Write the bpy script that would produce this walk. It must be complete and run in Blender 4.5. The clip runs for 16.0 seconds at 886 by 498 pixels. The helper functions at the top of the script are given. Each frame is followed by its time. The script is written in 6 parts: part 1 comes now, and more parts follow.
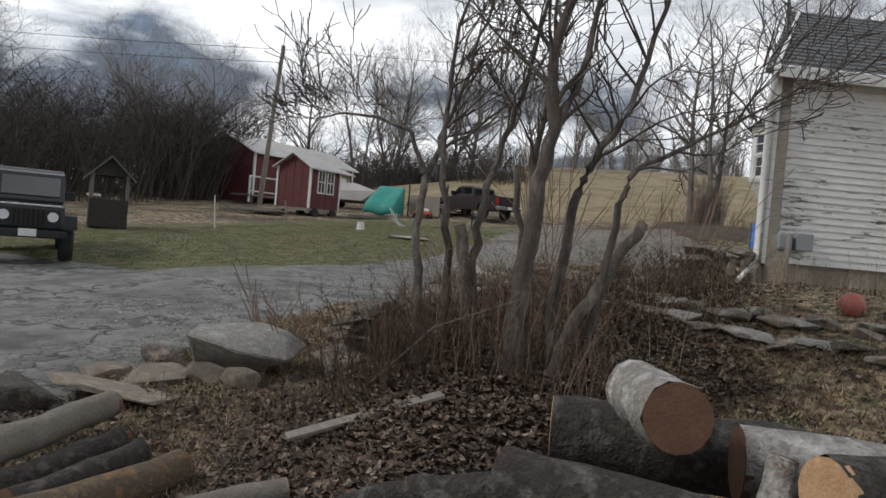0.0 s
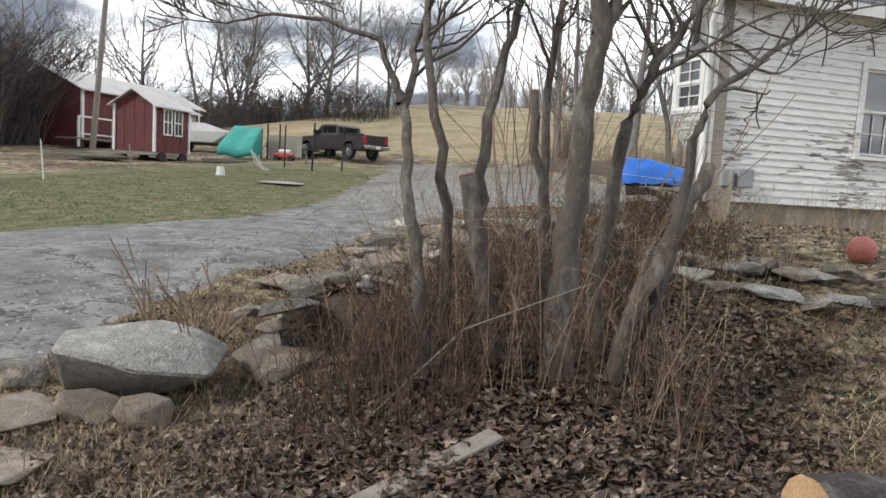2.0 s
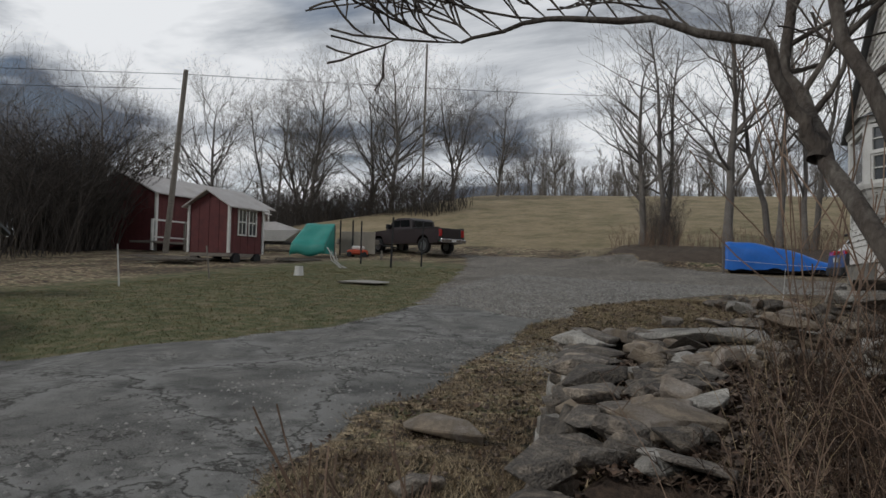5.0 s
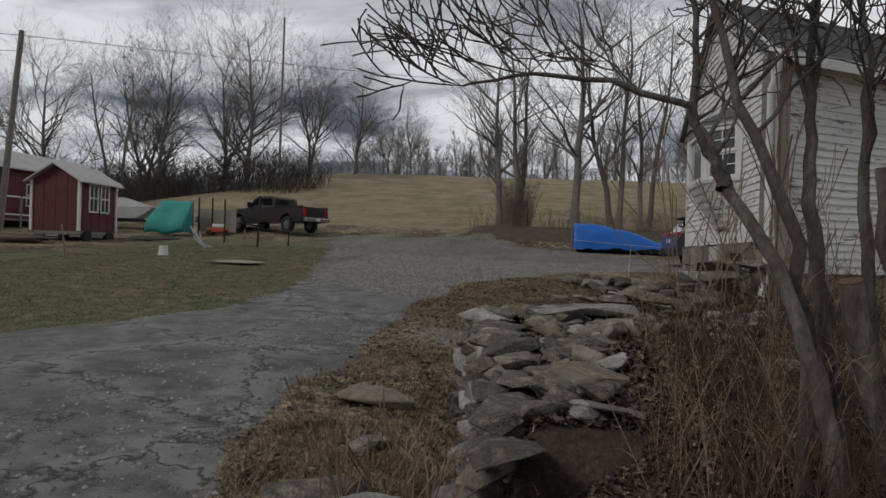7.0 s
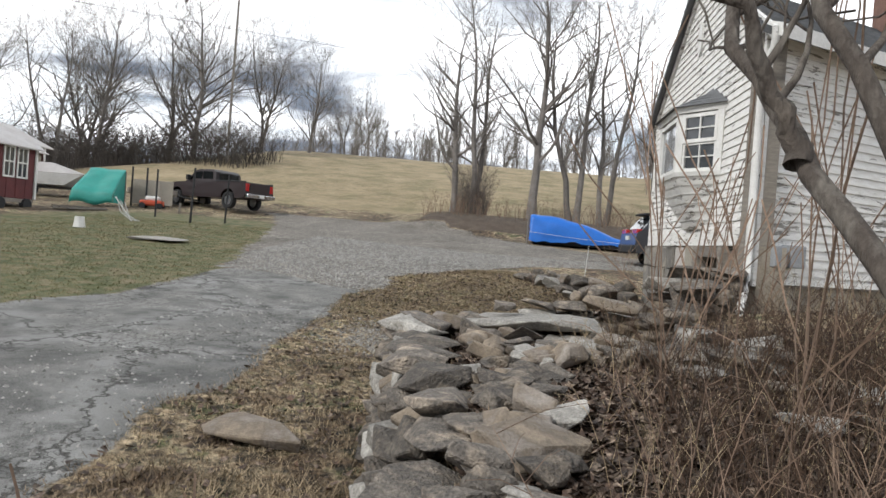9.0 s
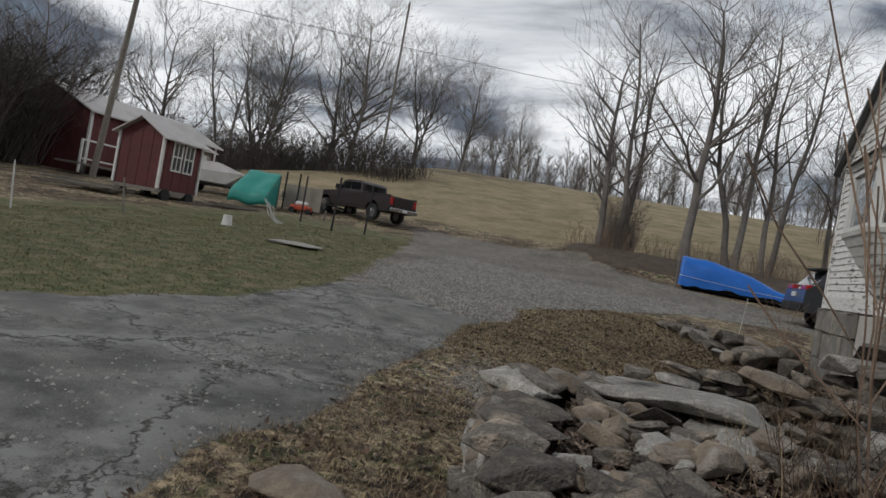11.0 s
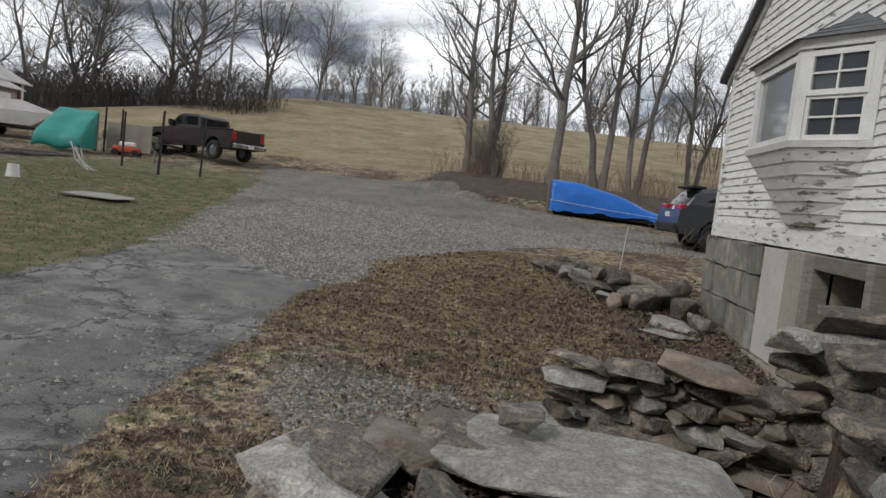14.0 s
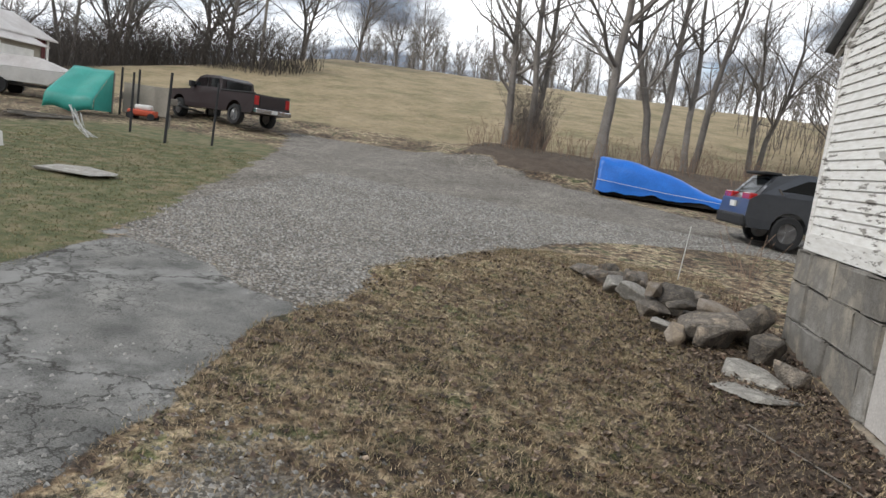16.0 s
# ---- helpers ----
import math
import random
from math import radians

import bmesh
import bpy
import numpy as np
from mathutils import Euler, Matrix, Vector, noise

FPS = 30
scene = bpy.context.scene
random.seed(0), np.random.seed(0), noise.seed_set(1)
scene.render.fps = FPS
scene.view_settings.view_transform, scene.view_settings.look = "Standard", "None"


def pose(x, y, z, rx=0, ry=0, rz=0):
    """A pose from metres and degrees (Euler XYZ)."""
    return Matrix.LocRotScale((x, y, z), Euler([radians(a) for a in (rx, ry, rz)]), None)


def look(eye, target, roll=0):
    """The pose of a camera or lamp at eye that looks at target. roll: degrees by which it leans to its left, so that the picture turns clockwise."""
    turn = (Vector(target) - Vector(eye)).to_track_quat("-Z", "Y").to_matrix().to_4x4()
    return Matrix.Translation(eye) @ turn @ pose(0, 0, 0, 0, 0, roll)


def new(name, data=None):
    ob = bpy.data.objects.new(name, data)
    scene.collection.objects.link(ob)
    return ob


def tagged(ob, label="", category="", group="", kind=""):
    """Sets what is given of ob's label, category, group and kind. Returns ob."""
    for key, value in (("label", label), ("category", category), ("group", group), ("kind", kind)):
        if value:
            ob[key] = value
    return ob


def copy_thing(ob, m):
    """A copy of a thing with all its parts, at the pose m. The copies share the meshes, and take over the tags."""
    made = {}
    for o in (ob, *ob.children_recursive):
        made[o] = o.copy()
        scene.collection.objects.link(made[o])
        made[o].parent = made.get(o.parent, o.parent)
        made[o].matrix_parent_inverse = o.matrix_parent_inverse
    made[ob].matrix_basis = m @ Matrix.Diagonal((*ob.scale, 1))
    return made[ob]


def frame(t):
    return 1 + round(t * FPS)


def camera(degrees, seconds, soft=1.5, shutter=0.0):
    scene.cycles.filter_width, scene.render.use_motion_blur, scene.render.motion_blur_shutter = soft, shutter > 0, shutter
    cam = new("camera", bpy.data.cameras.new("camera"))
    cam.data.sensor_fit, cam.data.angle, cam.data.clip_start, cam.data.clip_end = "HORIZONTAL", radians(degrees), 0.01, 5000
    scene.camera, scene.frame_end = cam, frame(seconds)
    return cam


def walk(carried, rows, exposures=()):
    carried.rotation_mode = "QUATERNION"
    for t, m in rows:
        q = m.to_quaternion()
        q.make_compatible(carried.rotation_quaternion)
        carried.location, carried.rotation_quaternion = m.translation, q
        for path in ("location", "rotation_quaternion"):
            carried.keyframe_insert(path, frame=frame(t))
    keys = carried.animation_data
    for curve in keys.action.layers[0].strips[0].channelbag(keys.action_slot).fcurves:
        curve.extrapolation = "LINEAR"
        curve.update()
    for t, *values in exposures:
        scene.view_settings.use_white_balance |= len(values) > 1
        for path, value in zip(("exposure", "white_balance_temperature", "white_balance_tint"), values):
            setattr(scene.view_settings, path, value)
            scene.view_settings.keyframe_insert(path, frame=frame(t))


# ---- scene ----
cam = camera(64.0, 16.0)

PATH = [
    (0, (0.990, -17.732, 1.592), (0.019, -15.984, 1.546), 5.0),
    (0.5, (0.396, -17.685, 1.450), (-0.510, -15.904, 1.364), 5.8),
    (1, (-0.019, -17.396, 1.477), (-0.820, -15.570, 1.315), 4.6),
    (1.5, (-0.348, -17.050, 1.429), (-1.052, -15.187, 1.246), 4.0),
    (2, (-0.541, -16.634, 1.610), (-1.116, -14.727, 1.424), 3.3),
    (2.5, (-0.749, -16.187, 1.644), (-1.203, -14.244, 1.503), 2.4),
    (3, (-0.889, -15.934, 1.693), (-1.334, -13.985, 1.624), 0.3),
    (3.5, (-1.450, -15.431, 1.653), (-2.033, -13.518, 1.673), 1.5),
    (4, (-1.746, -15.105, 1.673), (-2.487, -13.249, 1.737), 1.5),
    (6.5, (-2.777, -15.704, 1.678), (-3.389, -13.800, 1.723), 1.4),
    (7, (-2.688, -16.014, 1.735), (-3.015, -14.041, 1.745), 1.5),
    (7.5, (-2.418, -16.173, 1.814), (-2.499, -14.175, 1.773), 2.0),
    (8, (-2.485, -15.675, 1.737), (-2.554, -13.677, 1.685), 2.0),
    (8.5, (-2.541, -15.111, 1.793), (-2.643, -13.114, 1.740), 2.3),
    (9, (-2.628, -14.494, 1.809), (-2.833, -12.504, 1.784), 4.2),
    (9.5, (-2.806, -14.013, 1.868), (-3.195, -12.051, 1.874), 6.3),
    (12, (-2.509, -13.123, 1.938), (-3.127, -11.221, 1.915), 10.2),
    (12.5, (-2.669, -12.730, 1.967), (-3.187, -10.799, 1.911), 11.1),
    (13, (-2.709, -12.368, 2.006), (-3.169, -10.423, 1.947), 10.5),
    (13.5, (-2.744, -11.866, 2.070), (-3.090, -9.899, 1.969), 8.5),
    (14, (-2.754, -11.128, 2.148), (-2.987, -9.147, 1.995), 6.5),
    (14.5, (-2.855, -10.620, 2.237), (-2.964, -8.633, 2.035), 5.6),
    (15, (-2.830, -10.105, 2.333), (-2.900, -8.123, 2.079), 6.1),
    (15.5, (-2.785, -9.463, 2.335), (-2.905, -7.481, 2.100), 6.8),
    (16, (-2.758, -8.957, 2.534), (-3.095, -7.004, 2.267), 7.9),
]
EXPOSURES = [(0.0, 0.15), (0.9, 0.25), (1.5, 0.52), (2.2, 1.22), (2.8, 1.35), (3.3, 1.20), (3.7, 0.50), (4.2, -0.10), (6.3, -0.55), (7.3, -0.58), (7.8, 0.00), (8.3, 0.60), (9.5, 0.90), (11.8, -0.65), (12.6, -0.60),
             (13.4, 0.05), (14.2, 0.22), (16.0, 0.75)]
walk(cam, [(t, look(eye, target, roll)) for t, eye, target, roll in PATH], EXPOSURES)

# ---------------------------------------------------------------- world and light
world = bpy.data.worlds.new("sky")
scene.world = world
world.use_nodes = True
wt = world.node_tree
wt.nodes.clear()


def wnode(kind, **values):
    n = wt.nodes.new(kind)
    for k, v in values.items():
        n.inputs[k].default_value = v
    return n


SUN_EL, SUN_AZ = radians(38), radians(226)
sky = wt.nodes.new("ShaderNodeTexSky")
sky.sky_type = "NISHITA"
sky.sun_disc = False
sky.sun_elevation, sky.sun_rotation = SUN_EL, SUN_AZ
sky_dim = wt.nodes.new("ShaderNodeVectorMath")
sky_dim.operation = "SCALE"
sky_dim.inputs["Scale"].default_value = 0.11
wt.links.new(sky.outputs[0], sky_dim.inputs[0])
tc = wt.nodes.new("ShaderNodeTexCoord")
# cloud deck: the view direction met with a flat layer overhead
sep = wt.nodes.new("ShaderNodeSeparateXYZ")
wt.links.new(tc.outputs["Generated"], sep.inputs[0])
zmax = wt.nodes.new("ShaderNodeMath")
zmax.operation = "MAXIMUM"
zmax.inputs[1].default_value = 0.0
wt.links.new(sep.outputs["Z"], zmax.inputs[0])
zadd = wt.nodes.new("ShaderNodeMath")
zadd.operation = "ADD"
zadd.inputs[1].default_value = 0.16
wt.links.new(zmax.outputs[0], zadd.inputs[0])
zcomb = wt.nodes.new("ShaderNodeCombineXYZ")
for i in range(3):
    wt.links.new(zadd.outputs[0], zcomb.inputs[i])
deck = wt.nodes.new("ShaderNodeVectorMath")
deck.operation = "DIVIDE"
wt.links.new(tc.outputs["Generated"], deck.inputs[0])
wt.links.new(zcomb.outputs[0], deck.inputs[1])
stretch = wt.nodes.new("ShaderNodeMapping")
stretch.inputs["Scale"].default_value = (0.8, 1.0, 0.5)
stretch.inputs["Rotation"].default_value = (0, 0, radians(-18))
stretch.inputs["Location"].default_value = (3.1, 0.4, 0)
wt.links.new(deck.outputs[0], stretch.inputs[0])
big = wnode("ShaderNodeTexNoise", Scale=1.05, Detail=8.0, Roughness=0.56, Distortion=0.35)
wt.links.new(stretch.outputs[0], big.inputs["Vector"])
tone = wt.nodes.new("ShaderNodeValToRGB")
tone.color_ramp.elements[0].position, tone.color_ramp.elements[0].color = 0.41, (1.22, 1.25, 1.29, 1)
tone.color_ramp.elements[1].position, tone.color_ramp.elements[1].color = 0.57, (0.17, 0.198, 0.25, 1)
mid = tone.color_ramp.elements.new(0.49)
mid.color = (0.74, 0.78, 0.835, 1)
wt.links.new(big.outputs["Fac"], tone.inputs[0])
holes = wnode("ShaderNodeTexNoise", Scale=2.1, Detail=4.0, Roughness=0.5)
wt.links.new(stretch.outputs[0], holes.inputs["Vector"])
hole_ramp = wt.nodes.new("ShaderNodeValToRGB")
hole_ramp.color_ramp.elements[0].position, hole_ramp.color_ramp.elements[0].color = 0.60, (0, 0, 0, 1)
hole_ramp.color_ramp.elements[1].position, hole_ramp.color_ramp.elements[1].color = 0.74, (0.5, 0.5, 0.5, 1)
wt.links.new(holes.outputs["Fac"], hole_ramp.inputs[0])
skymix = wt.nodes.new("ShaderNodeMixRGB")
wt.links.new(hole_ramp.outputs[0], skymix.inputs[0])
wt.links.new(tone.outputs[0], skymix.inputs[1])
wt.links.new(sky_dim.outputs[0], skymix.inputs[2])
bg = wnode("ShaderNodeBackground", Strength=0.88)
wt.links.new(skymix.outputs[0], bg.inputs["Color"])
wout = wt.nodes.new("ShaderNodeOutputWorld")
wt.links.new(bg.outputs[0], wout.inputs[0])

sun_data = bpy.data.lights.new("sun", "SUN")
sun_data.energy, sun_data.angle, sun_data.color = 1.5, radians(14), (0.98, 0.965, 0.93)
sun = new("sun", sun_data)
sun.matrix_world = look((0, 0, 30), (math.sin(SUN_AZ) * -20, math.cos(SUN_AZ) * -20, 30 - 20 * math.tan(SUN_EL)))


# ---------------------------------------------------------------- materials
def material(name, colours, scale=6.0, fine=60.0, rough=0.85, bump=0.25, metal=0.0, vary=0.0, wave=None, fine_mix=0.35, coat=0.0, island=0.0, detail=6.0):
    """Colours from light to dark patches by a coarse noise, a finer grain over it, relief, and a change from piece to piece."""
    m = bpy.data.materials.new(name)
    m.use_nodes = True
    nt = m.node_tree
    b = nt.nodes["Principled BSDF"]
    geo = nt.nodes.new("ShaderNodeNewGeometry")
    info = nt.nodes.new("ShaderNodeObjectInfo")
    n1 = nt.nodes.new("ShaderNodeTexNoise")
    n1.inputs["Scale"].default_value, n1.inputs["Detail"].default_value = scale, detail
    n1.inputs["Roughness"].default_value = 0.62
    n2 = nt.nodes.new("ShaderNodeTexNoise")
    n2.inputs["Scale"].default_value, n2.inputs["Detail"].default_value = fine, 3.0
    vec = geo.outputs["Position"]
    if wave:
        mp = nt.nodes.new("ShaderNodeMapping")
        mp.inputs["Scale"].default_value = wave
        nt.links.new(vec, mp.inputs[0])
        vec = mp.outputs[0]
    nt.links.new(vec, n1.inputs["Vector"])
    nt.links.new(vec, n2.inputs["Vector"])
    ramp = nt.nodes.new("ShaderNodeValToRGB")
    els = ramp.color_ramp.elements
    els[0].position, els[1].position = 0.3, 0.7
    els[0].color, els[1].color = (*colours[0], 1), (*colours[-1], 1)
    for i, c in enumerate(colours[1:-1], 1):
        els.new(0.3 + 0.4 * i / (len(colours) - 1)).color = (*c, 1)
    nt.links.new(n1.outputs["Fac"], ramp.inputs[0])
    grain = nt.nodes.new("ShaderNodeMixRGB")
    grain.blend_type = "OVERLAY"
    grain.inputs[0].default_value = fine_mix
    nt.links.new(ramp.outputs[0], grain.inputs[1])
    nt.links.new(n2.outputs["Fac"], grain.inputs[2])
    col = grain.outputs[0]
    for amount, source in ((vary, info.outputs["Random"]), (island, geo.outputs["Random Per Island"])):
        if amount:
            hsv = nt.nodes.new("ShaderNodeHueSaturation")
            mr = nt.nodes.new("ShaderNodeMapRange")
            mr.inputs["To Min"].default_value, mr.inputs["To Max"].default_value = 1 - amount, 1 + amount
            nt.links.new(source, mr.inputs["Value"])
            nt.links.new(mr.outputs[0], hsv.inputs["Value"])
            nt.links.new(col, hsv.inputs["Color"])
            col = hsv.outputs[0]
    nt.links.new(col, b.inputs["Base Color"])
    b.inputs["Roughness"].default_value, b.inputs["Metallic"].default_value = rough, metal
    b.inputs["Coat Weight"].default_value = coat
    if bump:
        bm_node = nt.nodes.new("ShaderNodeBump")
        bm_node.inputs["Strength"].default_value, bm_node.inputs["Distance"].default_value = bump, 0.02
        add = nt.nodes.new("ShaderNodeMath")
        nt.links.new(n1.outputs["Fac"], add.inputs[0])
        nt.links.new(n2.outputs["Fac"], add.inputs[1])
        nt.links.new(add.outputs[0], bm_node.inputs["Height"])
        nt.links.new(bm_node.outputs[0], b.inputs["Normal"])
    return m


def glass_material(name, tint, rough=0.05, coat=0.6):
    m = bpy.data.materials.new(name)
    m.use_nodes = True
    b = m.node_tree.nodes["Principled BSDF"]
    b.inputs["Base Color"].default_value = (*tint, 1)
    b.inputs["Roughness"].default_value = rough
    b.inputs["Specular IOR Level"].default_value = 0.8
    b.inputs["Coat Weight"].default_value = coat
    b.inputs["Coat Roughness"].default_value = 0.03
    return m


BARK = material("bark", [(0.14, 0.118, 0.097), (0.072, 0.058, 0.048), (0.19, 0.17, 0.145)], 9, 70, 0.95, 0.7, wave=(1, 1, 0.35))
BARK_FAR = material("far_bark", [(0.22, 0.20, 0.18), (0.14, 0.125, 0.112)], 3, 20, 0.95, 0, island=0.3)
TWIG = material("twig", [(0.24, 0.165, 0.115), (0.15, 0.10, 0.072)], 8, 60, 0.9, 0, island=0.35)
TWIG_GREY = material("grey_twig", [(0.20, 0.17, 0.145), (0.10, 0.08, 0.07)], 5, 60, 0.9, 0, island=0.35)
BRUSH = material("brush_twig", [(0.105, 0.062, 0.037), (0.03, 0.019, 0.013)], 6, 60, 0.9, 0, island=0.5)
STRAW = material("straw", [(0.42, 0.335, 0.21), (0.13, 0.086, 0.052)], 1.6, 40, 0.9, 0, island=0.75)
THICKET = material("thicket_twig", [(0.085, 0.072, 0.062), (0.05, 0.043, 0.038)], 2, 40, 0.95, 0, island=0.4)
GRAVEL = material("gravel_chips", [(0.30, 0.29, 0.27), (0.20, 0.19, 0.175)], 4, 60, 0.9, 0.2, island=0.6)
GRASS = material("grass", [(0.105, 0.115, 0.04), (0.26, 0.21, 0.11)], 1.3, 40, 0.9, 0, island=0.35)
LEAF = material("dead_leaf", [(0.145, 0.086, 0.054), (0.055, 0.036, 0.026), (0.36, 0.275, 0.20)], 14, 90, 0.8, 0.1, island=0.55)
STONE = material("field_stone", [(0.245, 0.21, 0.17), (0.10, 0.088, 0.076), (0.37, 0.305, 0.235)], 6, 60, 0.9, 1.2, vary=0.4, fine_mix=0.7)
STONE_WARM = material("warm_stone", [(0.36, 0.29, 0.21), (0.18, 0.145, 0.11), (0.32, 0.285, 0.25)], 4, 70, 0.9, 0.6, vary=0.2)
STONE_PALE = material("pale_stone", [(0.42, 0.40, 0.36), (0.25, 0.235, 0.21), (0.50, 0.47, 0.42)], 6, 60, 0.9, 0.9, vary=0.2, fine_mix=0.6)
LOG_END = material("cut_wood", [(0.55, 0.36, 0.20), (0.42, 0.24, 0.12)], 12, 90, 0.85, 0.3)
LOG_END_DARK = material("weathered_cut_wood", [(0.17, 0.085, 0.048), (0.10, 0.052, 0.03)], 10, 80, 0.85, 0.3)
LOG_BARK = material("log_bark", [(0.062, 0.052, 0.043), (0.032, 0.026, 0.022), (0.13, 0.122, 0.108)], 10, 60, 0.95, 1.0)
DOOR_WOOD = material("cellar_door_wood", [(0.13, 0.112, 0.092), (0.065, 0.054, 0.044)], 6, 60, 0.9, 0.5, wave=(6, 6, 1), vary=0.25)
DARK_WOOD = material("dark_weathered_wood", [(0.06, 0.052, 0.044), (0.035, 0.03, 0.026)], 6, 60, 0.9, 0.4, wave=(1, 1, 6))
OLD_WOOD = material("old_wood", [(0.26, 0.235, 0.20), (0.15, 0.13, 0.11)], 6, 60, 0.9, 0.4, wave=(1, 1, 6), vary=0.15)
WHITE = material("white_paint", [(0.74, 0.73, 0.70), (0.60, 0.59, 0.56)], 3, 50, 0.6, 0.1)
SHINGLE = material("grey_shingle", [(0.16, 0.165, 0.17), (0.105, 0.108, 0.11)], 5, 120, 0.95, 0.4)
CONCRETE = material("foundation_stone", [(0.29, 0.275, 0.25), (0.17, 0.158, 0.14), (0.35, 0.31, 0.25)], 2.2, 50, 0.92, 0.5, vary=0.18)
CONCRETE_STAIN = material("stained_concrete", [(0.34, 0.28, 0.21), (0.22, 0.19, 0.15), (0.40, 0.36, 0.30)], 1.6, 40, 0.92, 0.4)
RED_PAINT = material("red_paint", [(0.13, 0.03, 0.03), (0.085, 0.022, 0.023)], 3, 40, 0.75, 0.15)
METAL_ROOF = material("metal_roof", [(0.55, 0.53, 0.51), (0.42, 0.38, 0.36)], 1.2, 30, 0.55, 0.05, metal=0.1)
TEAL = material("teal_tarp", [(0.03, 0.30, 0.25), (0.025, 0.24, 0.20)], 2, 30, 0.5, 0.2)
BLUE = material("blue_tarp", [(0.02, 0.165, 0.60), (0.018, 0.13, 0.50)], 2, 30, 0.42, 0.3)
# Near-black puts shade of openings into the colour; the tarp trailer frame shares it
DARK = material("shade_black", [(0.018, 0.016, 0.015), (0.012, 0.011, 0.01)], 3, 40, 0.95, 0)
TYRE = material("rubber", [(0.025, 0.025, 0.026), (0.018, 0.018, 0.019)], 8, 90, 0.9, 0.2)
CHROME = material("chrome", [(0.62, 0.62, 0.63), (0.5, 0.5, 0.52)], 6, 60, 0.22, 0, metal=1.0)
RIM = material("wheel_metal", [(0.40, 0.40, 0.41), (0.30, 0.30, 0.31)], 6, 60, 0.35, 0, metal=0.8)
MAROON = material("maroon_car_paint", [(0.016, 0.006, 0.007), (0.012, 0.005, 0.006)], 2, 60, 0.5, 0, coat=0.3)
GREY_PAINT = material("grey_car_paint", [(0.085, 0.09, 0.10), (0.07, 0.074, 0.083)], 2, 60, 0.3, 0, metal=0.4, coat=0.8)
BLACK_PAINT = material("black_car_paint", [(0.016, 0.017, 0.019), (0.012, 0.013, 0.014)], 2, 60, 0.4, 0, coat=0.15)
PLASTIC_BLACK = material("black_plastic", [(0.02, 0.02, 0.021), (0.015, 0.015, 0.016)], 5, 60, 0.7, 0)
RED_LAMP = material("red_lens", [(0.45, 0.02, 0.02), (0.35, 0.015, 0.015)], 4, 60, 0.2, 0, coat=0.6)
LAMP_WHITE = material("clear_lens", [(0.75, 0.75, 0.76), (0.65, 0.65, 0.66)], 4, 60, 0.15, 0, coat=0.6)
METER_GREY = material("meter_grey", [(0.30, 0.31, 0.32), (0.24, 0.25, 0.26)], 5, 60, 0.6, 0.05)
ORANGE = material("orange_red_paint", [(0.50, 0.08, 0.03), (0.42, 0.06, 0.025)], 5, 60, 0.5, 0)
GREEN_PAINT = material("green_paint", [(0.05, 0.10, 0.05), (0.04, 0.08, 0.04)], 5, 60, 0.5, 0)
BALL_RED = material("faded_red_rubber", [(0.40, 0.13, 0.10), (0.33, 0.10, 0.08)], 5, 60, 0.6, 0)
WIRE = material("wire", [(0.05, 0.05, 0.05), (0.04, 0.04, 0.04)], 5, 60, 0.6, 0)
MESH_NET = material("plastic_net", [(0.62, 0.62, 0.60), (0.5, 0.5, 0.48)], 5, 60, 0.6, 0)
CREAM = material("cream_siding", [(0.34, 0.31, 0.26), (0.27, 0.245, 0.20)], 1.5, 30, 0.8, 0.1)
PANEL = material("panel_paint", [(0.52, 0.49, 0.46), (0.44, 0.41, 0.38)], 2, 50, 0.7, 0.1)
GLASS = glass_material("window_glass", (0.05, 0.055, 0.06))
CAR_GLASS = glass_material("car_glass", (0.012, 0.014, 0.015), coat=0.0)
GLASS_BAY = glass_material("bay_glass", (0.25, 0.26, 0.27), 0.04)


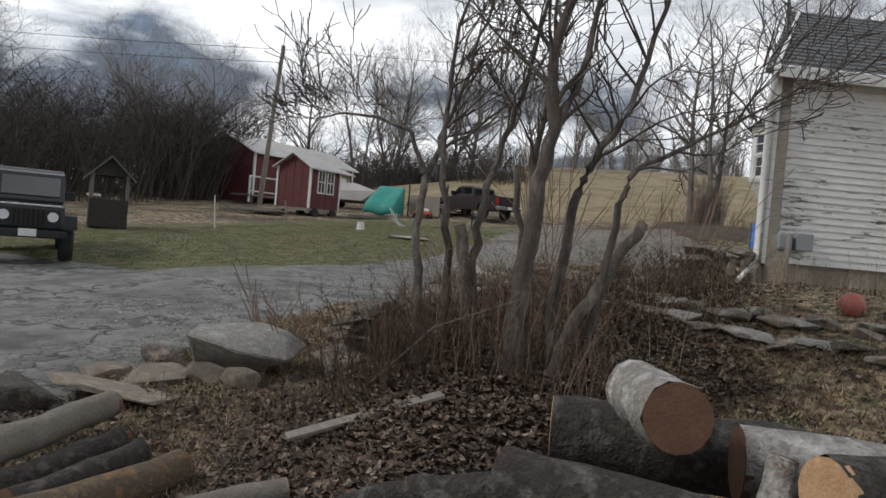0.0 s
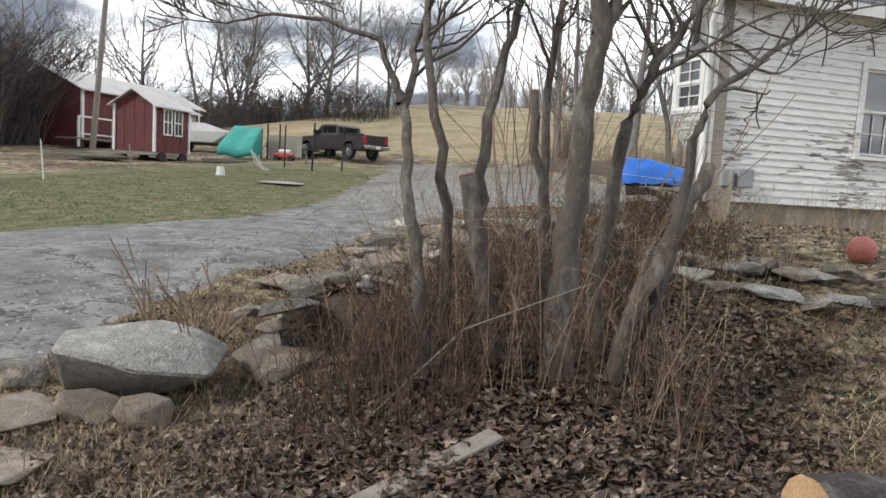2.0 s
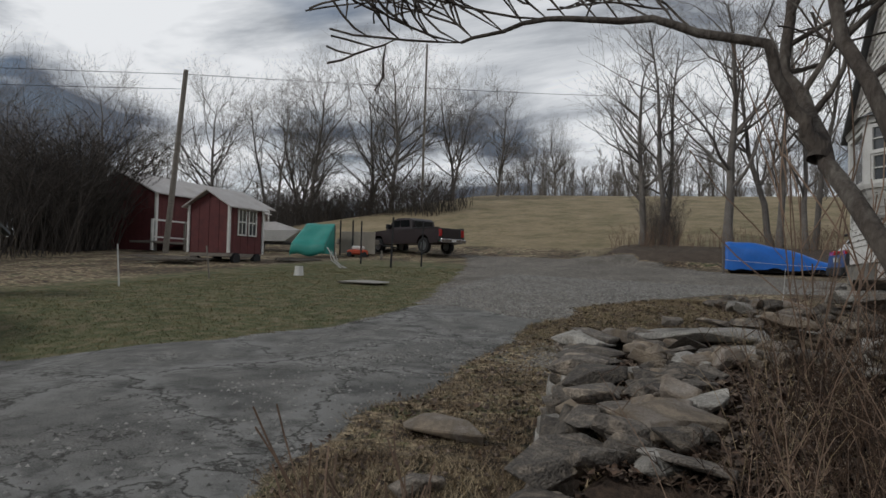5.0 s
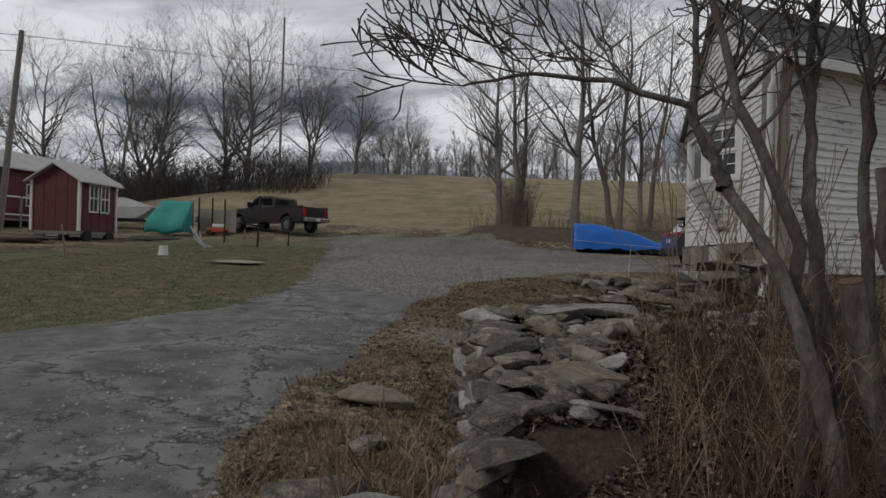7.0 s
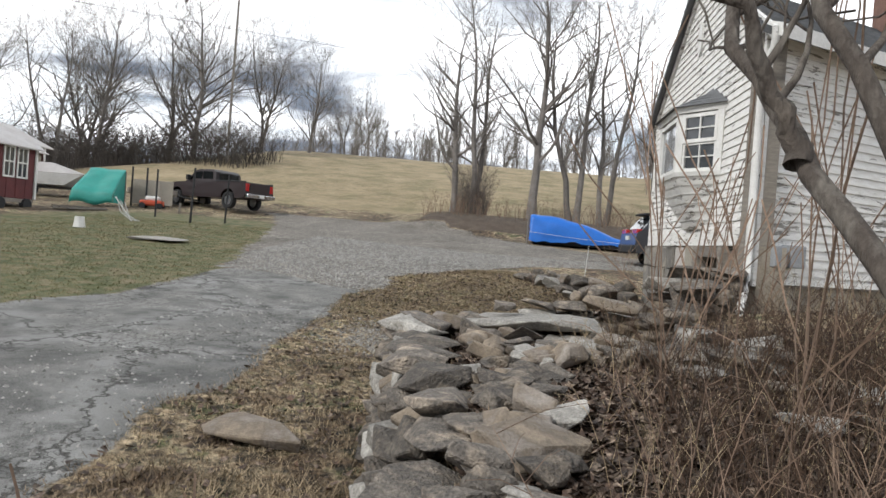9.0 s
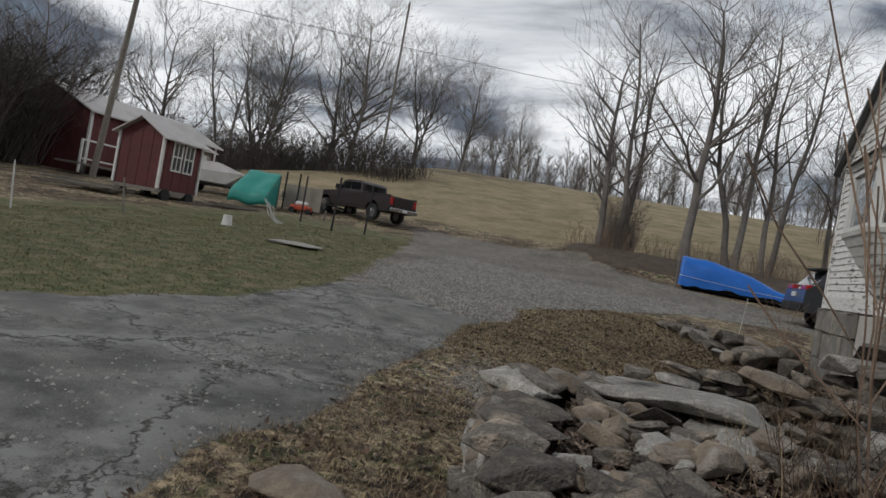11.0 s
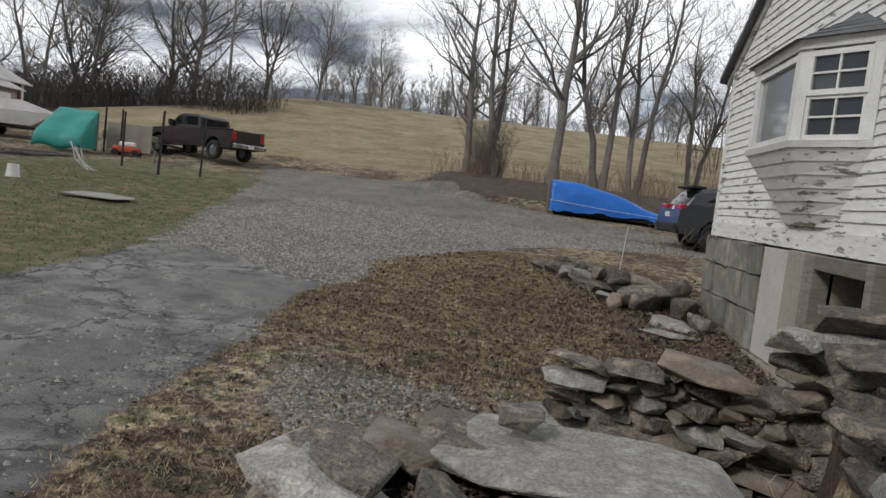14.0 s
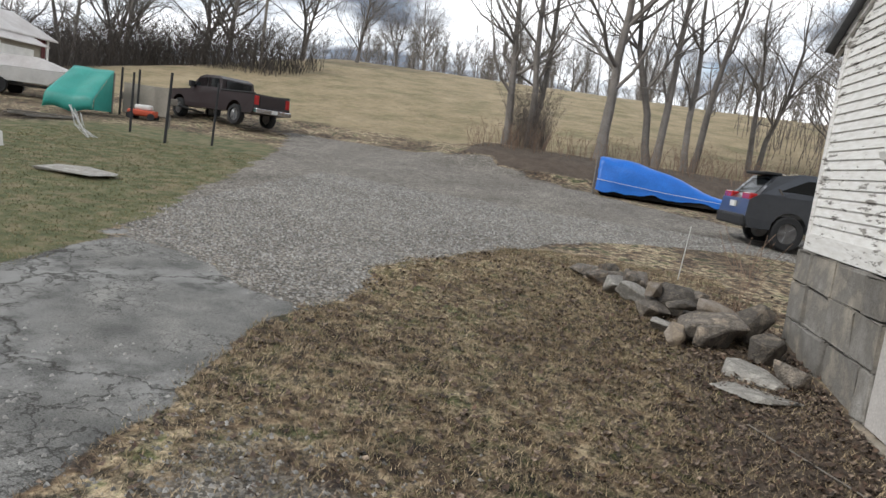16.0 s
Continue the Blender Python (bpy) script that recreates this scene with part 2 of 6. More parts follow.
def peeling(name):
    """White lead paint that has flaked to grey wood along the boards."""
    m = bpy.data.materials.new(name)
    m.use_nodes = True
    nt = m.node_tree
    b = nt.nodes["Principled BSDF"]
    geo = nt.nodes.new("ShaderNodeNewGeometry")
    mp = nt.nodes.new("ShaderNodeMapping")
    mp.inputs["Scale"].default_value = (1.6, 1.6, 9.0)
    nt.links.new(geo.outputs["Position"], mp.inputs[0])
    n1 = nt.nodes.new("ShaderNodeTexNoise")
    n1.inputs["Scale"].default_value, n1.inputs["Detail"].default_value, n1.inputs["Roughness"].default_value = 2.1, 8, 0.68
    nt.links.new(mp.outputs[0], n1.inputs["Vector"])
    patch = nt.nodes.new("ShaderNodeTexNoise")
    patch.inputs["Scale"].default_value = 0.8
    nt.links.new(geo.outputs["Position"], patch.inputs["Vector"])
    add = nt.nodes.new("ShaderNodeMath")
    add.operation = "MULTIPLY_ADD"
    add.inputs[1].default_value = 0.45
    nt.links.new(patch.outputs["Fac"], add.inputs[0])
    nt.links.new(n1.outputs["Fac"], add.inputs[2])
    flake = nt.nodes.new("ShaderNodeValToRGB")
    flake.color_ramp.elements[0].position, flake.color_ramp.elements[0].color = 0.815, (0, 0, 0, 1)
    flake.color_ramp.elements[1].position, flake.color_ramp.elements[1].color = 0.84, (1, 1, 1, 1)
    nt.links.new(add.outputs[0], flake.inputs[0])
    dirt = nt.nodes.new("ShaderNodeTexNoise")
    dirt.inputs["Scale"].default_value, dirt.inputs["Detail"].default_value = 3.0, 5
    nt.links.new(mp.outputs[0], dirt.inputs["Vector"])
    paint = nt.nodes.new("ShaderNodeValToRGB")
    paint.color_ramp.elements[0].position, paint.color_ramp.elements[0].color = 0.3, (0.78, 0.77, 0.745, 1)
    paint.color_ramp.elements[1].position, paint.color_ramp.elements[1].color = 0.72, (0.62, 0.60, 0.56, 1)
    nt.links.new(dirt.outputs["Fac"], paint.inputs[0])
    wood = nt.nodes.new("ShaderNodeValToRGB")
    wood.color_ramp.elements[0].position, wood.color_ramp.elements[0].color = 0.35, (0.30, 0.28, 0.25, 1)
    wood.color_ramp.elements[1].position, wood.color_ramp.elements[1].color = 0.65, (0.15, 0.135, 0.12, 1)
    nt.links.new(dirt.outputs["Fac"], wood.inputs[0])
    mix = nt.nodes.new("ShaderNodeMixRGB")
    nt.links.new(flake.outputs[0], mix.inputs[0])
    nt.links.new(paint.outputs[0], mix.inputs[1])
    nt.links.new(wood.outputs[0], mix.inputs[2])
    nt.links.new(mix.outputs[0], b.inputs["Base Color"])
    b.inputs["Roughness"].default_value = 0.75
    bn = nt.nodes.new("ShaderNodeBump")
    bn.inputs["Strength"].default_value, bn.inputs["Distance"].default_value = 0.5, 0.004
    bn.invert = True
    nt.links.new(flake.outputs[0], bn.inputs["Height"])
    nt.links.new(bn.outputs[0], b.inputs["Normal"])
    return m


PEEL = peeling("peeling_white_paint")


# ---------------------------------------------------------------- mesh helpers
def link(name, verts, faces, mat, parent=None, label="", smooth=False):
    me = bpy.data.meshes.new(name)
    me.from_pydata(verts, [], faces)
    me.materials.append(mat)
    if smooth:
        me.polygons.foreach_set("use_smooth", [True] * len(me.polygons))
    me.update()
    ob = new(name, me)
    if parent:
        ob.parent = parent
    if label:
        ob["label"] = label
    return ob


def part(name, bm, mat, parent=None, label="", smooth=False):
    me = bpy.data.meshes.new(name)
    bmesh.ops.recalc_face_normals(bm, faces=bm.faces)
    bm.to_mesh(me)
    bm.free()
    me.materials.append(mat)
    if smooth:
        me.polygons.foreach_set("use_smooth", [True] * len(me.polygons))
    ob = new(name, me)
    if parent:
        ob.parent = parent
    if label:
        ob["label"] = label
    return ob


def thing(name, m, label, category, group="", kind=""):
    ob = new(name)
    ob.empty_display_size = 0.1
    ob.matrix_world = m
    return tagged(ob, label, category, group, kind)


def box(bm, lo, hi, bevel=0.0, m=None):
    lo, hi = Vector(lo), Vector(hi)
    r = bmesh.ops.create_cube(bm, size=1.0)
    bmesh.ops.scale(bm, vec=hi - lo, verts=r["verts"])
    bmesh.ops.translate(bm, vec=(lo + hi) / 2, verts=r["verts"])
    vs = r["verts"]
    if bevel:
        es = {e for v in vs for e in v.link_edges}
        out = bmesh.ops.bevel(bm, geom=list(es), offset=bevel, segments=2, affect="EDGES", profile=0.5)
        vs = list({v for f in out["faces"] for v in f.verts} | {v for v in vs if v.is_valid})
    if m:
        bmesh.ops.transform(bm, matrix=m, verts=vs)
    return bm


def boxed(lo, hi, bevel=0.0, m=None):
    return box(bmesh.new(), lo, hi, bevel, m)


def cyl(bm, p, q, r1, r2=None, n=12, caps=True):
    p, q = Vector(p), Vector(q)
    d = q - p
    r2 = r1 if r2 is None else r2
    m = Matrix.Translation((p + q) / 2) @ d.to_track_quat("Z", "Y").to_matrix().to_4x4()
    bmesh.ops.create_cone(bm, cap_ends=caps, segments=n, radius1=r1, radius2=r2, depth=d.length, matrix=m)
    return bm


def cyled(p, q, r1, r2=None, n=12):
    return cyl(bmesh.new(), p, q, r1, r2, n)


def prism(points, y0, y1):
    """An outline in x and z drawn out from y0 to y1."""
    bm = bmesh.new()
    a = [bm.verts.new((x, y0, z)) for x, z in points]
    b = [bm.verts.new((x, y1, z)) for x, z in points]
    bm.faces.new(a)
    bm.faces.new(b[::-1])
    k = len(points)
    for i in range(k):
        bm.faces.new((a[i], b[i], b[(i + 1) % k], a[(i + 1) % k]))
    return bm


def tube(verts, faces, pts, radii, n):
    """Adds a tapered tube along pts to the lists."""
    first = len(verts)
    up = Vector((0.31, 0.17, 0.93))
    k = len(pts)
    for i, (p, r) in enumerate(zip(pts, radii)):
        d = pts[min(i + 1, k - 1)] - pts[max(i - 1, 0)]
        a = d.cross(up)
        if a.length < 1e-6:
            a = d.cross(Vector((1, 0, 0)))
        a.normalize()
        b = a.cross(d).normalized()
        for j in range(n):
            t = 2 * math.pi * j / n
            verts.append(p + (a * math.cos(t) + b * math.sin(t)) * r)
    for i in range(k - 1):
        for j in range(n):
            s = first + i * n
            faces.append((s + j, s + (j + 1) % n, s + n + (j + 1) % n, s + n + j))


def rough_stone(rng, sx, sy, sz, jag=0.18, cuts=5):
    """A broken, faceted stone: the hull of points strewn over a rounded block. Its foot is at z = 0."""
    bm = bmesh.new()
    for _ in range(10 + cuts):
        d = Vector((rng.gauss(0, 1), rng.gauss(0, 1), rng.gauss(0, 1))).normalized()
        k = 1 / (abs(d.x) ** 7 + abs(d.y) ** 7 + abs(d.z) ** 7) ** (1 / 7) * rng.uniform(0.84, 1.0)
        bm.verts.new((d.x * k * sx / 2, d.y * k * sy / 2, sz / 2 + d.z * k * sz / 2))
    r = bmesh.ops.convex_hull(bm, input=bm.verts[:])
    spare = {g for g in r["geom_interior"] + r["geom_unused"] if isinstance(g, bmesh.types.BMVert) and g.is_valid}
    bmesh.ops.delete(bm, geom=list(spare), context="VERTS")
    bmesh.ops.dissolve_limit(bm, angle_limit=radians(16), verts=bm.verts[:], edges=bm.edges[:])
    bmesh.ops.bevel(bm, geom=bm.edges[:], offset=min(sx, sy, sz) * 0.045, segments=1, affect="EDGES")
    bmesh.ops.triangulate(bm, faces=[f for f in bm.faces if len(f.verts) > 4])
    return bm


def smooth01(a, b, x):
    s = min(1.0, max(0.0, (x - a) / (b - a)))
    return s * s * (3 - 2 * s)


def ramp_of(x, xs, ys):
    return float(np.interp(x, xs, ys))


# ---------------------------------------------------------------- lie of the land
WALL_Y = (-18, -15.5, -13.5, -12.0, -11.3, -9.5, -8.4, -7.3, -6.7)
WALL_X = (-0.4, -1.6, -2.7, -3.0, -2.95, -3.15, -3.3, -2.9, -2.4)


def wall_x(y):
    return ramp_of(y, WALL_Y, WALL_X)


def wall_n(x):
    return ramp_of(x, (-2.4, -1.9, -1.45, -1.05, -0.85, 0.0, 8.0), (-8.05, -8.5, -9.05, -9.05, -6.4, -6.3, -1.0))


def plain(x, y):
    z = 0.6 - 0.02 * (max(-40, min(x, 8)) + 3) + (0.07 * (min(y, 30) + 5) if y > -5 else 0.05 * (max(y, -30) + 5))
    z -= 0.3 * smooth01(-8.5, -11.5, x) * smooth01(-5.5, -8.5, y)
    return z + 6.6 * smooth01(13, 62, y) * smooth01(-44, -24, x)


def height(x, y):
    z = plain(x, y)
    soft = 0.22 if y > -12 else 1.1
    inside = smooth01(-0.02, soft, x - wall_x(y)) * smooth01(-0.02, 0.2, wall_n(x) - y) 
    if inside > 0:
        bank = ramp_of(y, (-18, -16, -14, -12.8, -11, -9), (0.0, 0.14, 0.48, 0.68, 0.9, 1.0))
        yard = ramp_of(y, (-18, -14.5, -13, -11, -9), (0.0, 0.0, 0.12, 0.7, 1.0))
        top = bank + (yard - bank) * smooth01(-0.9, 0.3, x) + 0.25 * smooth01(-2.5, 0.3, x) * smooth01(-12, -9, y)
        z += max(0, top - z) * inside
    mound = smooth01(3.5, 1.0, abs(y - 18.2)) * smooth01(-9, -6, x) * smooth01(9, 5, x)
    z += 0.55 * mound
    z += 0.03 * noise.noise(Vector((x * 0.7, y * 0.7, 0))) + 0.05 * noise.noise(Vector((x * 0.15, y * 0.15, 3)))
    return z


def axis(parts):
    out = []
    for a, b, step in parts:
        out += list(np.arange(a, b, step))
    return out + [parts[-1][1]]


gx = axis([(-600, -100, 50), (-100, -30, 5), (-30, -14, 1.0), (-14, -7, 0.35), (-7, 2.4, 0.13), (2.4, 8, 0.5), (8, 40, 2.5), (40, 100, 10), (100, 600, 50)])
gy = axis([(-600, -100, 50), (-100, -30, 7), (-30, -19, 1.0), (-19, 0.5, 0.13), (0.5, 8, 0.3), (8, 24, 0.8), (24, 80, 2.5), (80, 200, 20), (200, 900, 70)])


def edge_band(d, w):
    return smooth01(-w, w, d)


LAWN_Y = (-30, -9.5, -8.3, -6.9, -5.2, -3.2, -0.2, 1.2, 4.5, 8.0, 12.0, 16.5, 40)
LAWN_X = (-30, -16.0, -11.2, -9.0, -8.4, -8.15, -8.55, -8.9, -9.8, -10.7, -11.9, -13.6, -40)
EDGE_Y = (-30, -16.5, -14.2, -12.3, -11.0, -9.6, -7.0, -5.0, -2.7, 0.6, 2.5, 4.4, 5.4, 6.5)
EDGE_X = (1.5, -2.6, -3.9, -4.7, -4.95, -5.05, -5.1, -5.15, -5.25, -4.7, -3.8, -2.5, -1.2, 1.0)


def zones(x, y):
    """How much paving, gravel, green lawn, leaf litter, hay field and bare soil lie here."""
    wob = 0.28 * noise.noise(Vector((x * 1.1, y * 1.1, 9))) + 0.1 * noise.noise(Vector((x * 4, y * 4, 2)))
    left = ramp_of(y, LAWN_Y, LAWN_X)
    right = ramp_of(y, EDGE_Y, EDGE_X) if y < 6.5 else 40
    far = ramp_of(x, (-14, -8.5, -5, -2.2, 2, 10), (17.5, 17.0, 15.6, 13.6, 10.5, 10.0))
    drive = edge_band(x - left + wob, 0.2) * edge_band(right - x + wob, 0.15) * edge_band(far - y + wob, 0.3)
    paved = drive * edge_band(-1.5 - 0.5 * (x + 7) - y + 1.6 * wob, 0.3)
    gravel = drive - paved
    patch = edge_band(0.95 - math.hypot((x + 4.0) / 1.4, (y + 5.9) / 0.9) + wob * 2.2, 0.75) * 0.62
    gravel = max(gravel, patch * (1 - drive))
    lawn = edge_band(left - x - wob, 0.2) * smooth01(16, 9, y + 2 * wob) * smooth01(-22, -14, x + 2 * wob)
    inside = smooth01(-0.3, 0.5, x - wall_x(y)) * (1 if y < wall_n(x) + 0.2 else 0)
    leaf = inside * smooth01(1.1, -0.5, x + 0.6 * (y + 12.0) * 0.2 + 0.2 + wob) * smooth01(-17.6, -16.2, y) * (1 - drive)
    field = smooth01(17, 24, y + 3 * wob) * smooth01(-30, -20, x + 0.2 * y + 3 * wob) * (1 - drive)
    soil = max(smooth01(1.2, 0.2, abs(x + 0.75)) * smooth01(-5.9, -5.2, y) * smooth01(1.0, 0, y), smooth01(2.6, 1.0, abs(y - 17.4)) * smooth01(-8, -6, x) * 0.9 * smooth01(12, 6, x)) * (1 - drive)
    return (paved, gravel, lawn, leaf, field, soil)


gverts = [(x, y, height(x, y)) for y in gy for x in gx]
nx = len(gx)
gfaces = [(j * nx + i, j * nx + i + 1, (j + 1) * nx + i + 1, (j + 1) * nx + i) for j in range(len(gy) - 1) for i in range(nx - 1)]


def ground_material():
    m = bpy.data.materials.new("ground")
    m.use_nodes = True
    nt = m.node_tree
    b = nt.nodes["Principled BSDF"]
    geo = nt.nodes.new("ShaderNodeNewGeometry")

    def tex(scale, detail=6, rough=0.6, kind="ShaderNodeTexNoise"):
        n = nt.nodes.new(kind)
        n.inputs["Scale"].default_value = scale
        if kind == "ShaderNodeTexNoise":
            n.inputs["Detail"].default_value, n.inputs["Roughness"].default_value = detail, rough
        nt.links.new(geo.outputs["Position"], n.inputs["Vector"])
        return n

    def ramp(src, *stops):
        r = nt.nodes.new("ShaderNodeValToRGB")
        e = r.color_ramp.elements
        e[0].position, e[0].color = stops[0][0], (*stops[0][1], 1)
        e[1].position, e[1].color = stops[-1][0], (*stops[-1][1], 1)
        for p, c in stops[1:-1]:
            e.new(p).color = (*c, 1)
        nt.links.new(src, r.inputs[0])
        return r.outputs[0]

    def mix(fac, a, c, mode="MIX", amount=None):
        n = nt.nodes.new("ShaderNodeMixRGB")
        n.blend_type = mode
        if amount is None:
            nt.links.new(fac, n.inputs[0])
        else:
            n.inputs[0].default_value = amount
        nt.links.new(a, n.inputs[1])
        nt.links.new(c, n.inputs[2])
        return n.outputs[0]

    coarse, medium, fine, grit = tex(0.5), tex(3.0, 8), tex(28, 5, 0.7), tex(140, 3)
    # dead turf, the common ground
    turf = ramp(medium.outputs["Fac"], (0.34, (0.075, 0.05, 0.034)), (0.44, (0.17, 0.118, 0.068)), (0.53, (0.37, 0.295, 0.19)), (0.62, (0.10, 0.105, 0.042)))
    turf = mix(None, turf, fine.outputs["Fac"], "OVERLAY", 1.0)
    turf = mix(None, turf, grit.outputs["Fac"], "OVERLAY", 0.85)
    damp = ramp(coarse.outputs["Fac"], (0.40, (0.42, 0.38, 0.36)), (0.56, (1, 1, 1)))
    turf = mix(None, turf, damp, "MULTIPLY", 1.0)
    clump = tex(9, 6, 0.7)
    turf = mix(None, turf, ramp(clump.outputs["Fac"], (0.40, (0.10, 0.10, 0.10)), (0.60, (0.9, 0.9, 0.9))), "OVERLAY", 1.0)
    pave = ramp(medium.outputs["Fac"], (0.30, (0.125, 0.125, 0.122)), (0.5, (0.168, 0.167, 0.161)), (0.70, (0.222, 0.219, 0.208)))
    pave = mix(None, pave, grit.outputs["Fac"], "OVERLAY", 0.8)
    blotch = tex(1.1, 3, 0.5)
    pave = mix(None, pave, ramp(blotch.outputs["Fac"], (0.36, (0.36, 0.355, 0.34)), (0.64, (0.80, 0.785, 0.75))), "OVERLAY", 0.9)
    pits = tex(75, 2, 0.5)
    pave = mix(None, pave, ramp(pits.outputs["Fac"], (0.34, (0.45, 0.45, 0.45)), (0.5, (1, 1, 1))), "MULTIPLY", 0.8)
    # cracks: thin lines along wandering cell edges
    warp = nt.nodes.new("ShaderNodeVectorMath")
    warp.operation = "MULTIPLY_ADD"
    warp.inputs[1].default_value = (0.9, 0.9, 0.9)
    nt.links.new(medium.outputs["Color"], warp.inputs[0])
    nt.links.new(geo.outputs["Position"], warp.inputs[2])

    def crack(scale, width):
        v = nt.nodes.new("ShaderNodeTexVoronoi")
        v.feature = "DISTANCE_TO_EDGE"
        v.inputs["Scale"].default_value = scale
        nt.links.new(warp.outputs[0], v.inputs["Vector"])
        return ramp(v.outputs["Distance"], (0.0, (1, 1, 1)), (width, (0, 0, 0)))

    c1, c2 = crack(0.42, 0.016), crack(1.9, 0.035)
    c3 = crack(6.0, 0.06)
    gate = ramp(coarse.outputs["Fac"], (0.48, (0, 0, 0)), (0.56, (1, 1, 1)))
    shoulder = crack(0.42, 0.2)
    pale = ramp(coarse.outputs["Fac"], (0.2, (0.24, 0.238, 0.226)), (0.8, (0.32, 0.315, 0.297)))
    worn = mix(None, shoulder, ramp(medium.outputs["Fac"], (0.40, (0, 0, 0)), (0.54, (0.95, 0.95, 0.95))), "MULTIPLY", 1.0)
    pave = mix(worn, pave, pale)
    c3 = mix(None, c3, ramp(blotch.outputs["Fac"], (0.52, (0, 0, 0)), (0.60, (1, 1, 1))), "MULTIPLY", 1.0)
    c2 = mix(None, c2, gate, "MULTIPLY", 1.0)
    c2 = mix(None, c2, c3, "LIGHTEN", 1.0)
    cracks = mix(None, c1, c2, "LIGHTEN", 1.0)
    black = nt.nodes.new("ShaderNodeRGB")
    black.outputs[0].default_value = (0.04, 0.037, 0.03, 1)
    pave = mix(cracks, pave, black.outputs[0])
    cells = tex(38, kind="ShaderNodeTexVoronoi")
    gravel = ramp(cells.outputs["Color"], (0.1, (0.055, 0.051, 0.047)), (0.5, (0.15, 0.141, 0.127)), (0.9, (0.37, 0.352, 0.325)))
    gravel = mix(None, gravel, medium.outputs["Fac"], "OVERLAY", 0.5)
    gravel = mix(None, gravel, ramp(coarse.outputs["Fac"], (0.36, (0.40, 0.37, 0.33)), (0.64, (0.66, 0.63, 0.58))), "OVERLAY", 0.8)
    lawn = ramp(medium.outputs["Fac"], (0.38, (0.068, 0.082, 0.028)), (0.5, (0.118, 0.118, 0.05)), (0.62, (0.195, 0.16, 0.09)))
    lawn = mix(None, lawn, fine.outputs["Fac"], "OVERLAY", 0.6)
    leaf = ramp(fine.outputs["Fac"], (0.3, (0.028, 0.02, 0.015)), (0.52, (0.068, 0.046, 0.033)), (0.7, (0.13, 0.09, 0.062)))
    field = ramp(coarse.outputs["Fac"], (0.34, (0.19, 0.165, 0.085)), (0.5, (0.285, 0.225, 0.13)), (0.68, (0.36, 0.285, 0.175)))
    field = mix(None, field, medium.outputs["Fac"], "OVERLAY", 0.5)
    field = mix(None, field, fine.outputs["Fac"], "OVERLAY", 0.4)
    soil = ramp(medium.outputs["Fac"], (0.3, (0.062, 0.045, 0.033)), (0.7, (0.12, 0.09, 0.065)))
    soil = mix(None, soil, fine.outputs["Fac"], "OVERLAY", 0.6)
    za = nt.nodes.new("ShaderNodeAttribute")
    za.attribute_name = "cover_a"
    zb = nt.nodes.new("ShaderNodeAttribute")
    zb.attribute_name = "cover_b"
    sa, sb = nt.nodes.new("ShaderNodeSeparateColor"), nt.nodes.new("ShaderNodeSeparateColor")
    nt.links.new(za.outputs["Color"], sa.inputs[0])
    nt.links.new(zb.outputs["Color"], sb.inputs[0])

    def ragged(src):
        a = nt.nodes.new("ShaderNodeMath")
        a.operation = "MULTIPLY_ADD"
        a.inputs[1].default_value = 0.55
        nt.links.new(fine.outputs["Fac"], a.inputs[0])
        nt.links.new(src, a.inputs[2])
        return ramp(a.outputs[0], (0.70, (0, 0, 0)), (0.84, (1, 1, 1)))

    masks = [ragged(s) for s in (sa.outputs[0], sa.outputs[1], sa.outputs[2], sb.outputs[0], sb.outputs[1], sb.outputs[2])]
    col = turf
    for k, layer in ((4, field), (2, lawn), (3, leaf), (5, soil), (0, pave), (1, gravel)):
        col = mix(masks[k], col, layer)
    nt.links.new(col, b.inputs["Base Color"])
    b.inputs["Roughness"].default_value = 0.92
    bump = nt.nodes.new("ShaderNodeBump")
    bump.inputs["Strength"].default_value, bump.inputs["Distance"].default_value = 0.7, 0.03
    relief = mix(None, fine.outputs["Fac"], grit.outputs["Fac"], "ADD", 0.4)
    relief = mix(cracks, relief, black.outputs[0])
    nt.links.new(relief, bump.inputs["Height"])
    nt.links.new(bump.outputs[0], b.inputs["Normal"])
    return m


ground = link("ground", gverts, gfaces, ground_material(), smooth=True)
tagged(ground, "cracked grey driveway, gravel, patchy lawn and dead grass rising to a hay field", "ground", kind="structure")
za = ground.data.color_attributes.new("cover_a", "FLOAT_COLOR", "POINT")
zb = ground.data.color_attributes.new("cover_b", "FLOAT_COLOR", "POINT")
cover = [zones(v[0], v[1]) for v in gverts]
za.data.foreach_set("color", [c for z in cover for c in (z[0], z[1], z[2], 1.0)])
zb.data.foreach_set("color", [c for z in cover for c in (z[3], z[4], z[5], 1.0)])


def stand(x, y, dz=0.0, rz=0.0):
    return pose(x, y, height(x, y) + dz, 0, 0, rz)


# ---------------------------------------------------------------- white house
TH = radians(33)
WX, WY = math.cos(TH), math.sin(TH)
YN, ZS, ZL, ZE, ZR, HL = -6.25, 2.0, 1.55, 4.4, 6.15, 9.0
T = 0.2


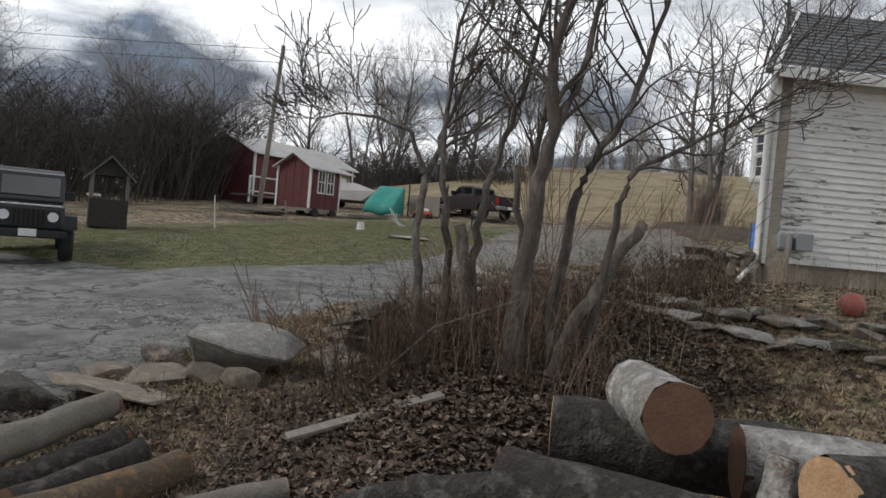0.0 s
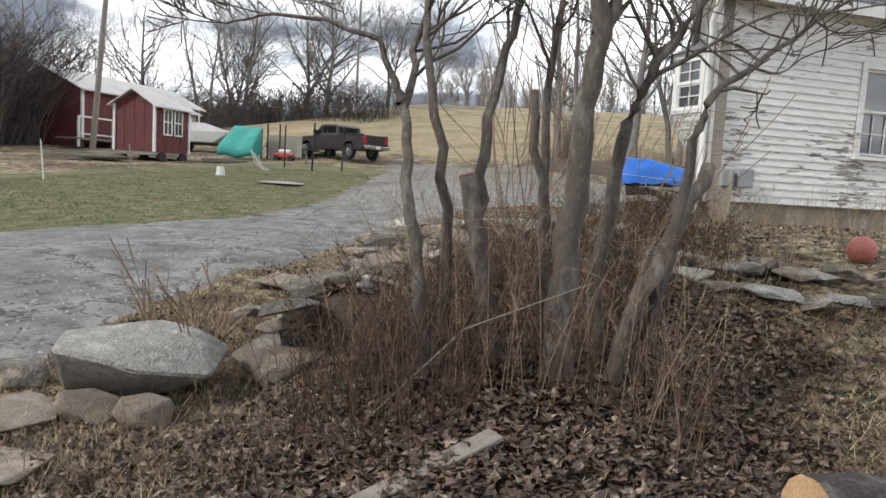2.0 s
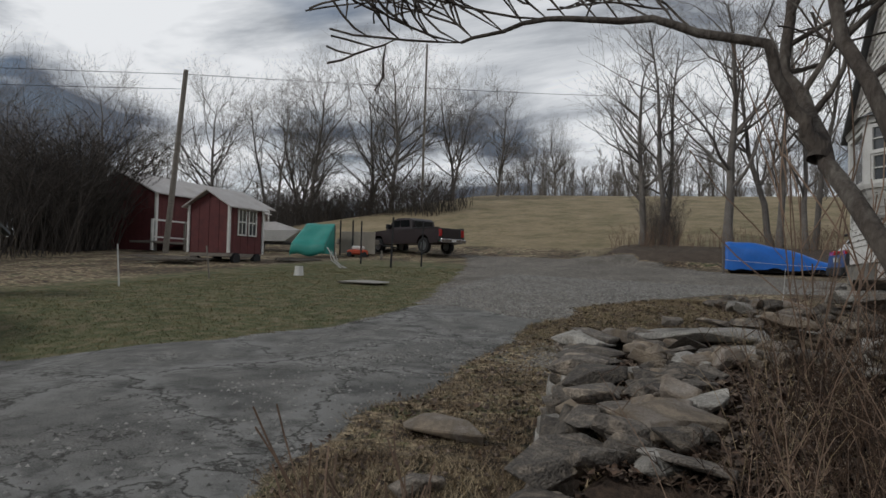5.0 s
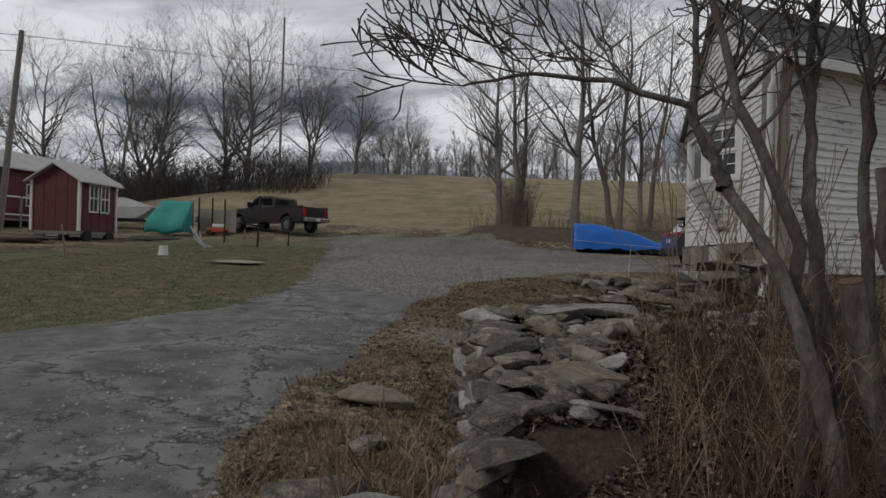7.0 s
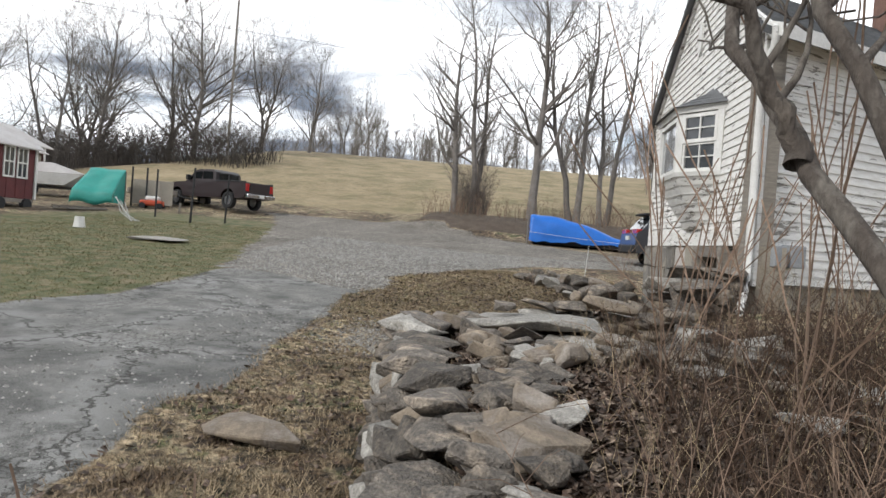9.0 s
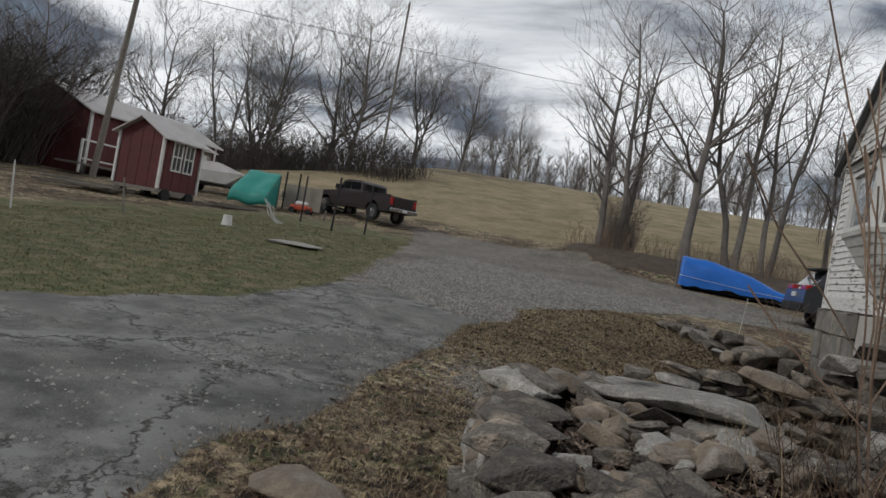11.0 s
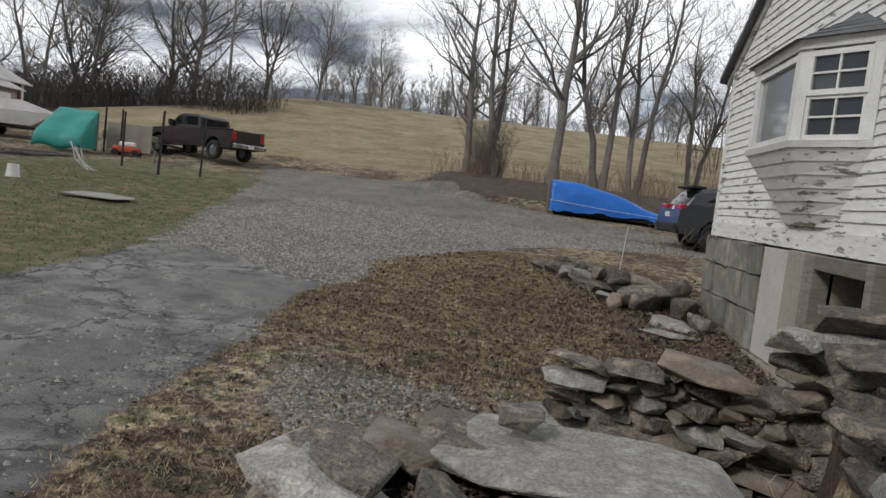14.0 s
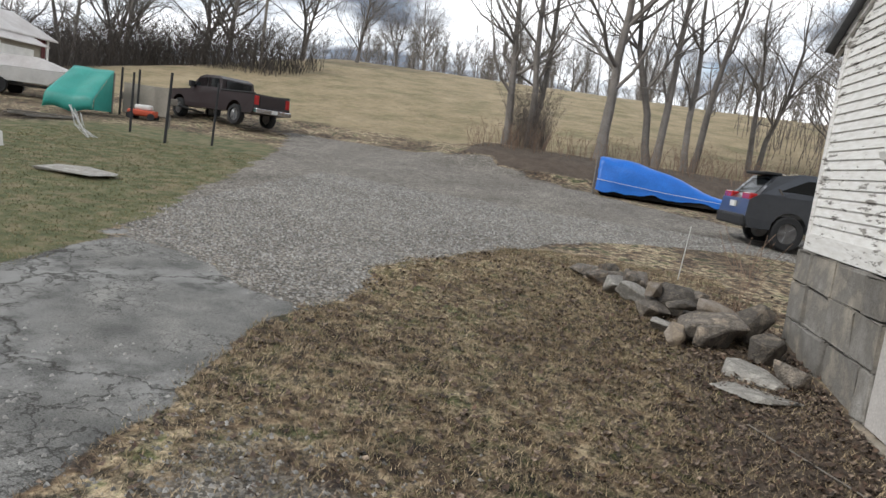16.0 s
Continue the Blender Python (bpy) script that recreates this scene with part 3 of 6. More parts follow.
def build_house():
    house = thing("house", pose(0, 0, 0), "old white clapboard house with badly peeling paint and a stone foundation", "house")

    def slab_wall(name, p0, p1, z0, z1, openings, mat, label="", thick=T):
        """A wall from p0 to p1 whose outer face is on the line, with openings (a, b, z0, z1) cut through it. The inside is to the left."""
        d = Vector((p1[0] - p0[0], p1[1] - p0[1], 0))
        ln = d.length
        d.normalize()
        n = Vector((-d.y, d.x, 0))
        us = sorted({0.0, ln} | {v for o in openings for v in o[:2]})
        zs = sorted({z0, z1} | {v for o in openings for v in o[2:]})
        bm = bmesh.new()
        for i in range(len(us) - 1):
            for j in range(len(zs) - 1):
                cu, cz = (us[i] + us[i + 1]) / 2, (zs[j] + zs[j + 1]) / 2
                if any(o[0] < cu < o[1] and o[2] < cz < o[3] for o in openings):
                    continue
                q = [Vector((p0[0], p0[1], 0)) + d * u + n * k + Vector((0, 0, z)) for k in (0, thick) for u, z in
                     ((us[i], zs[j]), (us[i + 1], zs[j]), (us[i + 1], zs[j + 1]), (us[i], zs[j + 1]))]
                vs = [bm.verts.new(v) for v in q]
                for f in ((0, 1, 2, 3), (7, 6, 5, 4), (0, 4, 5, 1), (1, 5, 6, 2), (2, 6, 7, 3), (3, 7, 4, 0)):
                    bm.faces.new([vs[k] for k in f])
        bmesh.ops.remove_doubles(bm, verts=bm.verts, dist=1e-4)
        return part(name, bm, mat, house, label)

    # sheathing walls; the gable from the far corner to the near one so that the inside is at x > 0
    gable_open = [(2.7, 4.55, 2.98, 3.85)]
    slab_wall("gable_wall", (0, 0), (0, YN), ZS, ZE, gable_open, OLD_WOOD)
    win_u = (2.56, 3.36)
    long_open = [(win_u[0], win_u[1], 2.36, 3.6)]
    p1 = (WX * HL, YN + WY * HL)
    slab_wall("long_wall", (0, YN), p1, ZL, ZE, long_open, OLD_WOOD)
    slab_wall("back_wall", (WX * HL, WY * HL), (0, 0), ZS, ZE, [], OLD_WOOD)
    slab_wall("end_wall", p1, (WX * HL, WY * HL), ZS, ZE, [], OLD_WOOD)
    # attic gable triangle
    bm = bmesh.new()
    tri = [(0, YN, ZE), (0, 0, ZE), (0, YN / 2, ZR)]
    a = [bm.verts.new(v) for v in tri]
    b = [bm.verts.new((v[0] + T, v[1], v[2])) for v in tri]
    bm.faces.new(a)
    bm.faces.new(b[::-1])
    for i in range(3):
        bm.faces.new((a[i], b[i], b[(i + 1) % 3], a[(i + 1) % 3]))
    part("gable_peak", bm, OLD_WOOD, house)
    # upper floor, so that rooms are closed
    bm = bmesh.new()
    q = [(0.2, -0.2), (0.2, YN + 0.25), (WX * HL - .2, YN + WY * HL + .2), (WX * HL - .2, WY * HL - .3)]
    for z0 in (ZS + 0.02, ZE - 0.05):
        lo = [bm.verts.new((x, y, z0)) for x, y in q]
        hi = [bm.verts.new((x, y, z0 + 0.04)) for x, y in q]
        bm.faces.new(lo[::-1])
        bm.faces.new(hi)
        for i in range(4):
            bm.faces.new((lo[i], lo[(i + 1) % 4], hi[(i + 1) % 4], hi[i]))
    part("floor_boards", bm, OLD_WOOD, house)

    # clapboards: one wedge-shaped board a course and stretch
    rng = random.Random(5)
    expo = 0.105

    def board(p, d, n, u0, u1, z):
        """A lapped board with a thick lower edge; n points outward."""
        o = Vector((p[0], p[1], 0))
        h = expo + 0.018
        vs = []
        sag = rng.uniform(-0.004, 0.004)
        for u, s in ((u0, sag), (u1, -sag)):
            vs += [o + d * u + n * 0.003 + Vector((0, 0, z + s)), o + d * u + n * 0.024 + Vector((0, 0, z + s)),
                   o + d * u + n * 0.022 + Vector((0, 0, z + s + 0.012)), o + d * u + n * 0.005 + Vector((0, 0, z + h + s))]
        return vs, [(0, 1, 5, 4), (1, 2, 6, 5), (2, 3, 7, 6), (3, 0, 4, 7), (0, 3, 2, 1), (4, 5, 6, 7)]

    def courses(p, d, n, z0, z1, span):
        z = z0
        while z < z1 - 0.03:
            for u0, u1 in span(z + expo / 2):
                u = u0
                while u < u1 - 0.02:
                    w = min(rng.uniform(1.6, 3.4), u1 - u)
                    if u1 - u - w < 0.4:
                        w = u1 - u
                    vs, fs = board(p, d, n, u + 0.0015, u + w - 0.0015, z)
                    link("clapboard", vs, fs, PEEL, house)
                    u += w
            z += expo

    def cut(u0, u1, holes):
        out, a = [], u0
        for h0, h1 in sorted(holes):
            if h0 > a:
                out.append((a, min(h0, u1)))
            a = max(a, h1)
        if a < u1:
            out.append((a, u1))
        return out

    def gable_span(z):
        holes = [(2.52, 4.72)] if 2.95 < z < 3.95 else []
        if 2.95 >= z > 2.3:
            k = (z - 2.3) / 0.65
            holes = [(3.3 - 0.75 * k, 3.9 + 0.75 * k)]
        if z > ZE:
            k = (z - ZE) / (ZR - ZE) * (-YN / 2)
            return cut(k + 0.1, -YN - k - 0.1, [(3.0, 3.26)] if 4.95 < z < 5.45 else [])
        return cut(0.1, -YN - 0.1, holes)

    courses((0, 0), Vector((0, -1, 0)), Vector((-1, 0, 0)), ZS + 0.2, ZR - 0.15, gable_span)
    dl, nl = Vector((WX, WY, 0)), Vector((WY, -WX, 0))
    courses((0, YN), dl, nl, ZL + 0.03, ZE - 0.2, lambda z: cut(0.12, HL, [(win_u[0] - 0.1, win_u[1] + 0.1)] if 2.27 < z < 3.72 else []))

    # trim: water table, corner boards, frieze, rakes
    def plank(name, p, d, n, u0, u1, z0, z1, t=0.03, mat=PEEL, label="", slope=0.0):
        o = Vector((p[0], p[1], 0))
        vs = [o + d * u + n * k + Vector((0, 0, z + slope * (u - u0))) for u in (u0, u1) for k, z in ((0.002, z0), (t, z0), (t, z1), (0.002, z1))]
        return link(name, vs, [(0, 1, 5, 4), (1, 2, 6, 5), (2, 3, 7, 6), (3, 0, 4, 7), (3, 2, 1, 0), (4, 5, 6, 7)], mat, house, label)

    g_d, g_n = Vector((0, -1, 0)), Vector((-1, 0, 0))
    plank("water_table", (0, 0), g_d, g_n, 0, -YN, ZS, ZS + 0.2, 0.035)
    plank("corner_board", (0, 0), g_d, g_n, 0, 0.1, ZS + 0.2, ZE + 0.02, 0.034)
    plank("corner_board", (0, 0), g_d, g_n, -YN - 0.1, -YN + 0.03, ZS + 0.2, ZE + 0.02, 0.034)
    plank("corner_board", (0, YN), dl, nl, -0.01, 0.12, ZL, ZE - 0.2, 0.033)
    plank("frieze_board", (0, YN), dl, nl, 0, HL, ZE - 0.2, ZE, 0.034)
    rise = (ZR - ZE) / (-YN / 2)
    plank("rake_board", (0, 0), g_d, g_n, -0.25, -YN / 2, ZE - 0.25 * rise - 0.02, ZE - 0.25 * rise + 0.13, 0.05, PEEL, "", rise)
    plank("rake_board", (0, 0), g_d, g_n, -YN / 2, -YN + 0.25, ZR - 0.02, ZR + 0.13, 0.049, PEEL, "", -rise)

    # roof: two slabs with a shingle skin, and rows of shingle courses standing proud on the near slope
    def roof(side):
        bm = bmesh.new()
        over = 0.28
        ye = -over * -1 if side > 0 else YN - over
        ze = ZE - over * rise
        def pt(u, k, dz):
            y = YN / 2 + (ye - YN / 2) * k
            z = ZR + (ze - ZR) * k
            return Vector((-0.16 + WX * u, y + WY * u, z + 0.12 + dz))
        rows = 18
        prof = [(0.0, -0.06)]
        for j in range(rows):
            prof += [(j / rows, 0.0 if j else 0.01), ((j + 1) / rows, 0.026)]
        prof.append((1.0, -0.06))
        ends = [[bm.verts.new(pt(u, k, dz)) for k, dz in prof] for u in (0, HL + 0.2)]
        n = len(prof)
        for i in range(n):
            bm.faces.new((ends[0][i], ends[1][i], ends[1][(i + 1) % n], ends[0][(i + 1) % n]))
        for e in ends:
            bm.faces.new(e)
        return part("roof", bm, SHINGLE, house, "weathered grey asphalt shingle roof slope")
    roof(-1)
    roof(1)
    # eave soffit and gutter on the long side
    vs = [Vector((0, YN, 0)) + dl * u + nl * k + Vector((0, 0, z)) for u in (-0.12, HL) for k, z in ((0.0, ZE - 0.02), (0.30, ZE - 0.16), (0.30, ZE + 0.0), (0.0, ZE + 0.1))]
    link("soffit", vs, [(0, 1, 5, 4), (1, 2, 6, 5), (2, 3, 7, 6), (3, 0, 4, 7), (3, 2, 1, 0), (4, 5, 6, 7)], WHITE, house)
    # chimney
    bm = boxed((3.6, -1.3, 5.3), (4.3, -0.6, 7.3))
    box(bm, (3.55, -1.35, 7.3), (4.35, -0.55, 7.42))
    part("chimney", bm, material("chimney_brick", [(0.22, 0.12, 0.09), (0.15, 0.085, 0.065)], 12, 60, 0.9, 0.5), house, "weathered brick chimney")
    # downspout: elbow under the eave, drop along the corner, white foot kicked out
    vs, fs = [], []
    o = Vector((-0.07, YN - 0.07, 0))
    pts = [o + Vector((0.05, -0.20, 4.28)), o + Vector((0.05, -0.16, 4.15)), o + Vector((0, -0.02, 3.95)), o + Vector((0, 0, 3.0)), o + Vector((0, 0, 1.62)), o + Vector((-0.03, -0.08, 1.5)), o + Vector((-0.17, -0.40, 1.27))]
    tube(vs, fs, pts, [0.042] * len(pts), 8)
    link("downspout", vs, fs, WHITE, house, "white downspout with its foot kicked out", True)
    # oval attic vent
    bm = bmesh.new()
    bmesh.ops.create_cone(bm, cap_ends=True, segments=20, radius1=0.13, radius2=0.13, depth=0.05, matrix=pose(-0.02, -3.13, 5.2, 0, 90, 0) @ Matrix.Diagonal((2.0, 1, 1, 1)))
    part("attic_vent", bm, WHITE, house, "white oval attic vent")

    # long-wall window: six over six
    def sash(parent, o, d, n, w, h, cols, rows, depth=0.035, glass=GLASS, r=0.04, bar=0.018):
        bm = bmesh.new()
        def bar_box(u0, u1, z0, z1, k0, k1):
            q = [o + d * u + n * k + Vector((0, 0, z)) for u in (u0, u1) for k, z in ((k0, z0), (k1, z0), (k1, z1), (k0, z1))]
            v = [bm.verts.new(x) for x in q]
            for f in ((0, 1, 5, 4), (1, 2, 6, 5), (2, 3, 7, 6), (3, 0, 4, 7), (3, 2, 1, 0), (4, 5, 6, 7)):
                bm.faces.new([v[i] for i in f])
        bar_box(0, r, 0, h, 0, depth)
        bar_box(w - r, w, 0, h, 0, depth)
        bar_box(r, w - r, 0, r, 0, depth)
        bar_box(r, w - r, h - r, h, 0, depth)
        for i in range(1, cols):
            u = r + (w - 2 * r) * i / cols
            bar_box(u - bar / 2, u + bar / 2, r, h - r, 0.012, depth - 0.004)
        for j in range(1, rows):
            z = r + (h - 2 * r) * j / rows
            bar_box(r, w - r, z - bar / 2, z + bar / 2, 0.013, depth - 0.005)
        part("sash", bm, WHITE, parent)
        for i in range(cols):
            for j in range(rows):
                a0, a1 = r + (w - 2 * r) * i / cols, r + (w - 2 * r) * (i + 1) / cols
                b0, b1 = r + (h - 2 * r) * j / rows, r + (h - 2 * r) * (j + 1) / rows
                q = [o + d * u + n * 0.01 + Vector((0, 0, z)) for u, z in ((a0, b0), (a1, b0), (a1, b1), (a0, b1))]
                link("pane", q, [(0, 1, 2, 3)], glass, parent)

    o = Vector((0, YN, 0)) + dl * win_u[0]
    bm = bmesh.new()
    fr = part("window", bm, WHITE, house, "tall white double-hung window with small panes")
    def casing(parent, o, d, n, w, h, t=0.09, dep=0.04):
        bm = bmesh.new()
        for u0, u1, z0, z1, k in ((-t, 0, -0.02, h + t, dep), (w, w + t, -0.02, h + t, dep), (0, w, h, h + t, dep), (-t - 0.03, w + t + 0.03, -0.07, -0.02, dep + 0.05)):
            q = [o + d * u + n * kk + Vector((0, 0, z)) for u in (u0, u1) for kk, z in ((0.001, z0), (k, z0), (k, z1), (0.001, z1))]
            v = [bm.verts.new(x) for x in q]
            for f in ((0, 1, 5, 4), (1, 2, 6, 5), (2, 3, 7, 6), (3, 0, 4, 7), (3, 2, 1, 0), (4, 5, 6, 7)):
                bm.faces.new([v[i] for i in f])
        return part("window_frame", bm, PEEL, parent)
    casing(fr, o + Vector((0, 0, 2.36)), dl, nl, 0.8, 1.24)
    inn = -nl * 0.08
    sash(fr, o + inn + Vector((0, 0, 2.36)), dl, nl, 0.8, 0.64, 3, 2)
    sash(fr, o + inn * 0.5 + Vector((0, 0, 2.98)), dl, nl, 0.8, 0.62, 1, 1)
    # meter boxes on the long wall
    for u, w, h in ((0.16, 0.2, 0.24), (0.42, 0.26, 0.26)):
        bm = boxed((0, 0, 0), (w, 0.14, h), 0.015)
        mb = part("meter_box", bm, METER_GREY, house, "grey utility meter box")
        mb.matrix_local = Matrix.Translation(Vector((0, YN, 0)) + dl * u + nl * 0.17 + Vector((0, 0, 1.78))) @ pose(0, 0, 0, 0, 0, 33)

    # bay window on the gable: canted sides, tapered skirt, hipped shingle top
    bay = part("bay_window", bmesh.new(), WHITE, house, "small canted bay window with a shingled cap")
    yl, yr, yfl, yfr, px = -2.5, -4.75, -2.92, -4.18, -0.44
    plan = [Vector((0, yl, 0)), Vector((px, yfl, 0)), Vector((px, yfr, 0)), Vector((0, yr, 0))]
    zb0, zb1 = 3.0, 3.8
    for i, (cols, rows) in enumerate(((2, 2), (1, 1), (2, 2))):
        a, c = plan[i], plan[i + 1]
        d = (c - a).normalized()
        n = Vector((d.y, -d.x, 0))
        if n.x > 0:
            n = -n
        w = (c - a).length
        o = a + Vector((0, 0, zb0))
        if rows == 1:
            sash(bay, o + d * 0.05, d, n, w - 0.1, zb1 - zb0, 1, 1, 0.05, GLASS_BAY, 0.06)
        else:
            sash(bay, o + d * 0.07, d, n, w - 0.14, 0.42, 2, 2, 0.04, GLASS, 0.05)
            sash(bay, o + d * 0.07 + n * 0.02 + Vector((0, 0, 0.40)), d, n, w - 0.14, zb1 - zb0 - 0.40, 2, 2, 0.04, GLASS, 0.05)
        for u in (0.035, w - 0.035):
            bm = bmesh.new()
            cpt = a + d * u
            k = [cpt + d * s + n * e for s, e in ((-0.05, -0.03), (0.05, -0.03), (0.05, 0.055), (-0.05, 0.055))]
            lo = [bm.verts.new(v + Vector((0, 0, zb0 - 0.02))) for v in k]
            hi = [bm.verts.new(v + Vector((0, 0, zb1 + 0.05))) for v in k]
            bm.faces.new(lo)
            bm.faces.new(hi[::-1])
            for j in range(4):
                bm.faces.new((lo[j], lo[(j + 1) % 4], hi[(j + 1) % 4], hi[j]))
            part("mullion", bm, WHITE, bay)
    def ring(name, grow0, z0, grow1, z1, mat, label=""):
        bm = bmesh.new()
        cen = Vector((0, (yl + yr) / 2, 0))
        def off(p, g):
            q = p + Vector((0, 0, 0))
            return Vector((q.x * (1 + g * 2.0), cen.y + (q.y - cen.y) * (1 + g), 0))
        lo = [bm.verts.new(off(p, grow0) + Vector((0, 0, z0))) for p in plan]
        hi = [bm.verts.new(off(p, grow1) + Vector((0, 0, z1))) for p in plan]
        bm.faces.new(lo[::-1])
        bm.faces.new(hi)
        for j in range(4):
            bm.faces.new((lo[j], lo[(j + 1) % 4], hi[(j + 1) % 4], hi[j]))
        return part(name, bm, mat, bay, label)
    ring("sill", 0.06, 2.94, 0.08, 3.0, WHITE)
    ring("head", 0.08, 3.82, 0.10, 3.90, WHITE)
    for j in range(5):
        s0, s1 = j / 5, (j + 1) / 5
        ring("cap_shingles", 0.16 - 0.7 * s0, 3.90 + 0.07 * j, 0.12 - 0.7 * s1, 3.98 + 0.07 * j, SHINGLE, "grey shingle cap course")
    for j in range(6):
        s = j / 6
        g = -0.42 + 0.46 * s
        ring("skirt_board", g + 0.014, 2.24 + 0.117 * j, g + 0.0805, 2.24 + 0.117 * (j + 1), PEEL)
    # a dark room stands behind the panes
    # foundation: dressed stones, a patch of pale plaster, a plank door frame with a leaning plank door
    door_y = (-4.16, -5.2)
    slab_wall("foundation", (0.06, 0), (0.06, YN), -0.2, ZS, [(-door_y[0], -door_y[1], -0.2, 1.84)], CONCRETE_STAIN, "stained concrete and stone foundation", 0.3)
    slab_wall("foundation", (0.06, YN + 0.08), (p1[0], p1[1] + 0.08), 0.2, ZL, [], CONCRETE_STAIN, "", 0.3)
    rng2 = random.Random(9)
    z = 0.72
    for row, hgt in enumerate((0.46, 0.44, 0.37)):
        y = 0.04
        while y > -2.4:
            w = rng2.uniform(0.45, 0.95)
            w = min(w, y + 2.5)
            if w < 0.12:
                break
            bm = boxed((-0.03 - rng2.uniform(0, 0.035), -w + 0.012, 0.012), (0.07, -0.006, hgt - 0.01), 0.012)
            for v in bm.verts:
                if v.co.x < 0:
                    v.co += Vector((rng2.uniform(-0.025, 0.02), rng2.uniform(-0.02, 0.02), rng2.uniform(-0.025, 0.02)))
            st = part("stone_block", bm, CONCRETE, house)
            st.matrix_local = pose(0, y, z, 0, 0, 0)
            y -= w
        z += hgt
    part("footing", boxed((-0.10, -3.42, 0.1), (0.07, 0.04, 0.71), 0.02), CONCRETE_STAIN, house, "rust-stained concrete footing")
    part("plaster_panel", boxed((-0.03, -3.36, 0.72), (0.07, -2.5, 1.97), 0.01), PANEL, house, "smooth pale painted panel")
    part("pilaster", boxed((-0.09, -3.9, -0.1), (0.07, -3.43, 1.985), 0.01), CREAM, house)
    for y0, y1 in ((-3.92, -4.02), (-4.03, -4.16), (-5.2, -5.33)):
        part("door_jamb", boxed((-0.10, y1, -0.1), (0.1, y0, 1.985), 0.01), OLD_WOOD, house)
    part("door_head", boxed((-0.095, -5.2, 1.84), (0.1, -4.16, 1.98), 0.01), OLD_WOOD, house)
    dr = part("cellar_door", bmesh.new(), OLD_WOOD, house, "weathered plank cellar door standing ajar")
    dr.matrix_local = pose(-0.03, -5.2, 0.0, 0, 0, -40)
    for i in range(5):
        part("plank", boxed((0.0, 0.2 * i + 0.004, 0.1), (0.035, 0.2 * i + 0.196, 1.80 - 0.02 * (i % 2)), 0.004), DOOR_WOOD, dr)
    for zz in (0.4, 1.5):
        part("batten", boxed((0.036, 0.05, zz), (0.06, 0.95, zz + 0.12), 0.004), DOOR_WOOD, dr)
    # shallow cellar box, its unlit depth put into a near-black colour
    part("cellar_back", boxed((1.0, -5.4, -0.2), (1.05, -3.9, 2.0)), DARK, house, "cellar wall coloured near-black for shade")
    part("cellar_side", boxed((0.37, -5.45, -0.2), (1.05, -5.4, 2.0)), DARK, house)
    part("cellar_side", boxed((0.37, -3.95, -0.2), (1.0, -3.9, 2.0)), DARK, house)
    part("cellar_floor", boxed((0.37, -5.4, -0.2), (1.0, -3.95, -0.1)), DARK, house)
    return house


build_house()


# ---------------------------------------------------------------- trees
def branch(verts, faces, rng, p, d, length, radius, level, top, sides, bend=0.16, lift=0.10, kids=(3, 5), spread=0.75, tips=None):
    """A wandering limb with side limbs, down to twigs at level top."""
    n = 5 if level < top else 3
    pts, radii = [p.copy()], [radius]
    step = length / n
    q, dd = p.copy(), d.normalized()
    for i in range(n):
        dd = (dd + Vector((rng.gauss(0, bend), rng.gauss(0, bend), rng.gauss(0, bend * 0.7) + lift * (0.4 if level == 0 else 1)))).normalized()
        q = q + dd * step
        pts.append(q.copy())
        radii.append(max(radius * (1 - 0.8 * (i + 1) / n), 0.0045))
    tube(verts, faces, pts, radii, sides[min(level, len(sides) - 1)])
    if level == top:
        return
    for _ in range(rng.randint(*kids) + (2 if level == 0 else 0)):
        k = rng.uniform(0.32 if level == 0 else 0.15, 0.98)
        i = min(int(k * n), n - 1)
        f = k * n - i
        base = pts[i].lerp(pts[i + 1], f)
        axis_d = (pts[i + 1] - pts[i]).normalized()
        side = axis_d.cross(Vector((rng.gauss(0, 1), rng.gauss(0, 1), rng.gauss(0, 1))))
        if side.length < 1e-5:
            continue
        nd = (axis_d * (1 - spread * 0.45) + side.normalized() * spread * rng.uniform(0.55, 1.0)).normalized()
        r = (radii[i] + (radii[i + 1] - radii[i]) * f) * rng.uniform(0.45, 0.68)
        branch(verts, faces, rng, base, nd, length * rng.uniform(0.38, 0.62) * (1.15 - 0.5 * k * (level == 0)), r, level + 1, top, sides, bend * 1.1, lift, kids, spread, tips)


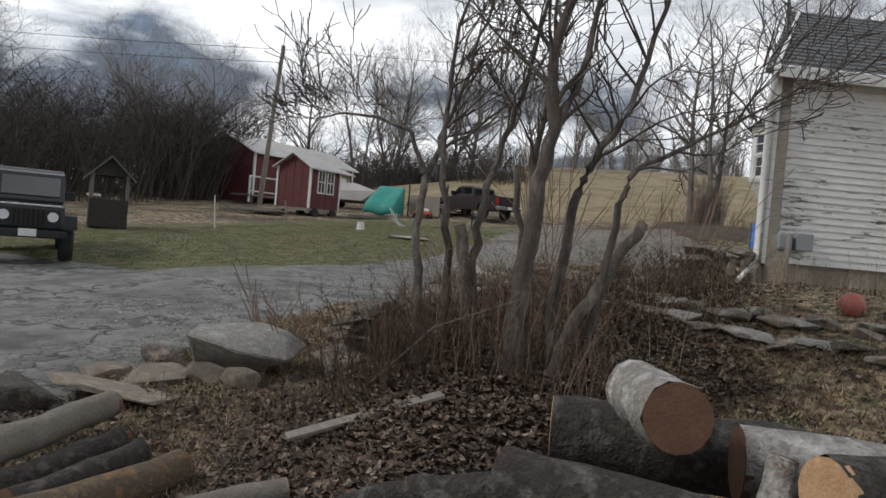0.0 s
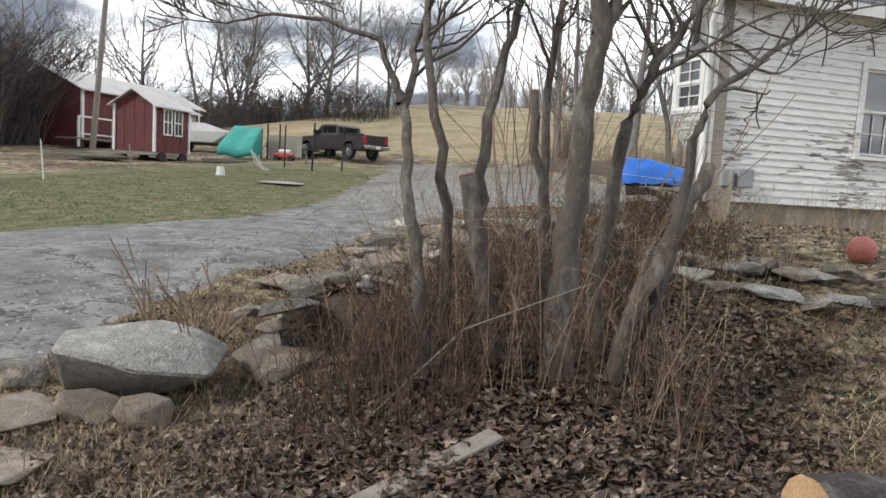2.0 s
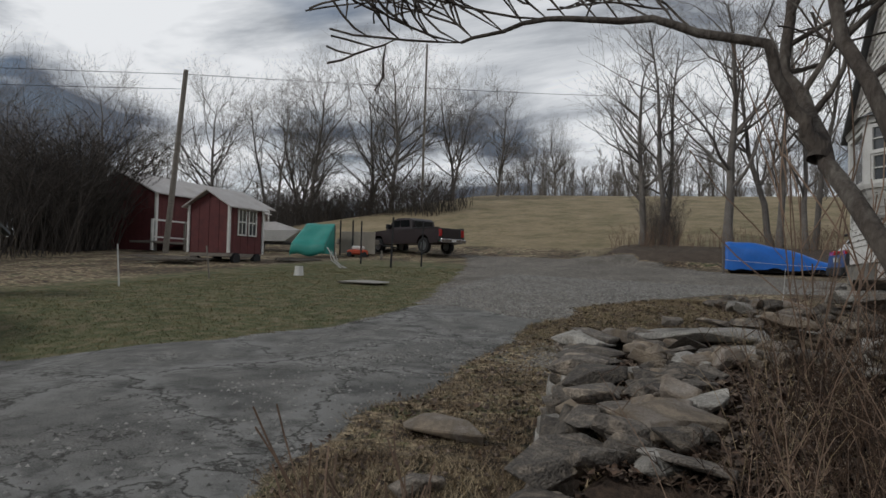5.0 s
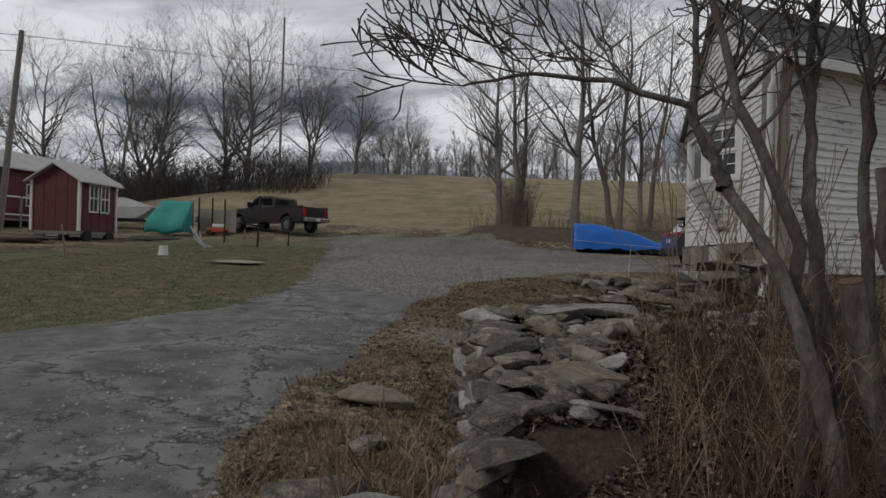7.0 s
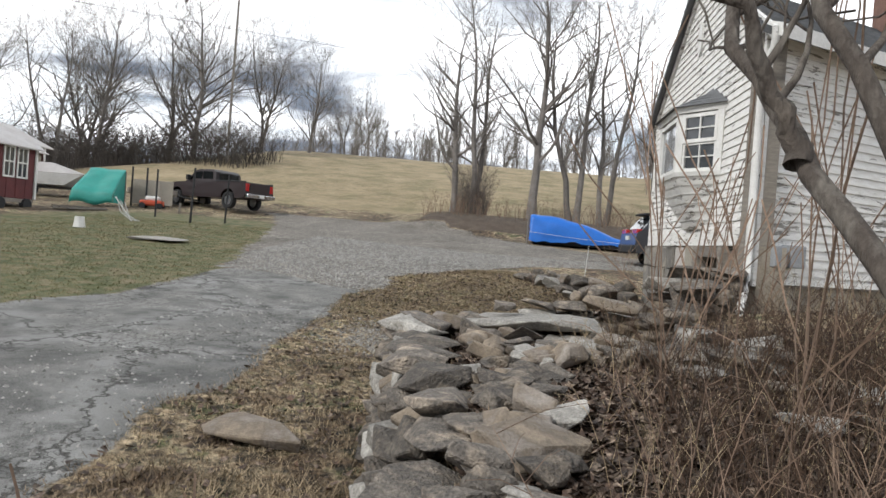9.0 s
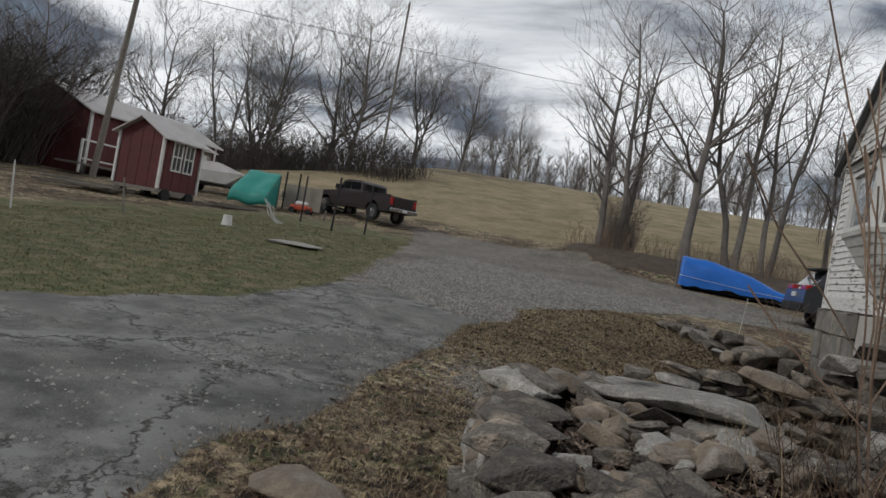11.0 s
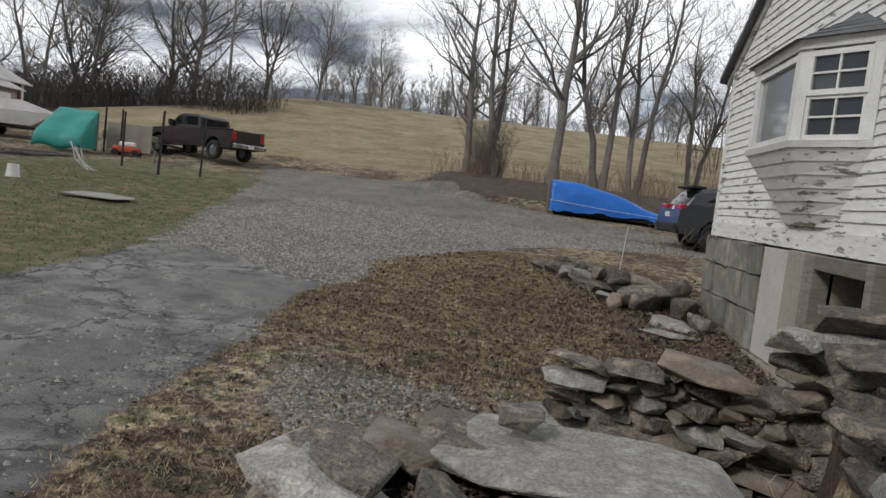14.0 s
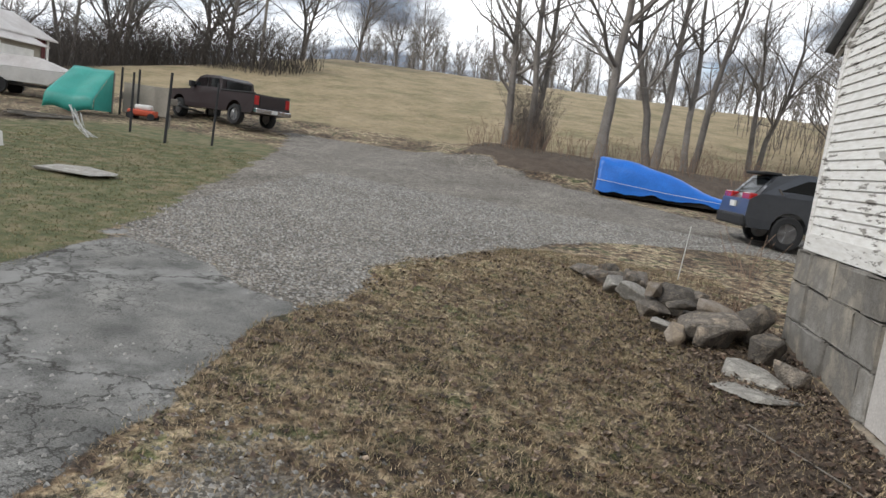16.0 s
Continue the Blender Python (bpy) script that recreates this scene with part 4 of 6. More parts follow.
def tree_meshes(seed, tall, girth, stems, top=3, kids=(3, 5), lean=0.1, bend=0.13, spread=0.72, reach=1.0, low=3):
    """The meshes of one bare tree: trunks, and the crown of limbs and twigs."""
    rng = random.Random(seed)
    tv, tf, cv, cf = [], [], [], []
    for s in range(stems):
        a = rng.uniform(0, 6.3)
        off = Vector((math.cos(a), math.sin(a), 0)) * (0.12 * (stems > 1) + 0.02)
        d = Vector((math.cos(a) * lean, math.sin(a) * lean, 1)).normalized()
        n, q = 8, off - Vector((0, 0, 0.3))
        pts, radii = [q.copy()], [girth * 1.35]
        length = tall * rng.uniform(0.82, 1.0)
        for i in range(n):
            d = (d + Vector((rng.gauss(0, bend * 0.45), rng.gauss(0, bend * 0.45), 0.12))).normalized()
            q = q + d * length / n
            pts.append(q.copy())
            radii.append(max(girth * (1 - 0.93 * (i + 1) / n) ** 0.8, 0.012))
        tube(tv, tf, pts, radii, 8)
        for i in range(low, n + 1):
            for _ in range(rng.randint(2, 4) if i < n else 4):
                k = rng.random()
                base = pts[i - 1].lerp(pts[i], k)
                ax = (pts[i] - pts[i - 1]).normalized()
                side = ax.cross(Vector((rng.gauss(0, 1), rng.gauss(0, 1), 0.2))).normalized()
                nd = (ax * 0.6 + side * spread * rng.uniform(0.6, 1.3)).normalized()
                branch(cv, cf, rng, base, nd, tall * reach * rng.uniform(0.22, 0.40) * (1.2 - 0.6 * i / n), radii[i] * 0.5 + 0.008, 1, top, (6, 5, 4, 3), 0.17, 0.09, kids, 0.75)
    return (tv, tf), (cv, cf)


def make_tree(name, seed, label, bark, **kw):
    (tv, tf), (cv, cf) = tree_meshes(seed, **kw)
    t = thing(name, pose(0, 0, 0), label, "tree")
    link("trunk", tv, tf, bark, t, smooth=True)
    link("crown", cv, cf, bark, t, smooth=True)
    return t


MODELS = [make_tree("bare_tree", 11 + i, "tall bare deciduous tree with grey branches in early spring", BARK_FAR, tall=10.5, girth=g, stems=st, top=3, kids=k, lean=le, bend=be, reach=re, low=lo)
          for i, (g, st, k, le, be, re, lo) in enumerate(((0.19, 1, (4, 6), 0.05, 0.14, 1.05, 3), (0.14, 2, (4, 5), 0.12, 0.16, 1.0, 3), (0.15, 2, (4, 5), 0.14, 0.3, 1.05, 3),
                                                          (0.17, 1, (6, 8), 0.05, 0.18, 1.45, 2), (0.14, 2, (5, 7), 0.2, 0.2, 1.4, 3)))]
# plan positions, model, height factor and turn
GROVE = [(-5.8, 20.0, 0, 0.95, 20), (-4.85, 20.2, 1, 1.1, 80), (-2.05, 19.4, 0, 1.2, 140), (0.0, 20.0, 2, 1.12, 200), (1.35, 20.3, 1, 1.05, 300),
         (4.5, 24, 2, 0.9, 15), (7.5, 21, 1, 0.85, 250), (9.0, 29, 3, 0.8, 45)]
FAR_TREES = [(-19.5, 62, 3, 0.75, 30), (-11.5, 66, 4, 0.75, 70), (-25, 44, 4, 0.8, 0), (-29, 40, 3, 1.0, 110), (-33, 43, 4, 1.0, 60), (-36, 38, 3, 1.0, 200), (-40, 42, 4, 1.05, 10), (-44, 36, 3, 1.0, 330),
             (-22.5, 50, 3, 0.7, 150), (-20, 54, 4, 0.6, 190), (-48, 30, 4, 1.0, 45), (-52, 24, 3, 1.0, 95), (-47, 18, 4, 1.1, 0), (-41, 20, 3, 1.0, 140), (-50, 8, 4, 1.1, 200), (-45, 2, 3, 1.0, 260),
             (-46, -6, 4, 1.0, 20), (-40, -12, 3, 1.1, 180), (-36, -4, 4, 1.0, 70), (-34, 30, 1, 1.0, 220), (-5, 70, 4, 0.7, 10), (3, 66, 3, 0.7, 130), (10, 60, 4, 0.7, 40), (16, 52, 3, 0.8, 160), (22, 46, 4, 0.8, 210), (18, 36, 3, 0.7, 20)]
first = set()
for x, y, k, s, rz in GROVE + FAR_TREES:
    s *= 1.3 if x < -22 and y > 34 else 1.0
    m = stand(x, y, -0.1, rz)
    if k not in first:
        first.add(k)
        MODELS[k].matrix_world = m @ Matrix.Diagonal((s, s, s, 1))
    else:
        c = copy_thing(MODELS[k], m)
        c.scale = (s, s, s)


# far woods: a deep belt of thin bare stems, too many to count
def far_woods():
    rng = random.Random(77)
    v, f = [], []
    for _ in range(760):
        k = rng.random()
        if k < 0.55:
            x = rng.uniform(-75, 45)
            y = rng.uniform(70, 100) + max(0, x) * -0.9
        elif k < 0.7:
            x, y = rng.uniform(24, 60), rng.uniform(10, 60)
        else:
            x, y = rng.uniform(-85, -46), rng.uniform(-25, 70)
        tall = rng.uniform(4.0, 9.0)
        p = Vector((x, y, height(x, y) - 0.2))
        d = Vector((rng.gauss(0, 0.06), rng.gauss(0, 0.06), 1))
        pts = [p + d * tall * t + Vector((rng.gauss(0, 0.12), rng.gauss(0, 0.12), 0)) * t * 2 for t in (0, 0.35, 0.7, 1.0)]
        tube(v, f, pts, [0.085, 0.065, 0.035, 0.012], 4)
        for _ in range(20):
            t = rng.uniform(0.25, 0.97)
            b = p + d * tall * t
            a = rng.uniform(0, 6.3)
            ln = tall * rng.uniform(0.14, 0.4) * (1.2 - t * 0.8)
            e = b + Vector((math.cos(a) * ln * 0.6, math.sin(a) * ln * 0.6, ln * rng.uniform(0.5, 1.0)))
            tube(v, f, [b, b.lerp(e, 0.5) + Vector((0, 0, -0.08)), e], [0.03, 0.022, 0.010], 3)
            for _ in range(5):
                s = b.lerp(e, rng.uniform(0.3, 1))
                g = s + Vector((rng.gauss(0, 0.4), rng.gauss(0, 0.4), rng.uniform(0.2, 0.9)))
                tube(v, f, [s, g], [0.014, 0.006], 3)
    tagged(link("far_woods", v, f, BARK_FAR), "belt of bare grey woods along the hill crest", "woods", kind="stuff")


far_woods()


# dense dark thicket behind the sheds, and brush on the mound under the grove
def thicket(name, spots, count, tall, mat, label, seed, r=0.02, arch=0.25, kids=5):
    rng = random.Random(seed)
    v, f = [], []
    for _ in range(count):
        x0, x1, y0, y1 = spots[rng.randrange(len(spots))]
        x, y = rng.uniform(x0, x1), rng.uniform(y0, y1)
        h = tall * rng.uniform(0.35, 1.0) ** 1.2
        p = Vector((x, y, height(x, y) - 0.05))
        a = rng.uniform(0, 6.3)
        out = Vector((math.cos(a), math.sin(a), 0)) * h * arch * rng.uniform(0.2, 1.2)
        pts = [p, p + out * 0.25 + Vector((0, 0, h * 0.4)), p + out * 0.6 + Vector((0, 0, h * 0.75)), p + out + Vector((0, 0, h))]
        tube(v, f, pts, [r, r * 0.8, r * 0.55, r * 0.25], 3)
        for _ in range(kids):
            t = rng.randrange(1, 3)
            b = pts[t].lerp(pts[t + 1], rng.random())
            e = b + Vector((rng.gauss(0, 0.16), rng.gauss(0, 0.16), rng.uniform(0.02, 0.25))) * h * 0.55
            tube(v, f, [b, b.lerp(e, 0.5) + Vector((0, 0, 0.02)), e], [r * 0.5, r * 0.4, r * 0.2], 3)
    return tagged(link(name, v, f, mat), label, "brush", kind="stuff")


thicket("thicket", [(-46, -21, 34, 39), (-46, -21.5, 32, 37), (-48, -30, 24, 34)], 3600, 3.3, THICKET, "dense dark bare thicket behind the sheds", 3, 0.016, 0.9, 11)
thicket("thicket", [(-40, -28, -6, 8), (-36, -25, -14, -2), (-44, -35, 2, 13), (-33.5, -30, 8.5, 11.5)], 3400, 6.2, THICKET, "dense dark bare thicket along the drive", 5, 0.02, 0.7, 11)
thicket("thicket", [(-7.0, 2.5, 17.6, 20.6), (2.5, 9, 15.5, 22)], 700, 1.2, TWIG, "tangled bare brush along a low bank", 4, 0.009, 0.5, 6)
thicket("thicket", [(-5.6, -4.2, 19.4, 20.8)], 330, 2.6, TWIG_GREY, "dense bare vine tangle round tree trunks", 14, 0.008, 0.4, 9)
thicket("thicket", [(6, 30, 24, 40)], 600, 2.6, TWIG_GREY, "bare brush at the field edge", 15, 0.02, 0.3, 7)


# ---------------------------------------------------------------- multi-stemmed tree by the drive
def stem_tree():
    t = thing("multi_stem_tree", pose(0, 0, 0), "bare multi-stemmed tree with sawn-off stems on a leafy mound", "tree")
    rng = random.Random(21)
    # foot, bends and tip of each stem with its girth; sawn stems carry no crown
    stems = [
        (((-1.60, -13.28, 0.4), (-1.71, -13.2, 1.2), (-1.83, -13.12, 1.62), (-1.97, -12.8, 2.02), (-2.06, -12.45, 2.40), (-2.03, -12.2, 2.85), (-2.05, -11.8, 3.6), (-1.9, -11.5, 4.7)), 0.058, True),
        (((-1.98, -12.78, 2.04), (-2.06, -12.78, 2.2), (-2.16, -12.8, 2.40), (-2.50, -12.8, 2.52), (-2.85, -12.8, 2.55), (-3.15, -12.8, 2.50)), 0.036, True),
        (((-1.62, -12.80, 0.4), (-1.66, -12.86, 1.3), (-1.76, -12.86, 1.97), (-1.95, -12.6, 2.6), (-2.05, -12.3, 3.4), (-1.95, -12.0, 4.4)), 0.058, True),
        (((-1.30, -12.95, 0.4), (-1.38, -12.95, 0.95), (-1.48, -12.95, 1.35), (-1.54, -12.95, 1.66)), 0.085, False),
        (((-1.45, -12.75, 0.4), (-1.54, -12.68, 1.4), (-1.55, -12.55, 1.9), (-1.52, -12.37, 2.32), (-1.46, -12.2, 2.78), (-1.35, -12.0, 3.8), (-1.4, -11.8, 5.0)), 0.066, True),
        (((-1.00, -13.05, 0.4), (-0.98, -13.0, 1.2), (-0.95, -12.9, 1.9), (-0.91, -12.82, 2.42), (-0.98, -12.75, 3.0), (-0.85, -12.5, 4.0), (-0.9, -12.2, 5.2)), 0.12, True),
        (((-0.91, -12.80, 2.42), (-0.78, -12.7, 2.8), (-0.7, -12.6, 3.5), (-0.75, -12.4, 4.6)), 0.055, True),
        (((-0.84, -12.65, 0.4), (-0.84, -12.65, 1.2), (-0.76, -12.6, 1.9), (-0.66, -12.55, 2.25), (-0.45, -12.5, 2.6), (-0.3, -12.3, 3.4), (-0.15, -12.1, 4.6)), 0.075, True),
        (((-1.15, -12.35, 0.4), (-1.2, -12.3, 1.4), (-1.25, -12.3, 2.2), (-1.2, -12.2, 2.9), (-1.3, -11.9, 4.2)), 0.06, True),
        (((-0.80, -12.95, 0.4), (-0.64, -12.85, 0.98), (-0.45, -12.6, 1.42), (-0.30, -12.39, 1.78)), 0.075, False),
        (((-0.62, -12.7, 0.5), (-0.47, -12.7, 1.3), (-0.40, -12.72, 1.9), (-0.32, -12.65, 2.16), (-0.05, -12.2, 2.4), (0.3, -11.6, 2.75), (0.7, -11.2, 3.1)), 0.052, True),
        (((-1.10, -12.55, 0.5), (-1.2, -12.55, 1.5), (-1.28, -12.56, 2.16)), 0.045, False),
    ]
    cv, cf = [], []
    for pts, girth, crown in stems:
        path = [Vector(p) for p in pts]
        girth *= 0.68
        fine = []
        for a, b in zip(path, path[1:]):
            for k in range(4):
                fine.append(a.lerp(b, k / 4) + Vector((rng.gauss(0, 0.012), rng.gauss(0, 0.012), 0)))
        fine.append(path[-1])
        n = len(fine)
        radii = [girth * ((1.35 if i < 2 else 1.0) - (0.82 if crown else 0.2) * i / n) for i in range(n)]
        v, f = [], []
        tube(v, f, fine, radii, 9)
        f.append(tuple(range(len(v) - 9, len(v))))
        tr = link("trunk", v, f, BARK, t, "" if crown else "sawn-off stem", True)
        if not crown:
            cap = bmesh.new()
            d = (fine[-1] - fine[-2]).normalized()
            cyl(cap, fine[-1] - d * 0.002, fine[-1] + d * 0.006, radii[-1] * 0.97, n=10)
            part("saw_cut", cap, LOG_END_DARK, tr, "weathered saw cut")
            continue
        for i in range(int(n * 0.5), n):
            for _ in range((1 if i < n * 0.72 else 2) if i < n - 1 else 3):
                ax = (fine[i] - fine[i - 1]).normalized()
                side = ax.cross(Vector((rng.gauss(0, 1), rng.gauss(0, 1), rng.gauss(0, 1)))).normalized()
                nd = (ax * 0.8 + side * rng.uniform(0.4, 0.9)).normalized()
                small = 0.75 if girth < 0.03 else 1.0
                nd = (nd + Vector((0, 0, 0.5 if small < 1 else 0.15))).normalized()
                if fine[i].x < -1.5 and small == 1.0:
                    nd.x = abs(nd.x) + 0.25
                branch(cv, cf, rng, fine[i], nd, rng.uniform(0.5, 1.2) * small, (radii[i] * 0.45 + 0.002) * (1.0 if small == 1.0 else 0.38), 1, 3, (6, 5, 4, 3), 0.24 if small == 1.0 else 0.14, 0.10, (2, 4), 0.75)
    link("crown", cv, cf, BARK, t, smooth=True)


stem_tree()

# undergrowth on the mound and behind the wall
thicket("undergrowth", [(-2.3, -0.2, -13.5, -12.2), (-2.0, -0.6, -12.6, -11.2)], 480, 0.6, BRUSH, "dense brown suckers and twigs round the tree foot", 31, 0.0034, 0.7, 9)
thicket("undergrowth", [(-2.2, -0.3, -13.4, -12.1)], 270, 1.0, TWIG, "tan suckers rising round the tree foot", 37, 0.0032, 0.5, 6)
thicket("undergrowth", [(-1.95, -0.4, -11.6, -9.4), (-1.3, 0.1, -10.6, -8.9)], 600, 0.66, BRUSH, "tangled brown stalks behind the stone wall", 32, 0.003, 0.8, 9)
thicket("dry_weeds", [(-2.2, 0.0, -12.9, -8.8), (-0.8, 2.2, -10.9, -8.0)], 700, 0.55, STRAW, "straw-coloured dead weed stalks", 33, 0.0024, 0.5, 4)
thicket("undergrowth", [(-2.25, -1.3, -14.0, -12.9)], 210, 0.78, BRUSH, "dense dark suckers on the edge of the bank", 38, 0.0034, 0.5, 8)
thicket("undergrowth", [(-3.3, -2.9, -12.9, -11.4), (-3.3, -1.9, -14.2, -13.4)], 90, 0.45, TWIG, "thin brown twigs on the bank", 36, 0.0025, 0.5, 5)
thicket("undergrowth", [(0.2, 4.0, -7.6, -5.2)], 160, 0.7, STRAW, "dead weed stalks along the house wall", 34, 0.003, 0.35, 3)
thicket("undergrowth", [(-2.4, -0.6, 0.2, 2.2), (-0.9, -0.2, -0.6, 0.6)], 160, 0.6, TWIG, "dead stalks among stones by the house", 35, 0.003, 0.4, 4)


def sapling(x, y, tall, seed, spread=0.5):
    rng = random.Random(seed)
    t = thing("sapling", pose(0, 0, 0), "thin bare sapling with a few upright twigs", "shrub", "saplings by the drive")
    for s in range(rng.randint(3, 5)):
        v, f = [], []
        a = rng.uniform(0, 6.3)
        d = Vector((math.cos(a) * spread * 0.5, math.sin(a) * spread * 0.5, 1))
        p = Vector((x + math.cos(a) * 0.06, y + math.sin(a) * 0.06, height(x, y) - 0.03))
        branch(v, f, rng, p, d, tall * rng.uniform(0.7, 1.0), 0.0055, 2, 3, (5, 4, 4, 3), 0.10, 0.08, (3, 5), 0.5)
        link("stem", v, f, TWIG, t)


for i, (x, y, h) in enumerate(((-3.75, -12.6, 0.75), (-3.55, -12.3, 0.6), (-3.35, -12.75, 0.55), (-1.75, -10.5, 1.7), (-1.2, -9.3, 1.3), (-0.8, -8.7, 1.4), (-1.5, -11.4, 1.9), (-0.3, -9.6, 1.5), (-0.4, 0.9, 1.0))):
    sapling(x, y, h, 50 + i, 0.5)


# ---------------------------------------------------------------- dry stone walls and loose stones
STONE_MATS = (STONE, STONE, STONE, STONE_PALE, STONE_WARM)
STONE_MESHES = []
for i in range(44):
    r = random.Random(300 + i)
    sx, sy, sz = ((r.uniform(0.28, 0.58), r.uniform(0.24, 0.40), r.uniform(0.13, 0.24)) if i < 30 else (r.uniform(0.42, 0.75), r.uniform(0.34, 0.52), r.uniform(0.10, 0.18)))
    bm = rough_stone(r, sx, sy, sz, 0.16, 6 if i < 30 else 5)
    me = bpy.data.meshes.new("stone")
    bmesh.ops.recalc_face_normals(bm, faces=bm.faces)
    bm.to_mesh(me)
    bm.free()
    me.materials.append(STONE_MATS[i % 5])
    STONE_MESHES.append((me, sx, sy, sz))


def lay(parent, k, m):
    ob = new("stone", STONE_MESHES[k][0])
    ob.parent = parent
    ob.matrix_local = m
    return ob


def stone_wall(name, line, z_top, label, seed, courses=4, caps=True, flip=0, depth=0.0, chunk=(0.8, 1.15), tilt=13):
    """Courses of stones along a line of plan points; the face leans back a little, flat caps lie on top."""
    rng = random.Random(seed)
    w = thing(name, pose(0, 0, 0), label, "stone wall", kind="structure")
    pts = [Vector(p) for p in line]
    total = sum((b - a).length for a, b in zip(pts, pts[1:]))

    def along(s):
        for a, b in zip(pts, pts[1:]):
            ln = (b - a).length
            if s <= ln:
                return a.lerp(b, s / ln), (b - a).normalized()
            s -= ln
        return pts[-1], (pts[-1] - pts[-2]).normalized()

    for c in range(courses):
        s = rng.uniform(0, 0.2)
        while s < total:
            k = rng.randrange(30)
            sx, sz = STONE_MESHES[k][1], STONE_MESHES[k][3]
            p, d = along(min(s + sx * 0.42, total))
            n = Vector((-d.y, d.x)) * (1 if flip else -1)
            top = z_top(p.x, p.y)
            foot = plain(p.x, p.y) - 0.05
            z = foot + (top - foot) * c / courses
            q = p - n * (0.05 * c + rng.uniform(-0.05, 0.05) + depth)
            lay(w, k, pose(q.x, q.y, z + rng.uniform(-0.02, 0.02), rng.uniform(-tilt, tilt), rng.uniform(-tilt, tilt), math.degrees(math.atan2(d.y, d.x)) + rng.uniform(-16, 16))
                @ Matrix.Diagonal((k_long := rng.uniform(*chunk), 1, max(0.5, rng.uniform(1.0, 1.35) * (top - foot) / courses / sz), 1)))
            s += sx * 0.84 * min(1.0, k_long)
    if caps:
        s = 0.1
        while s < total:
            k = 30 + rng.randrange(14)
            sx = STONE_MESHES[k][1]
            p, d = along(s)
            n = Vector((-d.y, d.x)) * (1 if flip else -1)
            q = p - n * (0.22 + rng.uniform(-0.08, 0.1) + depth)
            lay(w, k, pose(q.x, q.y, z_top(p.x, p.y) - 0.02 + rng.uniform(-0.02, 0.03), rng.uniform(-8, 8), rng.uniform(-8, 8), math.degrees(math.atan2(d.y, d.x)) + rng.uniform(-50, 50)))
            s += sx * 0.8
    return w


near_wall = stone_wall("dry_stone_wall", [(-3.15, -12.3), (-3.18, -11.2), (-3.42, -9.7), (-3.68, -8.45), (-2.95, -7.95), (-2.25, -7.9), (-1.85, -8.4), (-1.42, -8.95), (-0.95, -8.95)], lambda x, y: ramp_of(y, (-12.4, -11.2, -9.6, -8.0), (0.62, 0.85, 1.0, 1.05)),
                       "tumbled grey dry stone wall beside the drive", 7, 4, True, 1)
rng = random.Random(70)
# rubble and slabs lying on top behind the face
for i in range(75):
    y = rng.uniform(-11.9, -8.4)
    x = rng.uniform(wall_x(y) + 0.2, -2.35 + 0.5 * (y > -9.3))
    lay(near_wall, rng.randrange(44), pose(x, y, height(x, y) - 0.04 + rng.uniform(0, 0.05), rng.uniform(-20, 20), rng.uniform(-20, 20), rng.uniform(0, 360)) @ Matrix.Scale(rng.uniform(0.5, 0.95), 4))
for i in range(42):
    x, y = rng.uniform(-2.4, -0.9), rng.uniform(-9.9, -9.1)
    lay(near_wall, rng.randrange(44), pose(x, y, height(x, y) - 0.03 + rng.uniform(0, 0.06), rng.uniform(-14, 14), rng.uniform(-14, 14), rng.uniform(0, 360)) @ Matrix.Scale(rng.uniform(0.55, 0.95), 4))
stone_wall("dry_stone_wall", [(-2.42, -6.62), (-1.6, -6.74), (-0.9, -6.72), (-0.12, -6.6)], lambda x, y: 1.14 + 0.48 * smooth01(-1.25, -0.8, x), "stacked dark dry stone wall beside the cellar steps", 8, 6, True, 0, 0.0, (0.55, 0.95), 7)
stone_wall("dry_stone_wall", [(-0.12, -6.25), (-1.2, -6.3), (-2.4, -6.3)], lambda x, y: 1.1 + 0.4 * smooth01(-1.2, -0.8, x), "back face of the stacked dry stone wall", 9, 6, False, 0, 0.0, (0.6, 1.0), 7)
stone_wall("dry_stone_wall", [(-0.85, -8.95), (-0.78, -8.1), (-0.7, -7.4), (-0.55, -6.75)], lambda x, y: 1.02 + 0.55 * smooth01(-8.0, -6.9, y), "stacked grey stone return wall rising to the house corner", 10, 6, True, 0, 0.0, (0.55, 0.95), 7)


def loose_stone(x, y, sx, sy, sz, rz, mat, label, seed, sink=0.04, tilt=(0, 0), cuts=6, group=""):
    bm = rough_stone(random.Random(seed), sx, sy, sz, 0.12, cuts)
    ob = part("stone", bm, mat)
    ob.matrix_world = pose(x, y, height(x, y) - sink, tilt[0], tilt[1], rz)
    return tagged(ob, label, "stone", group)


loose_stone(-3.56, -13.02, 1.02, 0.95, 0.5, 20, STONE_PALE, "large pale boulder half sunk at the drive edge", 401, 0.08, (6, 4), 8)
loose_stone(-3.88, -14.75, 0.62, 0.5, 0.26, 35, STONE, "grey rounded stone at the drive edge", 402)
loose_stone(-3.62, -14.30, 0.95, 0.55, 0.13, 15, STONE_WARM, "broad flat tan slab tilted on other stones", 403, 0.0, (-10, 5))
loose_stone(-4.22, -13.92, 0.42, 0.32, 0.14, 50, STONE_WARM, "small tan stone lying on the drive edge", 404)
loose_stone(-4.30, -13.25, 0.42, 0.36, 0.2, 10, STONE, "dark grey angular stone on the paving", 405)
loose_stone(-3.85, -13.75, 0.55, 0.5, 0.12, 70, STONE_WARM, "flat tan broken slab among stones", 406, 0.02, (4, -6))
loose_stone(-3.52, -13.50, 0.4, 0.3, 0.2, 20, STONE_WARM, "orange-tan angular stone at the drive edge", 407)
